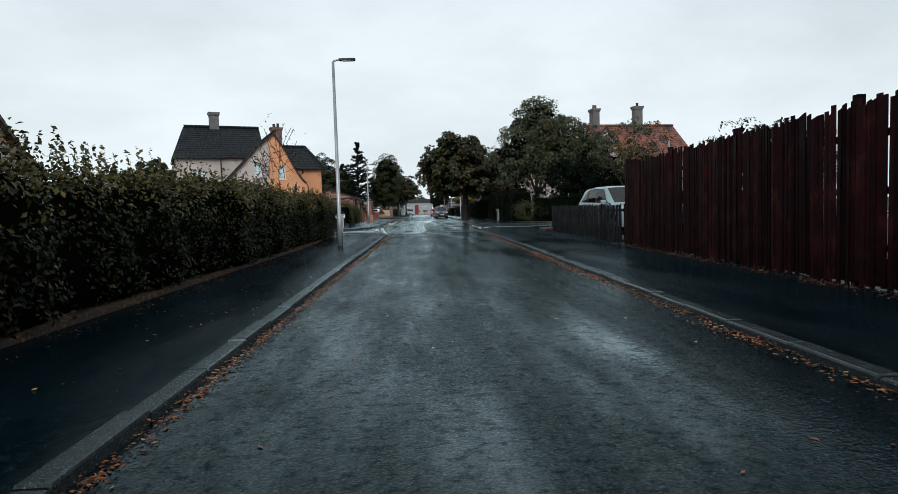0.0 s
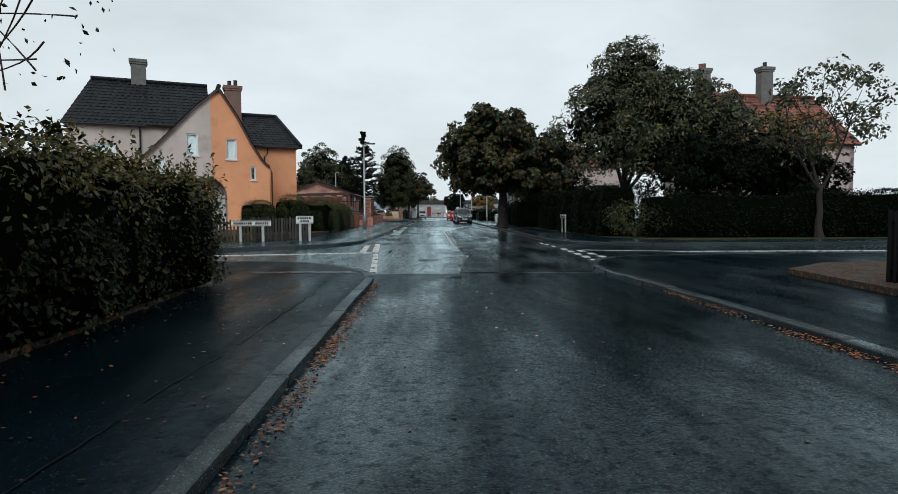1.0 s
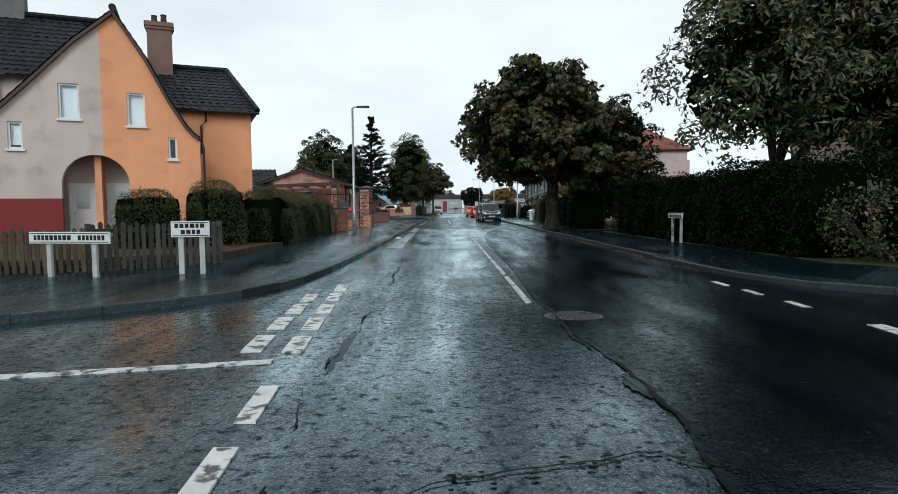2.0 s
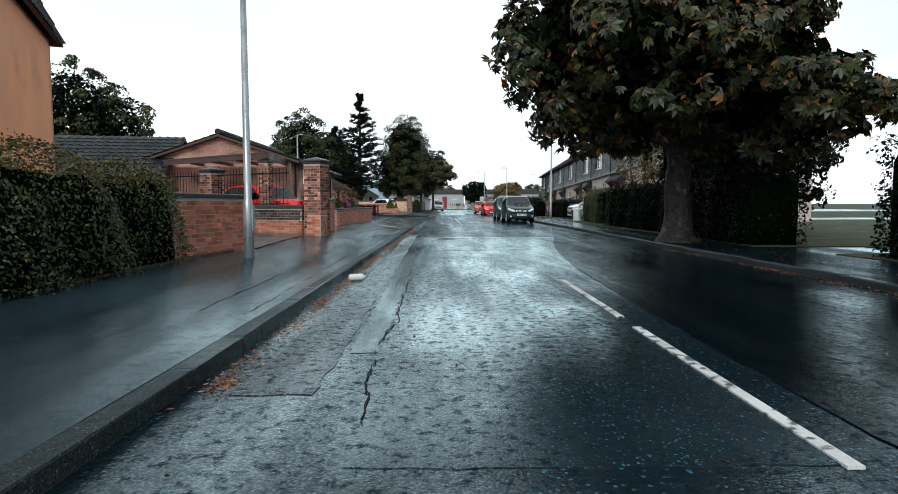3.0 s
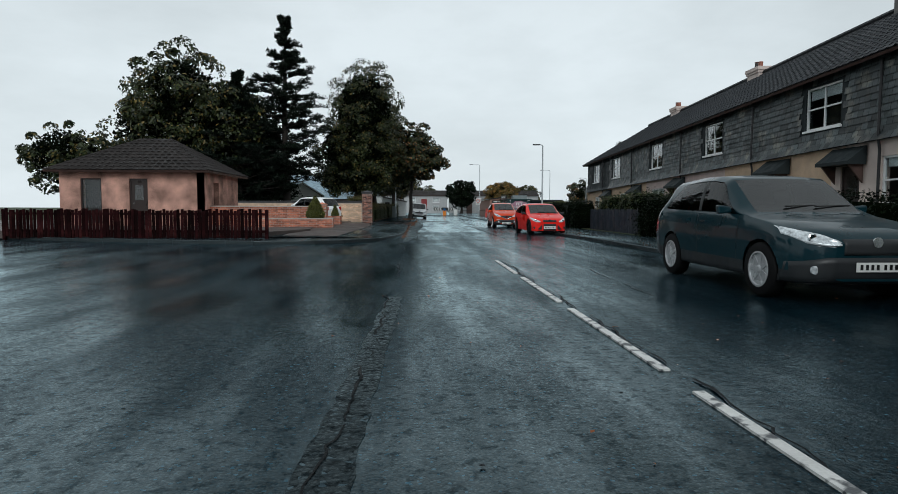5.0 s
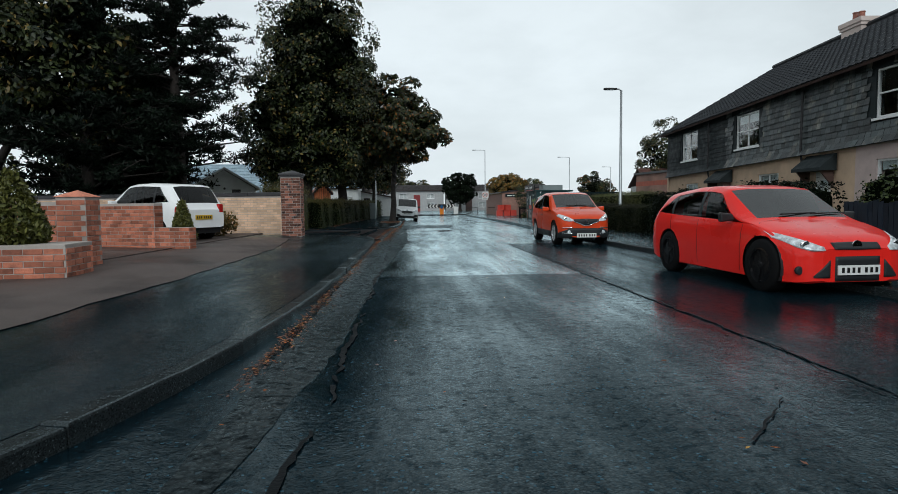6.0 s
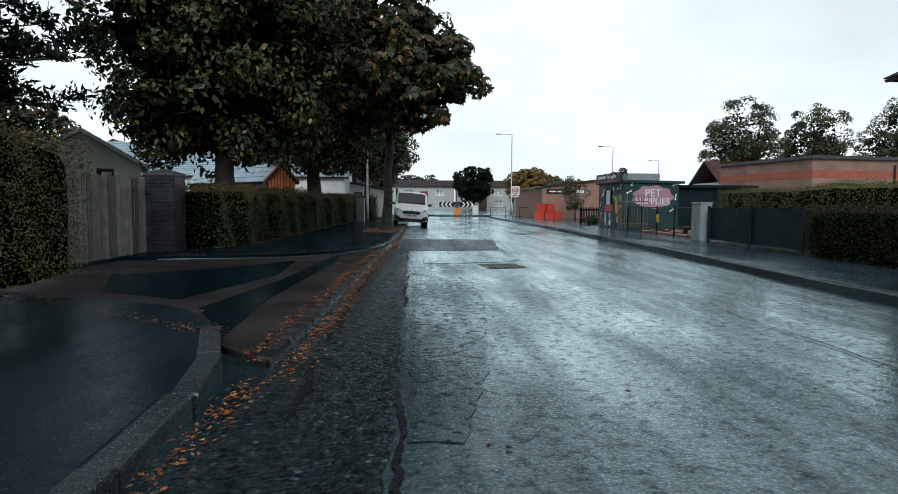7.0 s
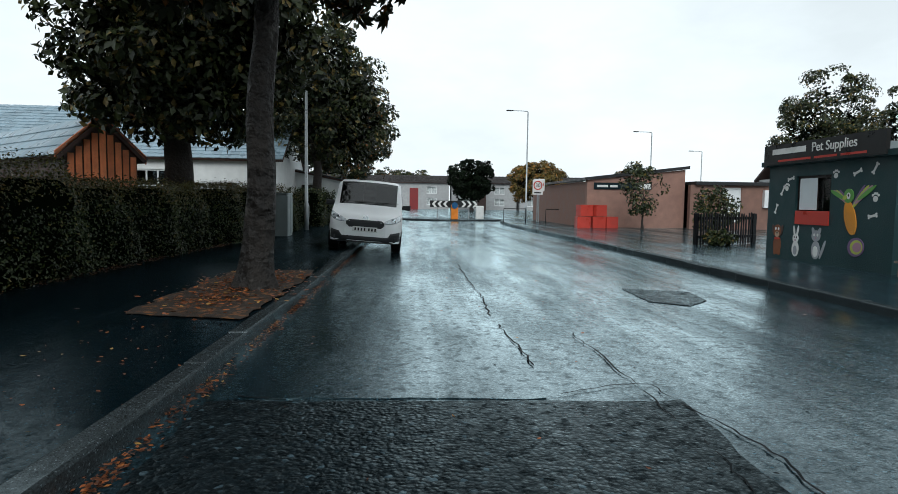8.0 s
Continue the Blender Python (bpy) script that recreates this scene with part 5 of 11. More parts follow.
# right side of the street
tree("broad horse chestnut with rust-tinged leaves beside the kerb", 6.05, 62.6, 9.8, 0.38, 2.7,
     [(-0.9, 0, 5.4, 3.5, 3.5, 3.0), (-2.7, -0.6, 4.8, 2.2, 2.4, 2.0), (1.2, 0.5, 5.0, 2.6, 2.6, 2.3), (-0.6, -1.4, 6.6, 2.3, 2.2, 1.7), (-1.4, 1.6, 4.6, 2.6, 2.4, 2.0), (0.9, -2.0, 3.9, 2.2, 2.2, 1.4), (-1.2, -2.2, 4.3, 2.0, 2.0, 1.5), (2.2, -1.0, 3.6, 2.4, 2.4, 1.6), (-0.8, 0.2, 7.2, 2.4, 2.4, 1.6)],
     LEAF_CHESTNUT, 15500, 0.135, BARK, seed=11, clumps=340, spread=0.36, twigs=42, palm=5, longer=1.9, inner=800)
tree("tall grey-leaved tree behind a dark hedge", 11.0, 50.5, 10, 0.24, 2.2,
     [(0, 0, 6.4, 2.7, 2.7, 3.2), (-1.6, -0.8, 5.2, 2.2, 2.2, 2.4), (1.7, 0.4, 5.6, 2.3, 2.2, 2.5), (0.2, -0.6, 8.0, 1.7, 1.7, 1.8), (1.2, -1.6, 4.6, 1.9, 1.9, 1.8)],
     LEAF_GREY, 30000, 0.1, seed=12, clumps=330, longer=2.4, spread=0.4, twigs=40, droop=-0.1)
tree("second grey-leaved tree beside a garden", 13.6, 49.0, 8, 0.2, 2.0, [(0, 0, 5.4, 2.4, 2.4, 2.6), (1.4, -0.5, 4.6, 1.9, 1.9, 2.0)], LEAF_GREY, 16000, 0.1, seed=13, clumps=200, longer=2.4, spread=0.4, twigs=26)
tree("dark bushy tree behind the parked cars", 17.6, 30.0, 5.4, 0.16, 1.2, [(0, 0, 3.2, 2.0, 1.8, 1.9), (2.4, 0.4, 3.0, 2.2, 1.8, 2.2), (-1.6, 0.4, 2.2, 1.2, 1.2, 1.3)], LEAF_DARK, 9000, 0.1, seed=17, clumps=120, spread=0.32, twigs=30)
tree("slender street tree with sparse leaves on a verge", 15.4, 41.0, 7.2, 0.13, 2.0, [(0, 0, 4.8, 1.7, 1.7, 2.0), (-1.3, 0, 4.2, 1.2, 1.2, 1.5), (1.4, 0.2, 5.0, 1.3, 1.3, 1.5)], LEAF_GREY, 2600, 0.12, seed=14, clumps=90, spread=0.28, twigs=40, inner=0)
tree("yellowing tree in a far garden", 17.0, 46.5, 6, 0.16, 1.6, [(0, 0, 3.6, 2.2, 2.2, 2.0)], LEAF_GOLD, 5000, 0.12, seed=15, clumps=70, spread=0.4)
tree("dark evergreen in a corner garden", 14.0, 44.4, 5.5, 0.2, 1.0, [(0, 0, 2.2, 2.4, 1.8, 1.8), (2.6, -0.2, 2.0, 2.2, 1.6, 1.5), (-0.6, 0.4, 3.2, 1.8, 1.6, 1.2), (-2.2, 0.6, 2.6, 1.8, 1.6, 1.4), (1.6, 0.2, 3.0, 1.8, 1.6, 1.2)], LEAF_DARK, 22000, 0.1, seed=16, clumps=120, spread=0.35)
hedge("tall dark hedge at the corner plot", [(8.6, 43.6), (8.4, 50), (8.6, 57.6)], 1.5, 2.05, LEAF_DARK, 400, 0.06, seed=21, rounded=0.35)
hedge("dark hedge along the side street", [(9.2, 42.6), (14, 42.0), (24, 41.6)], 1.4, 1.7, LEAF_DARK, 260, 0.06, seed=22, rounded=0.4)
shrub("speckled shrub at the corner of the hedge", 8.9, 42.6, 1.3, 1.5, LEAF_LIME, 2600, 0.06, seed=23)
hedge("dark clipped hedge behind the chestnut tree", [(7.7, 60.8), (8.0, 66), (8.2, 74.6)], 1.4, 1.65, LEAF_DARK, 260, 0.055, seed=24, rounded=0.2)
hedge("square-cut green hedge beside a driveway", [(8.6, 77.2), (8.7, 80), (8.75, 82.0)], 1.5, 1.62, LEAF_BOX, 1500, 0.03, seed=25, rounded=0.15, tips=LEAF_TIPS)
tree("dense dark evergreen behind the clipped hedge", 10.4, 71.0, 8.0, 0.22, 0.8, [(0, 0, 2.4, 2.2, 2.3, 2.4), (0.2, 0.4, 4.6, 2.2, 2.3, 2.2), (0.3, 0.2, 6.4, 2.0, 2.0, 1.8), (1.2, -2.4, 3.0, 2.2, 2.2, 2.6), (1.0, -2.2, 5.6, 2.0, 2.0, 2.2), (-0.4, -1.0, 1.6, 1.6, 1.6, 1.6)], LEAF_DARK, 22000, 0.135, seed=34, clumps=300, spread=0.34, shell=0.5, inner=900)
tree("rust-coloured tree in a terrace garden", 10.3, 77.8, 5.4, 0.12, 1.8, [(0, 0, 3.6, 1.4, 1.5, 1.7)], LEAF_GOLD, 3600, 0.1, seed=26, clumps=70, spread=0.3, inner=0)
hedge("low dark hedge in a terrace garden", [(9.4, 90.6), (9.2, 96)], 1.2, 1.2, LEAF_DARK, 220, 0.055, seed=27)
hedge("rounded hedge beside a terrace path", [(10.6, 88.5), (9.8, 92.5)], 1.3, 1.5, LEAF_BOX, 220, 0.055, seed=28, rounded=0.5)
hedge("dark hedge along the terrace gardens", [(8.3, 97), (8.3, 103.2)], 1.0, 1.35, LEAF_DARK, 260, 0.055, seed=29)
hedge("flat-topped hedge above a board fence", [(9.0, 103.4), (8.9, 110.6)], 1.1, 1.55, LEAF_BOX, 240, 0.055, seed=30)
hedge("square dark hedge beside the footway", [(8.2, 111.4), (8.1, 118.6)], 1.1, 1.3, LEAF_DARK, 320, 0.055, seed=31)
hedge("dark square hedge at the end of the terrace", [(8.2, 119.4), (8.15, 122.6), (8.2, 127.0)], 1.0, 0.92, LEAF_HEDGE, 1700, 0.023, wave=0.03, rounded=0.15, seed=32)
# left side, far stretch
pine("tall dark pine behind bungalows", -10.5, 128.5, 15.6, 0.3, 2.75, seed=1, start=0.15, needles=72000)
pine("second dark pine with dense branches", -13.6, 126.6, 10.8, 0.26, 3.3, seed=2, start=0.06, needles=60000, size=0.6)
pine("dense dark conifer behind a garden wall", -13.4, 131.0, 9.8, 0.24, 3.2, seed=3, start=0.08, needles=60000, size=0.6)
tree("large round lime tree behind bungalows", -17.6, 127, 13.2, 0.4, 3.0, [(0, 0, 8.6, 3.8, 3.8, 4.2), (-2.4, 0, 6.6, 3.2, 3.0, 3.2), (2.6, 0, 6.8, 3.0, 3.0, 3.4)], LEAF_LIME, 20000, 0.19, seed=51, clumps=190, spread=0.55)
tree("tall dark broadleaf tree near the timber porch", -4.95, 146.2, 13.8, 0.4, 3.2, [(0.2, -0.4, 4.2, 2.6, 2.4, 1.6), (-0.1, -0.2, 3.7, 1.9, 2.2, 1.4), (0.4, 0, 9.8, 2.6, 3.0, 3.6), (0.4, -0.8, 7.8, 2.3, 2.6, 3.0), (1.2, 1.0, 7.4, 2.5, 2.8, 3.2), (0.5, -1.0, 6.0, 2.4, 2.6, 2.6), (0.2, 0.8, 5.6, 2.1, 2.6, 2.6), (1.4, -0.6, 5.2, 2.4, 2.4, 2.2)], LEAF_LIME, 45000, 0.145, seed=52, clumps=420, spread=0.46, twigs=40)
tree("broad dark tree behind the long hedge", -5.5, 133.7, 13.4, 0.34, 2.6, [(0, 0, 4.0, 3.2, 2.8, 2.1), (-1.4, 0.8, 3.6, 2.2, 2.2, 1.6), (0.4, 0.6, 3.6, 2.0, 2.0, 1.6), (0.6, 0, 9.2, 3.0, 3.2, 4.2), (0.9, -0.6, 5.8, 2.6, 2.6, 2.8), (-1.0, 0, 6.0, 2.6, 2.6, 2.8)], LEAF_LIME, 38000, 0.13, seed=53, clumps=360, spread=0.46, inner=1500)
tree("street horse chestnut rooted in a leafy tree pit", -0.98, 137.6, 9.0, 0.185, 3.4,
     [(0, 0, 6.4, 2.5, 2.6, 2.5), (1.2, -0.8, 5.3, 1.9, 1.9, 1.7), (-0.7, 0.4, 5.4, 1.8, 2.2, 1.9), (0.4, 1.6, 5.6, 2.1, 2.1, 1.8), (-0.2, -1.8, 5.2, 1.8, 1.9, 1.5), (-0.9, -1.0, 4.9, 1.5, 1.7, 1.4)],
     LEAF_CHESTNUT, 11500, 0.13, BARK, seed=54, clumps=300, spread=0.34, twigs=40, lean=(0.12, 0), palm=5, longer=1.9)
tree("yellow-green tree beyond the parked van", -3.2, 158, 9.5, 0.24, 2.8, [(0, 0, 6.0, 2.4, 2.6, 3.0), (1.2, 1, 5.0, 1.9, 2.0, 2.2)], LEAF_LIME, 18000, 0.14, seed=55, clumps=120, spread=0.45)
tree("dark tree at the end of the street", -3.6, 172, 9, 0.24, 2.4, [(0, 0, 5.4, 2.8, 2.8, 3.0)], LEAF_CHESTNUT, 13000, 0.17, seed=56, clumps=90, spread=0.5)
tree("dark-leaved tree at the road junction", 10.4, 222, 7.6, 0.3, 1.6, [(0, 0, 4.4, 3.4, 3.2, 3.2)], LEAF_DARK, 8000, 0.28, seed=57, clumps=90, spread=0.5)
tree("golden tree beside the road junction", 18.5, 214, 6.6, 0.3, 1.6, [(0, 0, 4.0, 3.8, 3.2, 2.8)], LEAF_GOLD, 7000, 0.28, seed=58, clumps=90, spread=0.5)
for i, (x, y, h) in enumerate([(33, 176, 12), (41, 176.5, 11.6), (49.5, 176, 12)]):
    tree("tall leafy tree behind the shops", x, y, h, 0.3, 2.4, [(0, 0, h * 0.68, 2.8, 3.0, h * 0.28), (1.8, 0.5, h * 0.52, 2.2, 2.2, h * 0.2), (-1.9, 0, h * 0.56, 1.8, 2.0, h * 0.2)], LEAF_LIME, 14000, 0.16, seed=70 + i, clumps=110, spread=0.5, inner=200, group="trees behind the shops")
for i, (x, y, h) in enumerate([(-30, 250, 11), (-16, 262, 9), (-4, 268, 8.5), (2, 258, 8), (26, 262, 8.5), (34, 268, 8), (46, 250, 9), (-44, 160, 12), (-50, 120, 12), (-38, 96, 10), (-27, 156, 9)]):
    tree("distant leafy tree beyond the houses", x, y, h, 0.3, 2.0, [(0, 0, h * 0.6, h * 0.42, h * 0.42, h * 0.38), (h * 0.25, 0, h * 0.5, h * 0.3, h * 0.3, h * 0.3)], LEAF_LIME if i % 2 else LEAF_CHESTNUT, 5000, 0.34, seed=90 + i, clumps=70, spread=0.6, group="distant trees")
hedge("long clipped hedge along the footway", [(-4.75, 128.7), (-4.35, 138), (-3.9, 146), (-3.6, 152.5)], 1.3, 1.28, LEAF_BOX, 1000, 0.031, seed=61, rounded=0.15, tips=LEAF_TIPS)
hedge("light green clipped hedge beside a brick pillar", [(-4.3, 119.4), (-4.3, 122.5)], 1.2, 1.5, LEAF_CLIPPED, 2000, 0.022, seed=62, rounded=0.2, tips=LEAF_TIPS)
hedge("low hedge beyond the cabinet", [(-3.4, 155), (-3.3, 162)], 1.2, 1.35, LEAF_BOX, 200, 0.06, seed=63)
hedge("rounded hedge at the end of the footway", [(-2.9, 163.5), (-2.7, 168)], 1.6, 1.4, LEAF_BOX, 180, 0.06, seed=64, rounded=0.5)

# ---- houses ----
def window_unit(parent, x, z, w, h, y=0.0, frame=None, split=(1, 1), blind=0.0, sill=True, bar=0.06, label="", room=True):
    """A framed window in a wall whose front is y = 0: frame > panes, sill, blind."""
    frame = frame or WHITE_UPVC
    mb = MB()
    d0, d1 = y + 0.05, y + 0.13
    mb.box(x, x + bar, d0, d1, z, z + h).box(x + w - bar, x + w, d0, d1, z, z + h)
    mb.box(x + bar, x + w - bar, d0, d1, z, z + bar).box(x + bar, x + w - bar, d0, d1, z + h - bar, z + h)
    for i in range(1, split[0]):
        c = x + w * i / split[0]
        mb.box(c - bar * 0.45, c + bar * 0.45, d0 + 0.01, d1 - 0.01, z + bar, z + h - bar)
    for i in range(1, split[1]):
        c = z + h * i / split[1]
        mb.box(x + bar, x + w - bar, d0 + 0.014, d1 - 0.014, c - bar * 0.4, c + bar * 0.4)
    f = mb.obj("window", frame, parent, label or "framed window")
    g = MB()
    g.box(x + bar * 0.8, x + w - bar * 0.8, d0 + 0.035, d0 + 0.042, z + bar * 0.8, z + h - bar * 0.8)
    p = g.obj("pane", GLASS, f)
    p.visible_shadow = False
    if sill:
        s = MB()
        s.box(x - 0.06, x + w + 0.06, y - 0.07, y + 0.16, z - 0.07, z - 0.002)
        s.obj("sill", frame if frame is WHITE_UPVC else COPING, f)
    if blind:
        b = MB()
        b.box(x + bar, x + w - bar, d1 + 0.03, d1 + 0.04, z + h - bar - (h - 2 * bar) * blind, z + h - bar)
        b.obj("blind", BLIND, f)
    # dark sheet behind the panes, painted as the unlit room's shade
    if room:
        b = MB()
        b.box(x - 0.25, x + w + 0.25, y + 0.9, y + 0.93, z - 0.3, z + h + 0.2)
        b.obj("room_sheet", ROOM_SHADE, f)
    return f


def door_unit(parent, x, z, w, h, material, y=0.0, glazed=True):
    mb = MB()
    mb.box(x, x + 0.07, y + 0.06, y + 0.14, z, z + h).box(x + w - 0.07, x + w, y + 0.06, y + 0.14, z, z + h).box(x + 0.07, x + w - 0.07, y + 0.06, y + 0.14, z + h - 0.07, z + h)
    mb.box(x + 0.07, x + w - 0.07, y + 0.085, y + 0.125, z + 0.01, z + h - 0.07)
    mb.box(x + 0.17, x + w - 0.17, y + 0.075, y + 0.085, z + 0.2, z + h * 0.42)
    d = mb.obj("door", material, parent, "panelled front door")
    if glazed:
        g = MB()
        g.box(x + 0.22, x + w - 0.22, y + 0.074, y + 0.084, z + h * 0.55, z + h * 0.86)
        g.obj("pane", GLASS, d)
    k = MB()
    k.lathe([(0.012, -0.05), (0.03, -0.03), (0.03, -0.01), (0.012, 0.0)], 10, "y", (x + 0.16, y + 0.085, z + h * 0.48))
    k.obj("handle", CHROME, d)
    return d


def roof_slope(name, e0, e1, r0, r1, material, parent, tile=0.3, course=0.32, thick=0.1, roll=0.035, edge=None):
    """A roof face from the eave (e0 to e1) up to the ridge (r0 to r1), laid with overlapping tiles over a deck."""
    e0, e1, r0, r1 = map(Vector, (e0, e1, r0, r1))
    up = ((r0 + r1) / 2 - (e0 + e1) / 2)
    rows = max(1, int(up.length / course))
    nrm = (e1 - e0).cross(up).normalized()
    if nrm.z < 0:
        nrm = -nrm
    deck = MB()
    q = [e0, e1, r1, r0]
    deck.add([p - nrm * 0.012 for p in q] + [p - nrm * thick for p in q], [(0, 1, 2, 3), (7, 6, 5, 4), (0, 4, 5, 1), (1, 5, 6, 2), (2, 6, 7, 3), (3, 7, 4, 0)])
    roof = deck.obj(name, edge or TIMBER_DARK, parent)
    mb = MB()
    prof = [(0.0, 0.012), (0.3, 0.0), (0.6, 0.006), (0.8, roll), (1.0, 0.014)]
    m = len(prof)
    for i in range(rows):
        t0, t1 = i / rows, min(1.0, (i + 1.12) / rows)
        a0, b0, a1, b1 = e0.lerp(r0, t0), e1.lerp(r1, t0), e0.lerp(r0, t1), e1.lerp(r1, t1)
        wid = (b0 - a0).length
        if wid < 0.05:
            continue
        cols = max(1, round(wid / tile))
        for c in range(cols):
            f0, f1 = c / cols, (c + 1) / cols
            lo, hi = [], []
            for s, hgt in prof:
                f = f0 + (f1 - f0) * s
                lo.append(a0.lerp(b0, f) + nrm * (hgt + 0.032))
                hi.append(a1.lerp(b1, f) + nrm * (hgt + 0.004))
            fr = [p - nrm * 0.028 for p in lo]
            n = len(mb.v)
            mb.v += [tuple(p) for p in lo + hi + fr]
            for k in range(m - 1):
                mb.f.append((n + k, n + k + 1, n + m + k + 1, n + m + k))
                mb.f.append((n + 2 * m + k, n + 2 * m + k + 1, n + k + 1, n + k))
    tagged(mb.obj("roof_tiles", material, roof), kind="stuff")
    return roof


def ridge_caps(parent, a, b, material, step=0.42, r=0.12):
    a, b = Vector(a), Vector(b)
    n = max(1, int((b - a).length / step))
    mb = MB()
    for i in range(n):
        p, q = a.lerp(b, i / n), a.lerp(b, (i + 1.06) / n if i < n - 1 else 1)
        mb.tube([p, q], [r, r * 0.93], 8)
    return mb.obj("ridge_tiles", material, parent)


def chimney(parent, x, y, z0, z1, w, d, material, pots=2, pot_mat=None):
    mb = MB()
    mb.box(x - w / 2, x + w / 2, y - d / 2, y + d / 2, z0, z1 - 0.3)
    mb.box(x - w / 2 - 0.05, x + w / 2 + 0.05, y - d / 2 - 0.05, y + d / 2 + 0.05, z1 - 0.3, z1 - 0.18)
    mb.box(x - w / 2 - 0.09, x + w / 2 + 0.09, y - d / 2 - 0.09, y + d / 2 + 0.09, z1 - 0.18, z1)
    c = mb.obj("chimney", material, parent, "rendered chimney stack with a cap")
    for i in range(pots):
        p = MB()
        o = (i - (pots - 1) / 2) * min(0.36, (max(w, d) - 0.2) / max(1, pots - 1) if pots > 1 else 0.3)
        at = (x + (o if w >= d else 0), y + (o if d > w else 0), z1)
        p.lathe([(0.13, -0.02), (0.12, 0.12), (0.11, 0.26 + 0.06 * (i % 2)), (0.13, 0.29 + 0.06 * (i % 2)), (0.12, 0.32 + 0.06 * (i % 2))], 10, "z", at)
        p.obj("chimney_pot", pot_mat or TILE_RED, c)
    return c


def pipe(parent, pts, r=0.04, material=None, name="drainpipe"):
    mb = MB()
    mb.tube(pts, [r] * len(pts), 8)
    return mb.obj(name, material or GUTTER, parent)


# -- semi-detached pair, grey and orange --
H = thing("semi_detached_house", "grey and orange roughcast house pair under one steep gable", "house", -11.0, 51.7, 0.15, 22)
def gable_edge(side):
    # sweeping verge, flatter towards the foot
    return [(0.45, 7.7), (-0.8, 6.6), (-1.9, 5.4), (-2.8, 4.45), (-3.35, 3.9)] if side < 0 else [(0.45, 7.7), (1.4, 6.2), (2.1, 4.8), (2.6, 3.98), (2.85, 3.7), (3.0, 3.6)]
LG, RG = gable_edge(-1), gable_edge(1)
ARCH = [(-1.25, 0.0)] + [(-0.25 + 1.0 * math.cos(math.pi - k * math.pi / 14), 1.95 + 1.0 * math.sin(k * math.pi / 14)) for k in range(15)] + [(0.75, 0.0)]
half = 0.0
left_out = [(-3.35, 1.5), (half, 1.5)] + [(half, 7.3)] + [p for p in LG if p[0] < half]
slabs = [("wall", RENDER_GREY, left_out, [rect(-1.24, -0.64, 4.1, 5.25), rect(-2.66, -2.26, 3.08, 3.95)])]
# openings that meet the arch are cut into the outline itself
arch_left = [p for p in ARCH if p[0] <= half]
left_out = [(-3.35, 1.5), (-1.25, 1.5)] + [p for p in arch_left if p[1] > 1.5] + [(half, 2.92), (half, 7.3)] + [p for p in LG if p[0] < half]
right_out = [(half, 2.92)] + [p for p in ARCH if p[0] > half and p[1] > 0.01] + [(0.75, 0.0), (3.0, 0.0)] + RG[::-1] + [(half, 7.3)]
slab_wall("wall", left_out, [rect(-1.24, -0.64, 4.1, 5.25), rect(-2.66, -2.26, 3.08, 3.95)], 0.28, RENDER_GREY, H, "grey roughcast gable half")
slab_wall("wall", [(-3.35, 0), (-1.25, 0), (-1.25, 1.5), (-3.35, 1.5)], [], 0.28, RENDER_MAROON, H, "maroon painted base", pose(0, -0.003, 0))
slab_wall("wall", right_out, [rect(0.75, 1.3, 3.95, 5.05), rect(1.98, 2.26, 2.85, 3.6)], 0.28, RENDER_ORANGE, H, "orange roughcast gable half")
# drawn blinds; their pale tone also stands in for sky reflected in the panes
window_unit(H, -1.24, 4.1, 0.6, 1.15, blind=1.0)
window_unit(H, -2.66, 3.08, 0.4, 0.87, blind=0.9)
window_unit(H, 0.75, 3.95, 0.55, 1.1, blind=1.0)
window_unit(H, 1.98, 2.85, 0.28, 0.75)
# porch inside the arch
pb = MB()
pb.box(-1.3, 0.8, 1.1, 1.2, 0, 3.1)
pb.obj("porch_wall", RENDER_GREY, H)
pb = MB()
pb.box(-0.32, -0.12, 0.3, 1.1, 0, 3.0)
pb.obj("porch_partition", RENDER_ORANGE, H)
door_unit(H, -1.22, 0.05, 0.85, 2.0, WHITE_UPVC, y=0.95)
door_unit(H, -0.08, 0.05, 0.8, 2.0, WHITE_UPVC, y=0.95)
pb = MB()
pb.box(-3.35, 3.0, 1.2, 1.3, 0, 3.6)
pb.obj("inner_wall", RENDER_GREY, H)
slab_wall("wall", rect(-3.35, 0.2, 3.4, 5.9), [], 0.28, RENDER_GREY, H, m=pose(0, 2.9, 0))
slab_wall("wall", rect(0.2, 3.0, 3.2, 5.0), [], 0.28, RENDER_ORANGE, H, m=pose(0, 2.9, 0))
# side walls of the gable wing, main wings
for x0, x1, m_, h_ in ((-3.35, -3.07, RENDER_GREY, 3.8), (2.72, 3.0, RENDER_ORANGE, 3.6)):
    pb = MB()
    pb.box(x0, x1, 0.28, 3.0, 0, h_)
    pb.obj("wall", m_, H)
slab_wall("wall", rect(3.0, 5.0, 0, 5.0), [], 0.28, RENDER_ORANGE, H, m=pose(0, 2.9, 0))
slab_wall("wall", [(0, 0), (6.4, 0), (6.4, 5.0), (0, 5.0)], [], 0.28, RENDER_ORANGE, H, m=pose(5.0, 2.9, 0, 0, 0, 90))
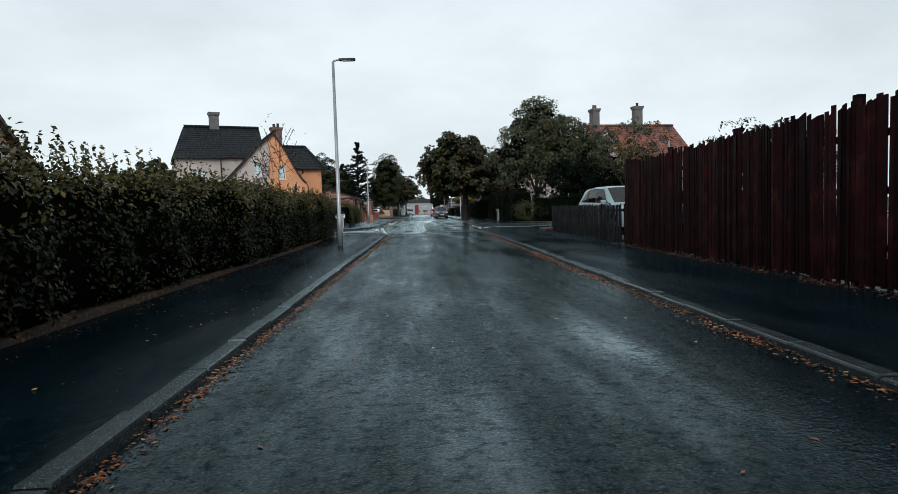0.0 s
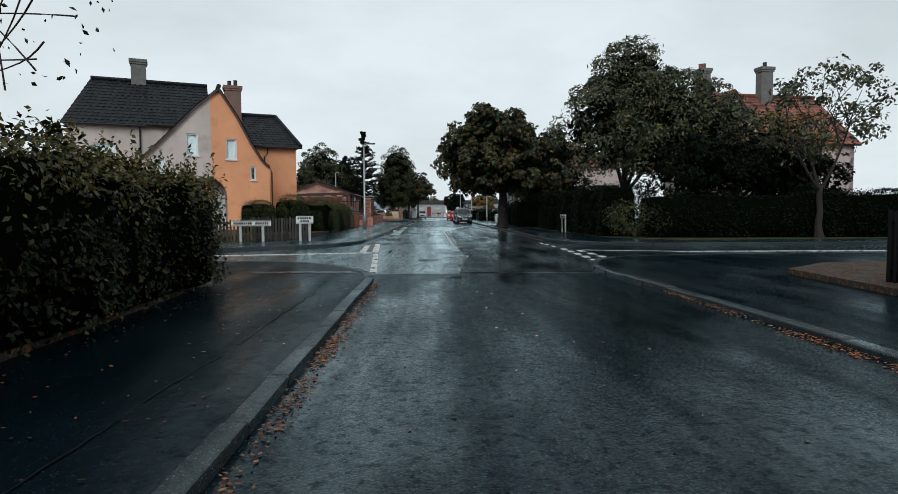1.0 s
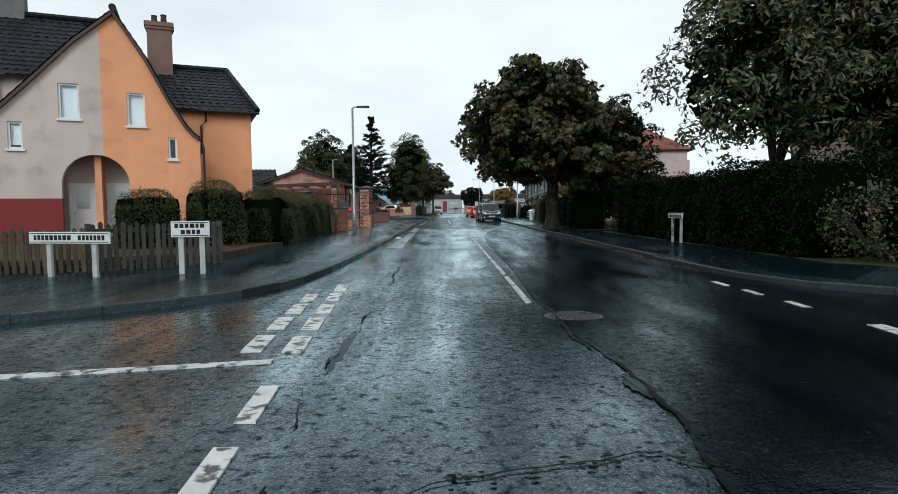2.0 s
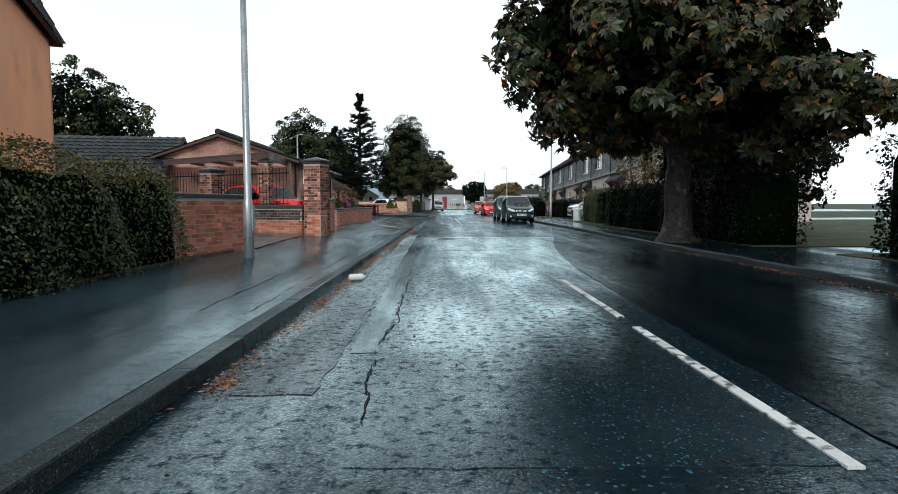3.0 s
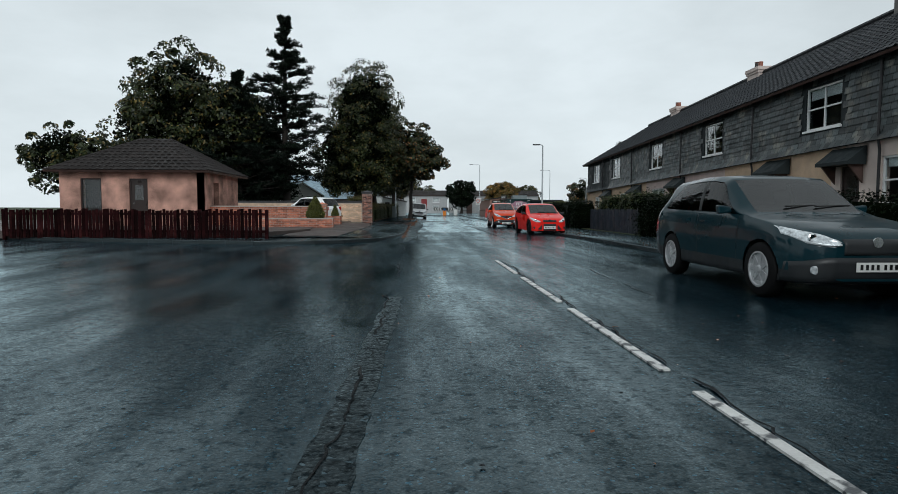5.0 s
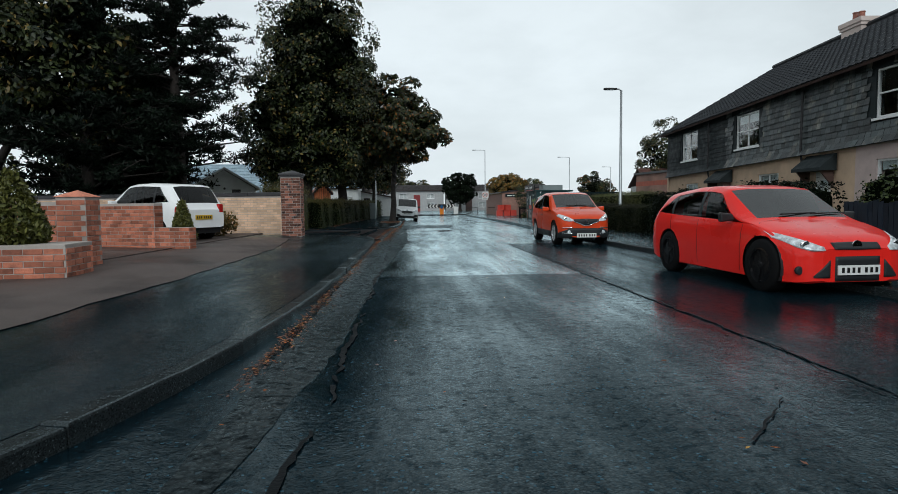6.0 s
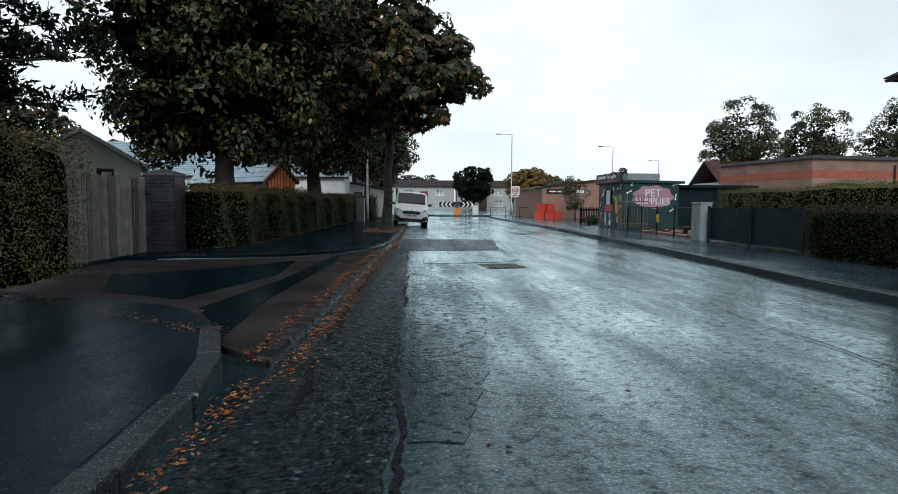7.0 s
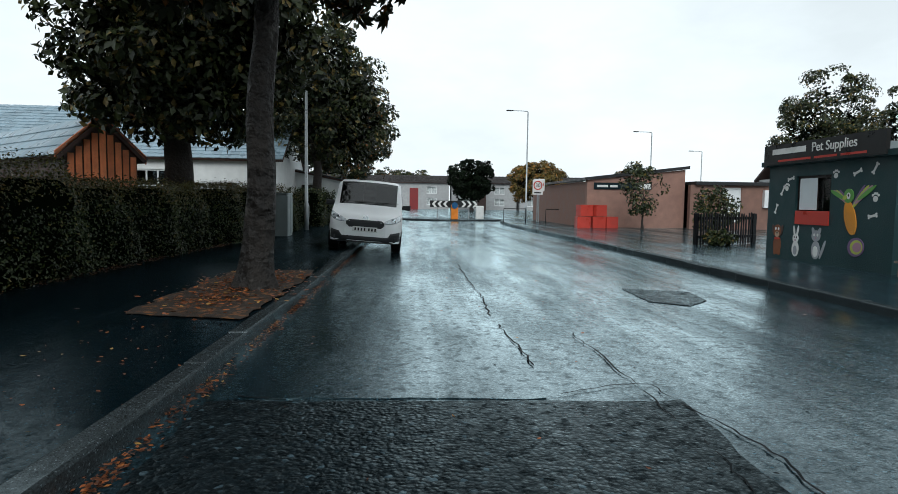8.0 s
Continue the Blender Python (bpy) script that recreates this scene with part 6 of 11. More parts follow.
slab_wall("wall", rect(-7.0, -3.35, 1.5, 5.9), [rect(-5.8, -4.7, 3.6, 4.9)], 0.28, RENDER_GREY, H, m=pose(0, 2.9, 0))
slab_wall("wall", rect(-7.0, -3.35, 0, 1.5), [], 0.28, RENDER_MAROON, H, m=pose(0, 2.897, 0))
window_unit(H, -5.8, 3.6, 1.1, 1.3, y=2.9, blind=0.4)
slab_wall("wall", [(0, 0), (6.4, 0), (6.4, 5.9), (0, 5.9)], [], 0.28, RENDER_GREY, H, m=pose(-6.72, 2.9, 0, 0, 0, 90))
pb = MB()
pb.box(-7.0, 5.0, 9.1, 9.3, 0, 5.0)
pb.obj("wall", RENDER_GREY, H)
for side, edge in ((-1, LG), (1, RG)):
    for (xa, za), (xb, zb) in zip(edge, edge[1:]):
        roof_slope("roof", (xb, -0.16, zb + 0.02), (xb, 4.4, zb + 0.02), (xa, -0.16, za + 0.02), (xa, 6.0, za + 0.02), TILE_DARK, H)
roof_slope("roof", (0.2, 2.6, 5.0), (5.25, 2.6, 5.0), (0.2, 6.1, 7.25), (4.3, 6.1, 7.25), TILE_DARK, H)
roof_slope("roof", (0.2, 9.6, 5.0), (5.25, 9.6, 5.0), (0.2, 6.1, 7.25), (4.3, 6.1, 7.25), TILE_DARK, H)
roof_slope("roof", (5.25, 2.6, 5.0), (5.25, 9.6, 5.0), (4.3, 6.09, 7.25), (4.3, 6.11, 7.25), TILE_DARK, H)
roof_slope("roof", (-7.2, 2.6, 5.9), (0.2, 2.6, 5.9), (-6.1, 6.1, 8.85), (0.2, 6.1, 8.85), TILE_DARK, H)
roof_slope("roof", (-7.2, 9.6, 5.9), (0.2, 9.6, 5.9), (-6.1, 6.1, 8.85), (0.2, 6.1, 8.85), TILE_DARK, H)
ridge_caps(H, (0.45, -0.16, 7.8), (0.45, 6, 7.8), TILE_DARK)
ridge_caps(H, (0.4, 6.1, 7.32), (4.3, 6.1, 7.32), TILE_DARK)
ridge_caps(H, (4.3, 6.1, 7.32), (5.25, 2.6, 5.08), TILE_DARK)
ridge_caps(H, (-6.1, 6.1, 8.95), (0.2, 6.1, 8.95), TILE_DARK)
roof_slope("roof", (-7.2, 2.6, 5.9), (-7.2, 9.6, 5.9), (-6.1, 6.09, 8.85), (-6.1, 6.11, 8.85), TILE_DARK, H)
STACK_BROWN = mat("brown_rendered_stack", (0.2, 0.12, 0.1), rough=0.85, vary=0.2, fine=60, bump=0.4)
POT_DARK = mat("sooty_chimney_pot", (0.05, 0.03, 0.026), rough=0.7)
chimney(H, 1.65, 5.6, 6.0, 8.95, 0.95, 0.6, STACK_BROWN, 2, POT_DARK)
chimney(H, -3.6, 6.2, 7.6, 10.2, 0.8, 0.7, STACK_GREY, 0)
pipe(H, [(2.98, -0.06, 3.6), (3.12, -0.04, 3.3), (3.12, -0.04, 0.1)])
pipe(H, [(3.3, 2.75, 4.95), (3.3, 2.82, 4.6), (3.12, 2.82, 4.4), (3.12, 2.82, 3.3)])
pipe(H, [(-3.5, 2.8, 5.8), (-3.5, 2.82, 0.2)])
pipe(H, [(3.0, 2.5, 4.95), (5.3, 2.5, 4.95)], 0.055, name="gutter")
pipe(H, [(-7.2, 2.5, 5.85), (-3.2, 2.5, 5.85)], 0.055, name="gutter")

# -- grey house with red roof, behind the trees --
R = thing("grey_house", "grey rendered house with a red tiled roof and tall chimneys", "house", 17.6, 52.5, 0.1, 8)
slab_wall("wall", rect(0, 8.2, 0, 5.0), [rect(1.4, 2.5, 3.0, 4.3), rect(5.2, 6.3, 3.0, 4.3), rect(1.4, 2.8, 0.9, 2.2)], 0.28, RENDER_PINK, R)
for x, z, w, h in ((1.4, 3.0, 1.1, 1.3), (5.2, 3.0, 1.1, 1.3), (1.4, 0.9, 1.4, 1.3)):
    window_unit(R, x, z, w, h, blind=0.3)
slab_wall("wall", [(0, 0), (7, 0), (7, 5.0), (3.5, 8.1), (0, 5.0)], [], 0.28, RENDER_PINK, R, m=pose(0.28, 0, 0, 0, 0, 90))
slab_wall("wall", [(0, 0), (7, 0), (7, 5.0), (3.5, 8.1), (0, 5.0)], [], 0.28, RENDER_PINK, R, m=pose(8.2, 0, 0, 0, 0, 90))
pb = MB()
pb.box(0, 8.2, 6.8, 7.0, 0, 5.0)
pb.obj("wall", RENDER_PINK, R)
roof_slope("roof", (-0.2, -0.35, 4.9), (8.4, -0.35, 4.9), (-0.2, 3.5, 8.2), (8.4, 3.5, 8.2), TILE_RED, R)
roof_slope("roof", (-0.2, 7.35, 4.9), (8.4, 7.35, 4.9), (-0.2, 3.5, 8.2), (8.4, 3.5, 8.2), TILE_RED, R)
ridge_caps(R, (-0.2, 3.5, 8.3), (8.4, 3.5, 8.3), TILE_RED)
chimney(R, 4.6, 3.2, 7.2, 10.0, 0.8, 0.55, STACK_GREY, 1, POT_DARK)
chimney(R, 0.5, 3.5, 7.2, 9.8, 0.6, 0.9, STACK_GREY, 2)
slab_wall("wall", [(-2.4, 0), (2.4, 0), (2.4, 4.2), (0, 7.4), (-2.4, 4.2)], [rect(-0.5, 0.5, 3.0, 4.2)], 0.28, RENDER_PINK, R, m=pose(-0.9, -1.6, 0))
window_unit((R, pose(-0.9, -1.6, 0)), -0.5, 3.0, 1.0, 1.2, blind=0.4)
roof_slope("roof", (-3.5, -1.75, 4.1), (-3.5, 3.4, 4.1), (-0.9, -1.75, 7.55), (-0.9, 3.4, 7.55), TILE_RED, R)
roof_slope("roof", (1.7, -1.75, 4.1), (1.7, 3.4, 4.1), (-0.9, -1.75, 7.55), (-0.9, 3.4, 7.55), TILE_RED, R)

# -- slate-hung terrace --
def fall(u):
    return -0.0165 * u
TE = thing("terrace_row", "long terrace with slate-hung upper storey and rendered ground floor", "terrace", 12.2, 92.0, 0.0, 87)
U0, U1 = -11.8, 40.8
upper, lower = [], []
for u in (-9.7, -5.2, 2.4, 7.8, 16.0, 23.6, 32.0, 37.8):
    upper.append((u - 0.95, 3.88 + fall(u), 1.9, 1.4))
low_spec = [(-10.2, "w", 1.3), (-7.6, "w", 1.3), (-5.0, "d", 0.9), (-3.0, "d", 0.9), (0.9, "w", 1.5), (4.4, "w", 1.3), (6.4, "d", 0.9), (10.4, "d", 0.9), (13.0, "w", 1.6), (17.0, "w", 1.8), (20.0, "d", 0.9), (23.4, "w", 2.2), (27.0, "d", 0.9), (30.4, "w", 1.5), (34.0, "d", 0.9), (37.6, "w", 1.5)]
for u, k, w in low_spec:
    lower.append((u - w / 2, (1.35 if k == "w" else 0.45) + fall(u), w, 1.35 if k == "w" else 2.1, k))
# the front is mirrored so that it faces the street: local x runs along the street, local y away from it is negative
TF = pose(0, 0, 0, 0, 0, 180)
def tx(u):
    return -u
band = [(-U0, 3.18 + fall(U0)), (-U0, 5.55 + fall(U0)), (-U1, 5.55 + fall(U1)), (-U1, 3.18 + fall(U1))]
slab_wall("wall", band[::-1], [rect(-(u + w), -u, z, z + h) for u, z, w, h in upper], 0.28, SLATE_BLACK, TE, "slate-hung upper wall", TF)
PARTS = [(-11.8, -1.0, RENDER_PINK), (-1.0, 7.3, RENDER_GREY), (7.3, 14.8, RENDER_CREAM), (14.8, 25.4, RENDER_PINK), (25.4, 40.8, RENDER_CREAM)]
for a, b, m_ in PARTS:
    holes = [rect(-(u + w), -u, z, z + h) for u, z, w, h, k in lower if a < u < b]
    slab_wall("wall", [(-b, 0.0), (-a, 0.0), (-a, 3.22 + fall(a)), (-b, 3.22 + fall(b))], holes, 0.26, m_, TE, "rendered ground floor wall", TF @ pose(0, 0.05, 0))
FACE = (TE, TF)
for i, (u, z, w, h) in enumerate(upper):
    window_unit(FACE, -(u + w), z, w, h, frame=DARK_FRAME if i in (0, 1) else WHITE_UPVC, split=(2, 2) if i not in (2,) else (2, 1), blind=0.25 if i % 3 == 0 else 0.0)
for u, z, w, h, k in lower:
    if k == "w":
        window_unit(FACE, -(u + w), z, w, h, y=0.05, frame=DARK_FRAME if u < -6 else WHITE_UPVC, split=(2 if w > 1.4 else 1, 2 if w < 1.4 else 1), blind=0.2)
    else:
        door_unit(FACE, -(u + w), z, w, h, DARK_FRAME if int(u) % 2 else WHITE_UPVC, y=0.05)
        c = MB()
        c.add([(-(u + w) - 0.35, -0.55, z + h + 0.1), (-u + 0.35, -0.55, z + h + 0.1), (-u + 0.35, 0, z + h + 0.55), (-(u + w) - 0.35, 0, z + h + 0.55),
               (-(u + w) - 0.35, -0.55, z + h + 0.0), (-u + 0.35, -0.55, z + h + 0.0), (-u + 0.35, 0, z + h + 0.0), (-(u + w) - 0.35, 0, z + h + 0.0)],
              [(0, 1, 2, 3), (7, 6, 5, 4), (0, 4, 5, 1), (1, 5, 6, 2), (2, 6, 7, 3), (3, 7, 4, 0)])
        c.obj("porch_canopy", SLATE_BLACK, FACE)
        for s in (-(u + w) - 0.22, -u + 0.16):
            pb = MB()
            pb.add([(s, 0, z + h), (s + 0.06, 0, z + h), (s + 0.06, -0.45, z + h), (s, -0.45, z + h), (s, 0, z + h - 0.55), (s + 0.06, 0, z + h - 0.55)], [(0, 1, 2, 3), (0, 4, 5, 1), (1, 5, 2), (0, 3, 4), (3, 2, 5, 4)])
            pb.obj("bracket", TIMBER_DARK, FACE)
# slates, each with its own edges
mb, mb_black = MB(), MB()
rows = 12
for r in range(rows):
    u = U0 + (0.13 if r % 2 else 0)
    while u < U1 - 0.3:
        w = RNG.uniform(0.22, 0.3)
        z0 = 3.16 + fall(u) + r * 0.197 + RNG.uniform(-0.006, 0.006)
        if not any(wu - 0.1 < u + w and u < wu + ww + 0.1 and z0 + 0.2 > wz - 0.08 and z0 < wz + wh + 0.04 for wu, wz, ww, wh in upper):
            k = RNG.uniform(-0.009, 0.006)
            flare = 0.16 * max(0, 1 - r / 2.0) ** 2
            f2 = 0.16 * max(0, 1 - (r + 1) / 2.7) ** 2
            (mb_black if u > 33.6 else mb).add([(-u - w + 0.008, -0.04 - flare + k, z0), (-u - 0.008, -0.04 - flare + k, z0), (-u - 0.008, -0.012 - f2, z0 + 0.21), (-u - w + 0.008, -0.012 - f2, z0 + 0.21),
                    (-u - w + 0.008, -0.02 - flare + k, z0), (-u - 0.008, -0.02 - flare + k, z0)], [(0, 1, 2, 3), (0, 4, 5, 1)])
        u += w
tagged(mb.obj("slate_cladding", SLATE, FACE), kind="stuff")
tagged(mb_black.obj("painted_cladding", SLATE_BLACK, FACE, "black painted slates"), kind="stuff")
for u in (-7.4, -2.0, 5.0, 12.2, 19.6, 28.0, 35.4):
    pipe(FACE, [(-u, -0.1, 5.4 + fall(u)), (-u, -0.12, 3.3 + fall(u)), (-u, -0.06, 2.9 + fall(u)), (-u, -0.06, 0.2)])
pipe(FACE, [(-U0, -0.3, 5.5 + fall(U0)), (-U1, -0.3, 5.5 + fall(U1))], 0.06, name="gutter")
# end walls, back, roof
DEP = 8.4
slab_wall("wall", [(0, 0), (DEP, 0), (DEP, 5.5 + fall(U0)), (0, 5.5 + fall(U0))], [], 0.28, RENDER_PINK, TE, m=pose(U0 + 0.28, -DEP, 0, 0, 0, 90))
slab_wall("wall", [(0, 0), (DEP, 0), (DEP, 5.5 + fall(U1)), (0, 5.5 + fall(U1))], [rect(5.4, 6.4, 0.8, 2.0)], 0.28, RENDER_CREAM, TE, m=pose(U1, -DEP, 0, 0, 0, 90))
pb = MB()
pb.box(U0, U1, -DEP - 0.2, -DEP, 0, 4.9)
pb.obj("wall", RENDER_PINK, TE)
RZ = 8.45
roof_slope("roof", (U0 - 0.3, 0.4, 5.5 + fall(U0)), (U1 + 0.3, 0.4, 5.5 + fall(U1)), (U0 + 3.9, -DEP / 2, RZ + fall(U0)), (U1 - 3.0, -DEP / 2, RZ + fall(U1)), TILE_DARK, TE, tile=0.3, course=0.33)
roof_slope("roof", (U0 - 0.3, -DEP - 0.4, 5.5 + fall(U0)), (U1 + 0.3, -DEP - 0.4, 5.5 + fall(U1)), (U0 + 3.9, -DEP / 2, RZ + fall(U0)), (U1 - 3.0, -DEP / 2, RZ + fall(U1)), TILE_DARK, TE, tile=0.6, course=0.5)
roof_slope("roof", (U0 - 0.3, -DEP - 0.4, 5.5 + fall(U0)), (U0 - 0.3, 0.4, 5.5 + fall(U0)), (U0 + 3.88, -DEP / 2 - 0.01, RZ + fall(U0)), (U0 + 3.88, -DEP / 2 + 0.01, RZ + fall(U0)), TILE_RED, TE)
roof_slope("roof", (U1 + 0.3, -DEP - 0.4, 5.5 + fall(U1)), (U1 + 0.3, 0.4, 5.5 + fall(U1)), (U1 - 2.98, -DEP / 2 - 0.01, RZ + fall(U1)), (U1 - 2.98, -DEP / 2 + 0.01, RZ + fall(U1)), TILE_RED, TE)
ridge_caps(TE, (U0 + 3.9, -DEP / 2, RZ + fall(U0) + 0.08), (U1 - 3.0, -DEP / 2, RZ + fall(U1) + 0.08), TILE_DARK)
ridge_caps(TE, (U0 + 3.9, -DEP / 2, RZ + fall(U0) + 0.08), (U0 - 0.3, 0.4, 5.58 + fall(U0)), TILE_RED)
chimney(TE, 9.4, -DEP / 2, 7.4, 10.0, 1.5, 0.7, STACK_GREY, 5, POT_DARK)
chimney(TE, -1.6, -DEP / 2, 7.6, 10.4, 1.5, 0.7, STACK_GREY, 5, POT_DARK)
chimney(TE, 20.4, -DEP / 2, 7.4, 8.5, 1.2, 0.6, RENDER_GREY, 2)
chimney(TE, 31.6, -DEP / 2, 7.2, 8.3, 1.2, 0.6, RENDER_GREY, 2)

# -- bungalow with carport --
B = thing("bungalow", "tan pebbledashed bungalow with a brown tiled gable roof", "bungalow", -5.95, 70.6, 0.08)
slab_wall("wall", [(-5.4, 0), (0, 0), (0, 2.76), (-2.7, 3.64), (-5.4, 2.76)], [], 0.25, RENDER_TAN, B, "pebbledashed gable")
slab_wall("wall", [(0, 0), (9.05, 0), (9.05, 2.7), (0, 2.78)], [rect(1.85, 2.85, 1.35, 2.4), rect(6.8, 8.6, 1.2, 2.35)], 0.25, RENDER_TAN, B, m=pose(0, 0.25, 0, 0, 0, 90))
wall_side = (B, pose(0, 0.25, 0, 0, 0, 90))
window_unit(wall_side, 1.85, 1.35, 1.0, 1.05, frame=DARK_FRAME, split=(1, 2), blind=0.8)
window_unit(wall_side, 6.8, 1.2, 1.8, 1.15, frame=DARK_FRAME, split=(3, 1))
tr = MB()
tr.box(6.62, 6.8, -0.03, 0.1, 1.1, 2.5).box(8.6, 8.78, -0.03, 0.1, 1.1, 2.5).box(6.8, 8.6, -0.03, 0.1, 2.35, 2.5)
tr.obj("window_surround", STONE_BEIGE, wall_side)
pb = MB()
pb.box(-5.4, 0, 9.05, 9.3, 0, 2.6).box(-5.4, -5.2, 0.25, 9.05, 0, 2.6)
pb.obj("wall", RENDER_TAN, B)
slab_wall("wall", [(-5.4, 2.6), (0, 2.6), (-2.7, 3.75)], [], 0.2, RENDER_TAN, B, m=pose(0, 9.1, 0))
roof_slope("roof", (0.4, -0.25, 2.7), (0.4, 9.5, 2.62), (-2.7, -0.25, 3.73), (-2.7, 9.5, 3.7), TILE_BROWN, B)
roof_slope("roof", (-5.8, -0.25, 2.7), (-5.8, 9.5, 2.62), (-2.7, -0.25, 3.73), (-2.7, 9.5, 3.7), TILE_BROWN, B)
ridge_caps(B, (-2.7, -0.25, 3.81), (-2.7, 9.5, 3.78), TILE_BROWN)
pipe(B, [(-2.2, 1.6, 3.5), (-2.2, 1.6, 4.3)], 0.07, name="flue")
pipe(B, [(0.44, -0.2, 2.67), (0.44, 9.5, 2.59)], 0.05, name="gutter")
pipe(B, [(0.06, 0.5, 2.65), (0.06, 0.5, 0.1)])
al = MB()
al.prism([(0.26, 0.9), (0.34, 1.0), (0.34, 1.2), (0.26, 1.3)], 2.1, 2.42)
al.obj("alarm_box", WHITE_UPVC, B)
# carport
cp = thing("carport", "open slatted carport with a brown timber fascia on a brick pier", "carport", -5.9, 66.9, 0.25)
CPA, CPB, CPC = (0.15, -0.35), (-4.7, 3.2), (-0.2, 3.62)
def carport_x(y):
    """Left and right end of the slatted roof at a depth."""
    return max(-4.8, CPA[0] + (CPB[0] - CPA[0]) * (y - CPA[1]) / (CPB[1] - CPA[1])), CPA[0] + (CPC[0] - CPA[0]) * (y - CPA[1]) / (CPC[1] - CPA[1])
for i in range(21):
    y = -0.2 + i * 0.18
    x0, x1 = carport_x(y)
    pb = MB()
    pb.box(x0 + 0.04, x1 - 0.04, y, y + 0.11, 2.42, 2.45)
    pb.obj("roof_slat", STONE_BEIGE if i % 3 else FENCE_GREY, cp)
for (ax, ay), (bx, by) in ((CPB, CPA), (CPA, CPC)):
    L_, a_ = math.hypot(bx - ax, by - ay), math.degrees(math.atan2(by - ay, bx - ax))
    pb = MB()
    pb.box(-0.03, L_ + 0.03, -0.03, 0.03, 2.34, 2.52).box(-0.05, L_ + 0.05, -0.045, 0.05, 2.5, 2.545)
    pb.obj("fascia", TIMBER_DARK, cp, m=pose(ax, ay, 0, 0, 0, a_))
for x in (-3.4, -2.3, -1.2):
    y0 = CPA[1] + (x - CPA[0]) / (CPB[0] - CPA[0]) * (CPB[1] - CPA[1])
    pb = MB()
    pb.box(x, x + 0.07, y0 + 0.08, 3.6, 2.32, 2.42)
    pb.obj("rafter", TIMBER_DARK, cp)
pb = MB()
pb.box(-4.68, -4.54, 3.12, 3.26, -0.2, 2.36)
pb.obj("post", TIMBER_DARK, cp, bevel=0.01)
# garage house behind
G2 = thing("garage", "tan garage with a grey tiled roof", "garage", -15.7, 68.7, -0.3, 10)
slab_wall("wall", rect(0, 5.2, 0, 2.5), [], 0.25, RENDER_TAN, G2)
slab_wall("wall", [(0, 0), (6, 0), (6, 2.5), (3, 4.1), (0, 2.5)], [], 0.25, RENDER_TAN, G2, m=pose(5.2, 0, 0, 0, 0, 90))
pb = MB()
pb.box(0, 0.25, 0.25, 6, 0, 2.5).box(0.25, 5, 5.8, 6, 0, 2.5)
pb.obj("wall", RENDER_TAN, G2)
roof_slope("roof", (-0.3, -0.4, 2.45), (5.5, -0.4, 2.45), (-0.3, 3, 4.2), (5.5, 3, 4.2), TILE_DARK, G2)
roof_slope("roof", (-0.3, 6.4, 2.45), (5.5, 6.4, 2.45), (-0.3, 3, 4.2), (5.5, 3, 4.2), TILE_DARK, G2)

tree("large leafy tree behind the garage", -28.5, 95.0, 12.4, 0.35, 3.0, [(0, 0, 8.2, 3.4, 3.4, 4.0), (3.0, 0, 6.8, 2.8, 2.8, 3.4), (-3.0, 0, 7.4, 3.0, 3.0, 3.6)], LEAF_LIME, 13000, 0.2, seed=131, clumps=170, spread=0.5)

# -- bungalow with hipped roof beyond the side street --
HB = thing("hipped_bungalow", "cream bungalow with a dark hipped tile roof", "bungalow", -16.3, 108.5, 0.1)
slab_wall("wall", rect(0, 6.2, 0, 2.7), [rect(0.9, 1.8, 0.4, 2.3), rect(3.0, 3.8, 0.2, 2.3)], 0.25, RENDER_TAN, HB)
window_unit(HB, 0.9, 0.4, 0.9, 1.9, frame=DARK_FRAME)
door_unit(HB, 3.0, 0.2, 0.8, 2.1, DARK_FRAME)
slab_wall("wall", [(0, 0), (5.5, 0), (5.5, 2.7), (0, 2.7)], [rect(1.5, 2.3, 0.9, 2.2)], 0.25, RENDER_TAN, HB, m=pose(6.2, 0, 0, 0, 0, 90))
pb = MB()
pb.box(0, 0.25, 0.25, 5.5, 0, 2.7).box(0.25, 6, 5.3, 5.5, 0, 2.7)
pb.obj("wall", RENDER_TAN, HB)
A_, B_, C_, D_ = (-0.45, -0.45, 2.65), (6.65, -0.45, 2.65), (6.65, 5.95, 2.65), (-0.45, 5.95, 2.65)
E_, F_ = (2.4, 2.75, 4.35), (3.8, 2.75, 4.35)
roof_slope("roof", A_, B_, E_, F_, TILE_BROWN, HB)
roof_slope("roof", D_, C_, E_, F_, TILE_BROWN, HB)
roof_slope("roof", B_, C_, F_, (3.8, 2.76, 4.35), TILE_BROWN, HB)
roof_slope("roof", A_, D_, E_, (2.4, 2.76, 4.35), TILE_BROWN, HB)

# -- white hall with slate roof, timber porch --
WH = thing("white_hall", "long white rendered hall with a blue-grey slate roof", "hall", -25, 155.0, 0.1, 2)
slab_wall("wall", rect(0, 20.5, 0, 2.7), [rect(11.6, 12.9, 0.9, 2.2), rect(15.0, 16.3, 0.9, 2.2)], 0.3, RENDER_WHITE, WH)
for x in (11.6, 15.0):
    window_unit(WH, x, 0.9, 1.3, 1.3, split=(3, 2))
pb = MB()
pb.box(0, 0.3, 0.3, 8, 0, 2.7).box(20.2, 20.5, 0.3, 8, 0, 2.7).box(0.3, 20.2, 7.7, 8, 0, 2.7)
pb.obj("wall", RENDER_WHITE, WH)
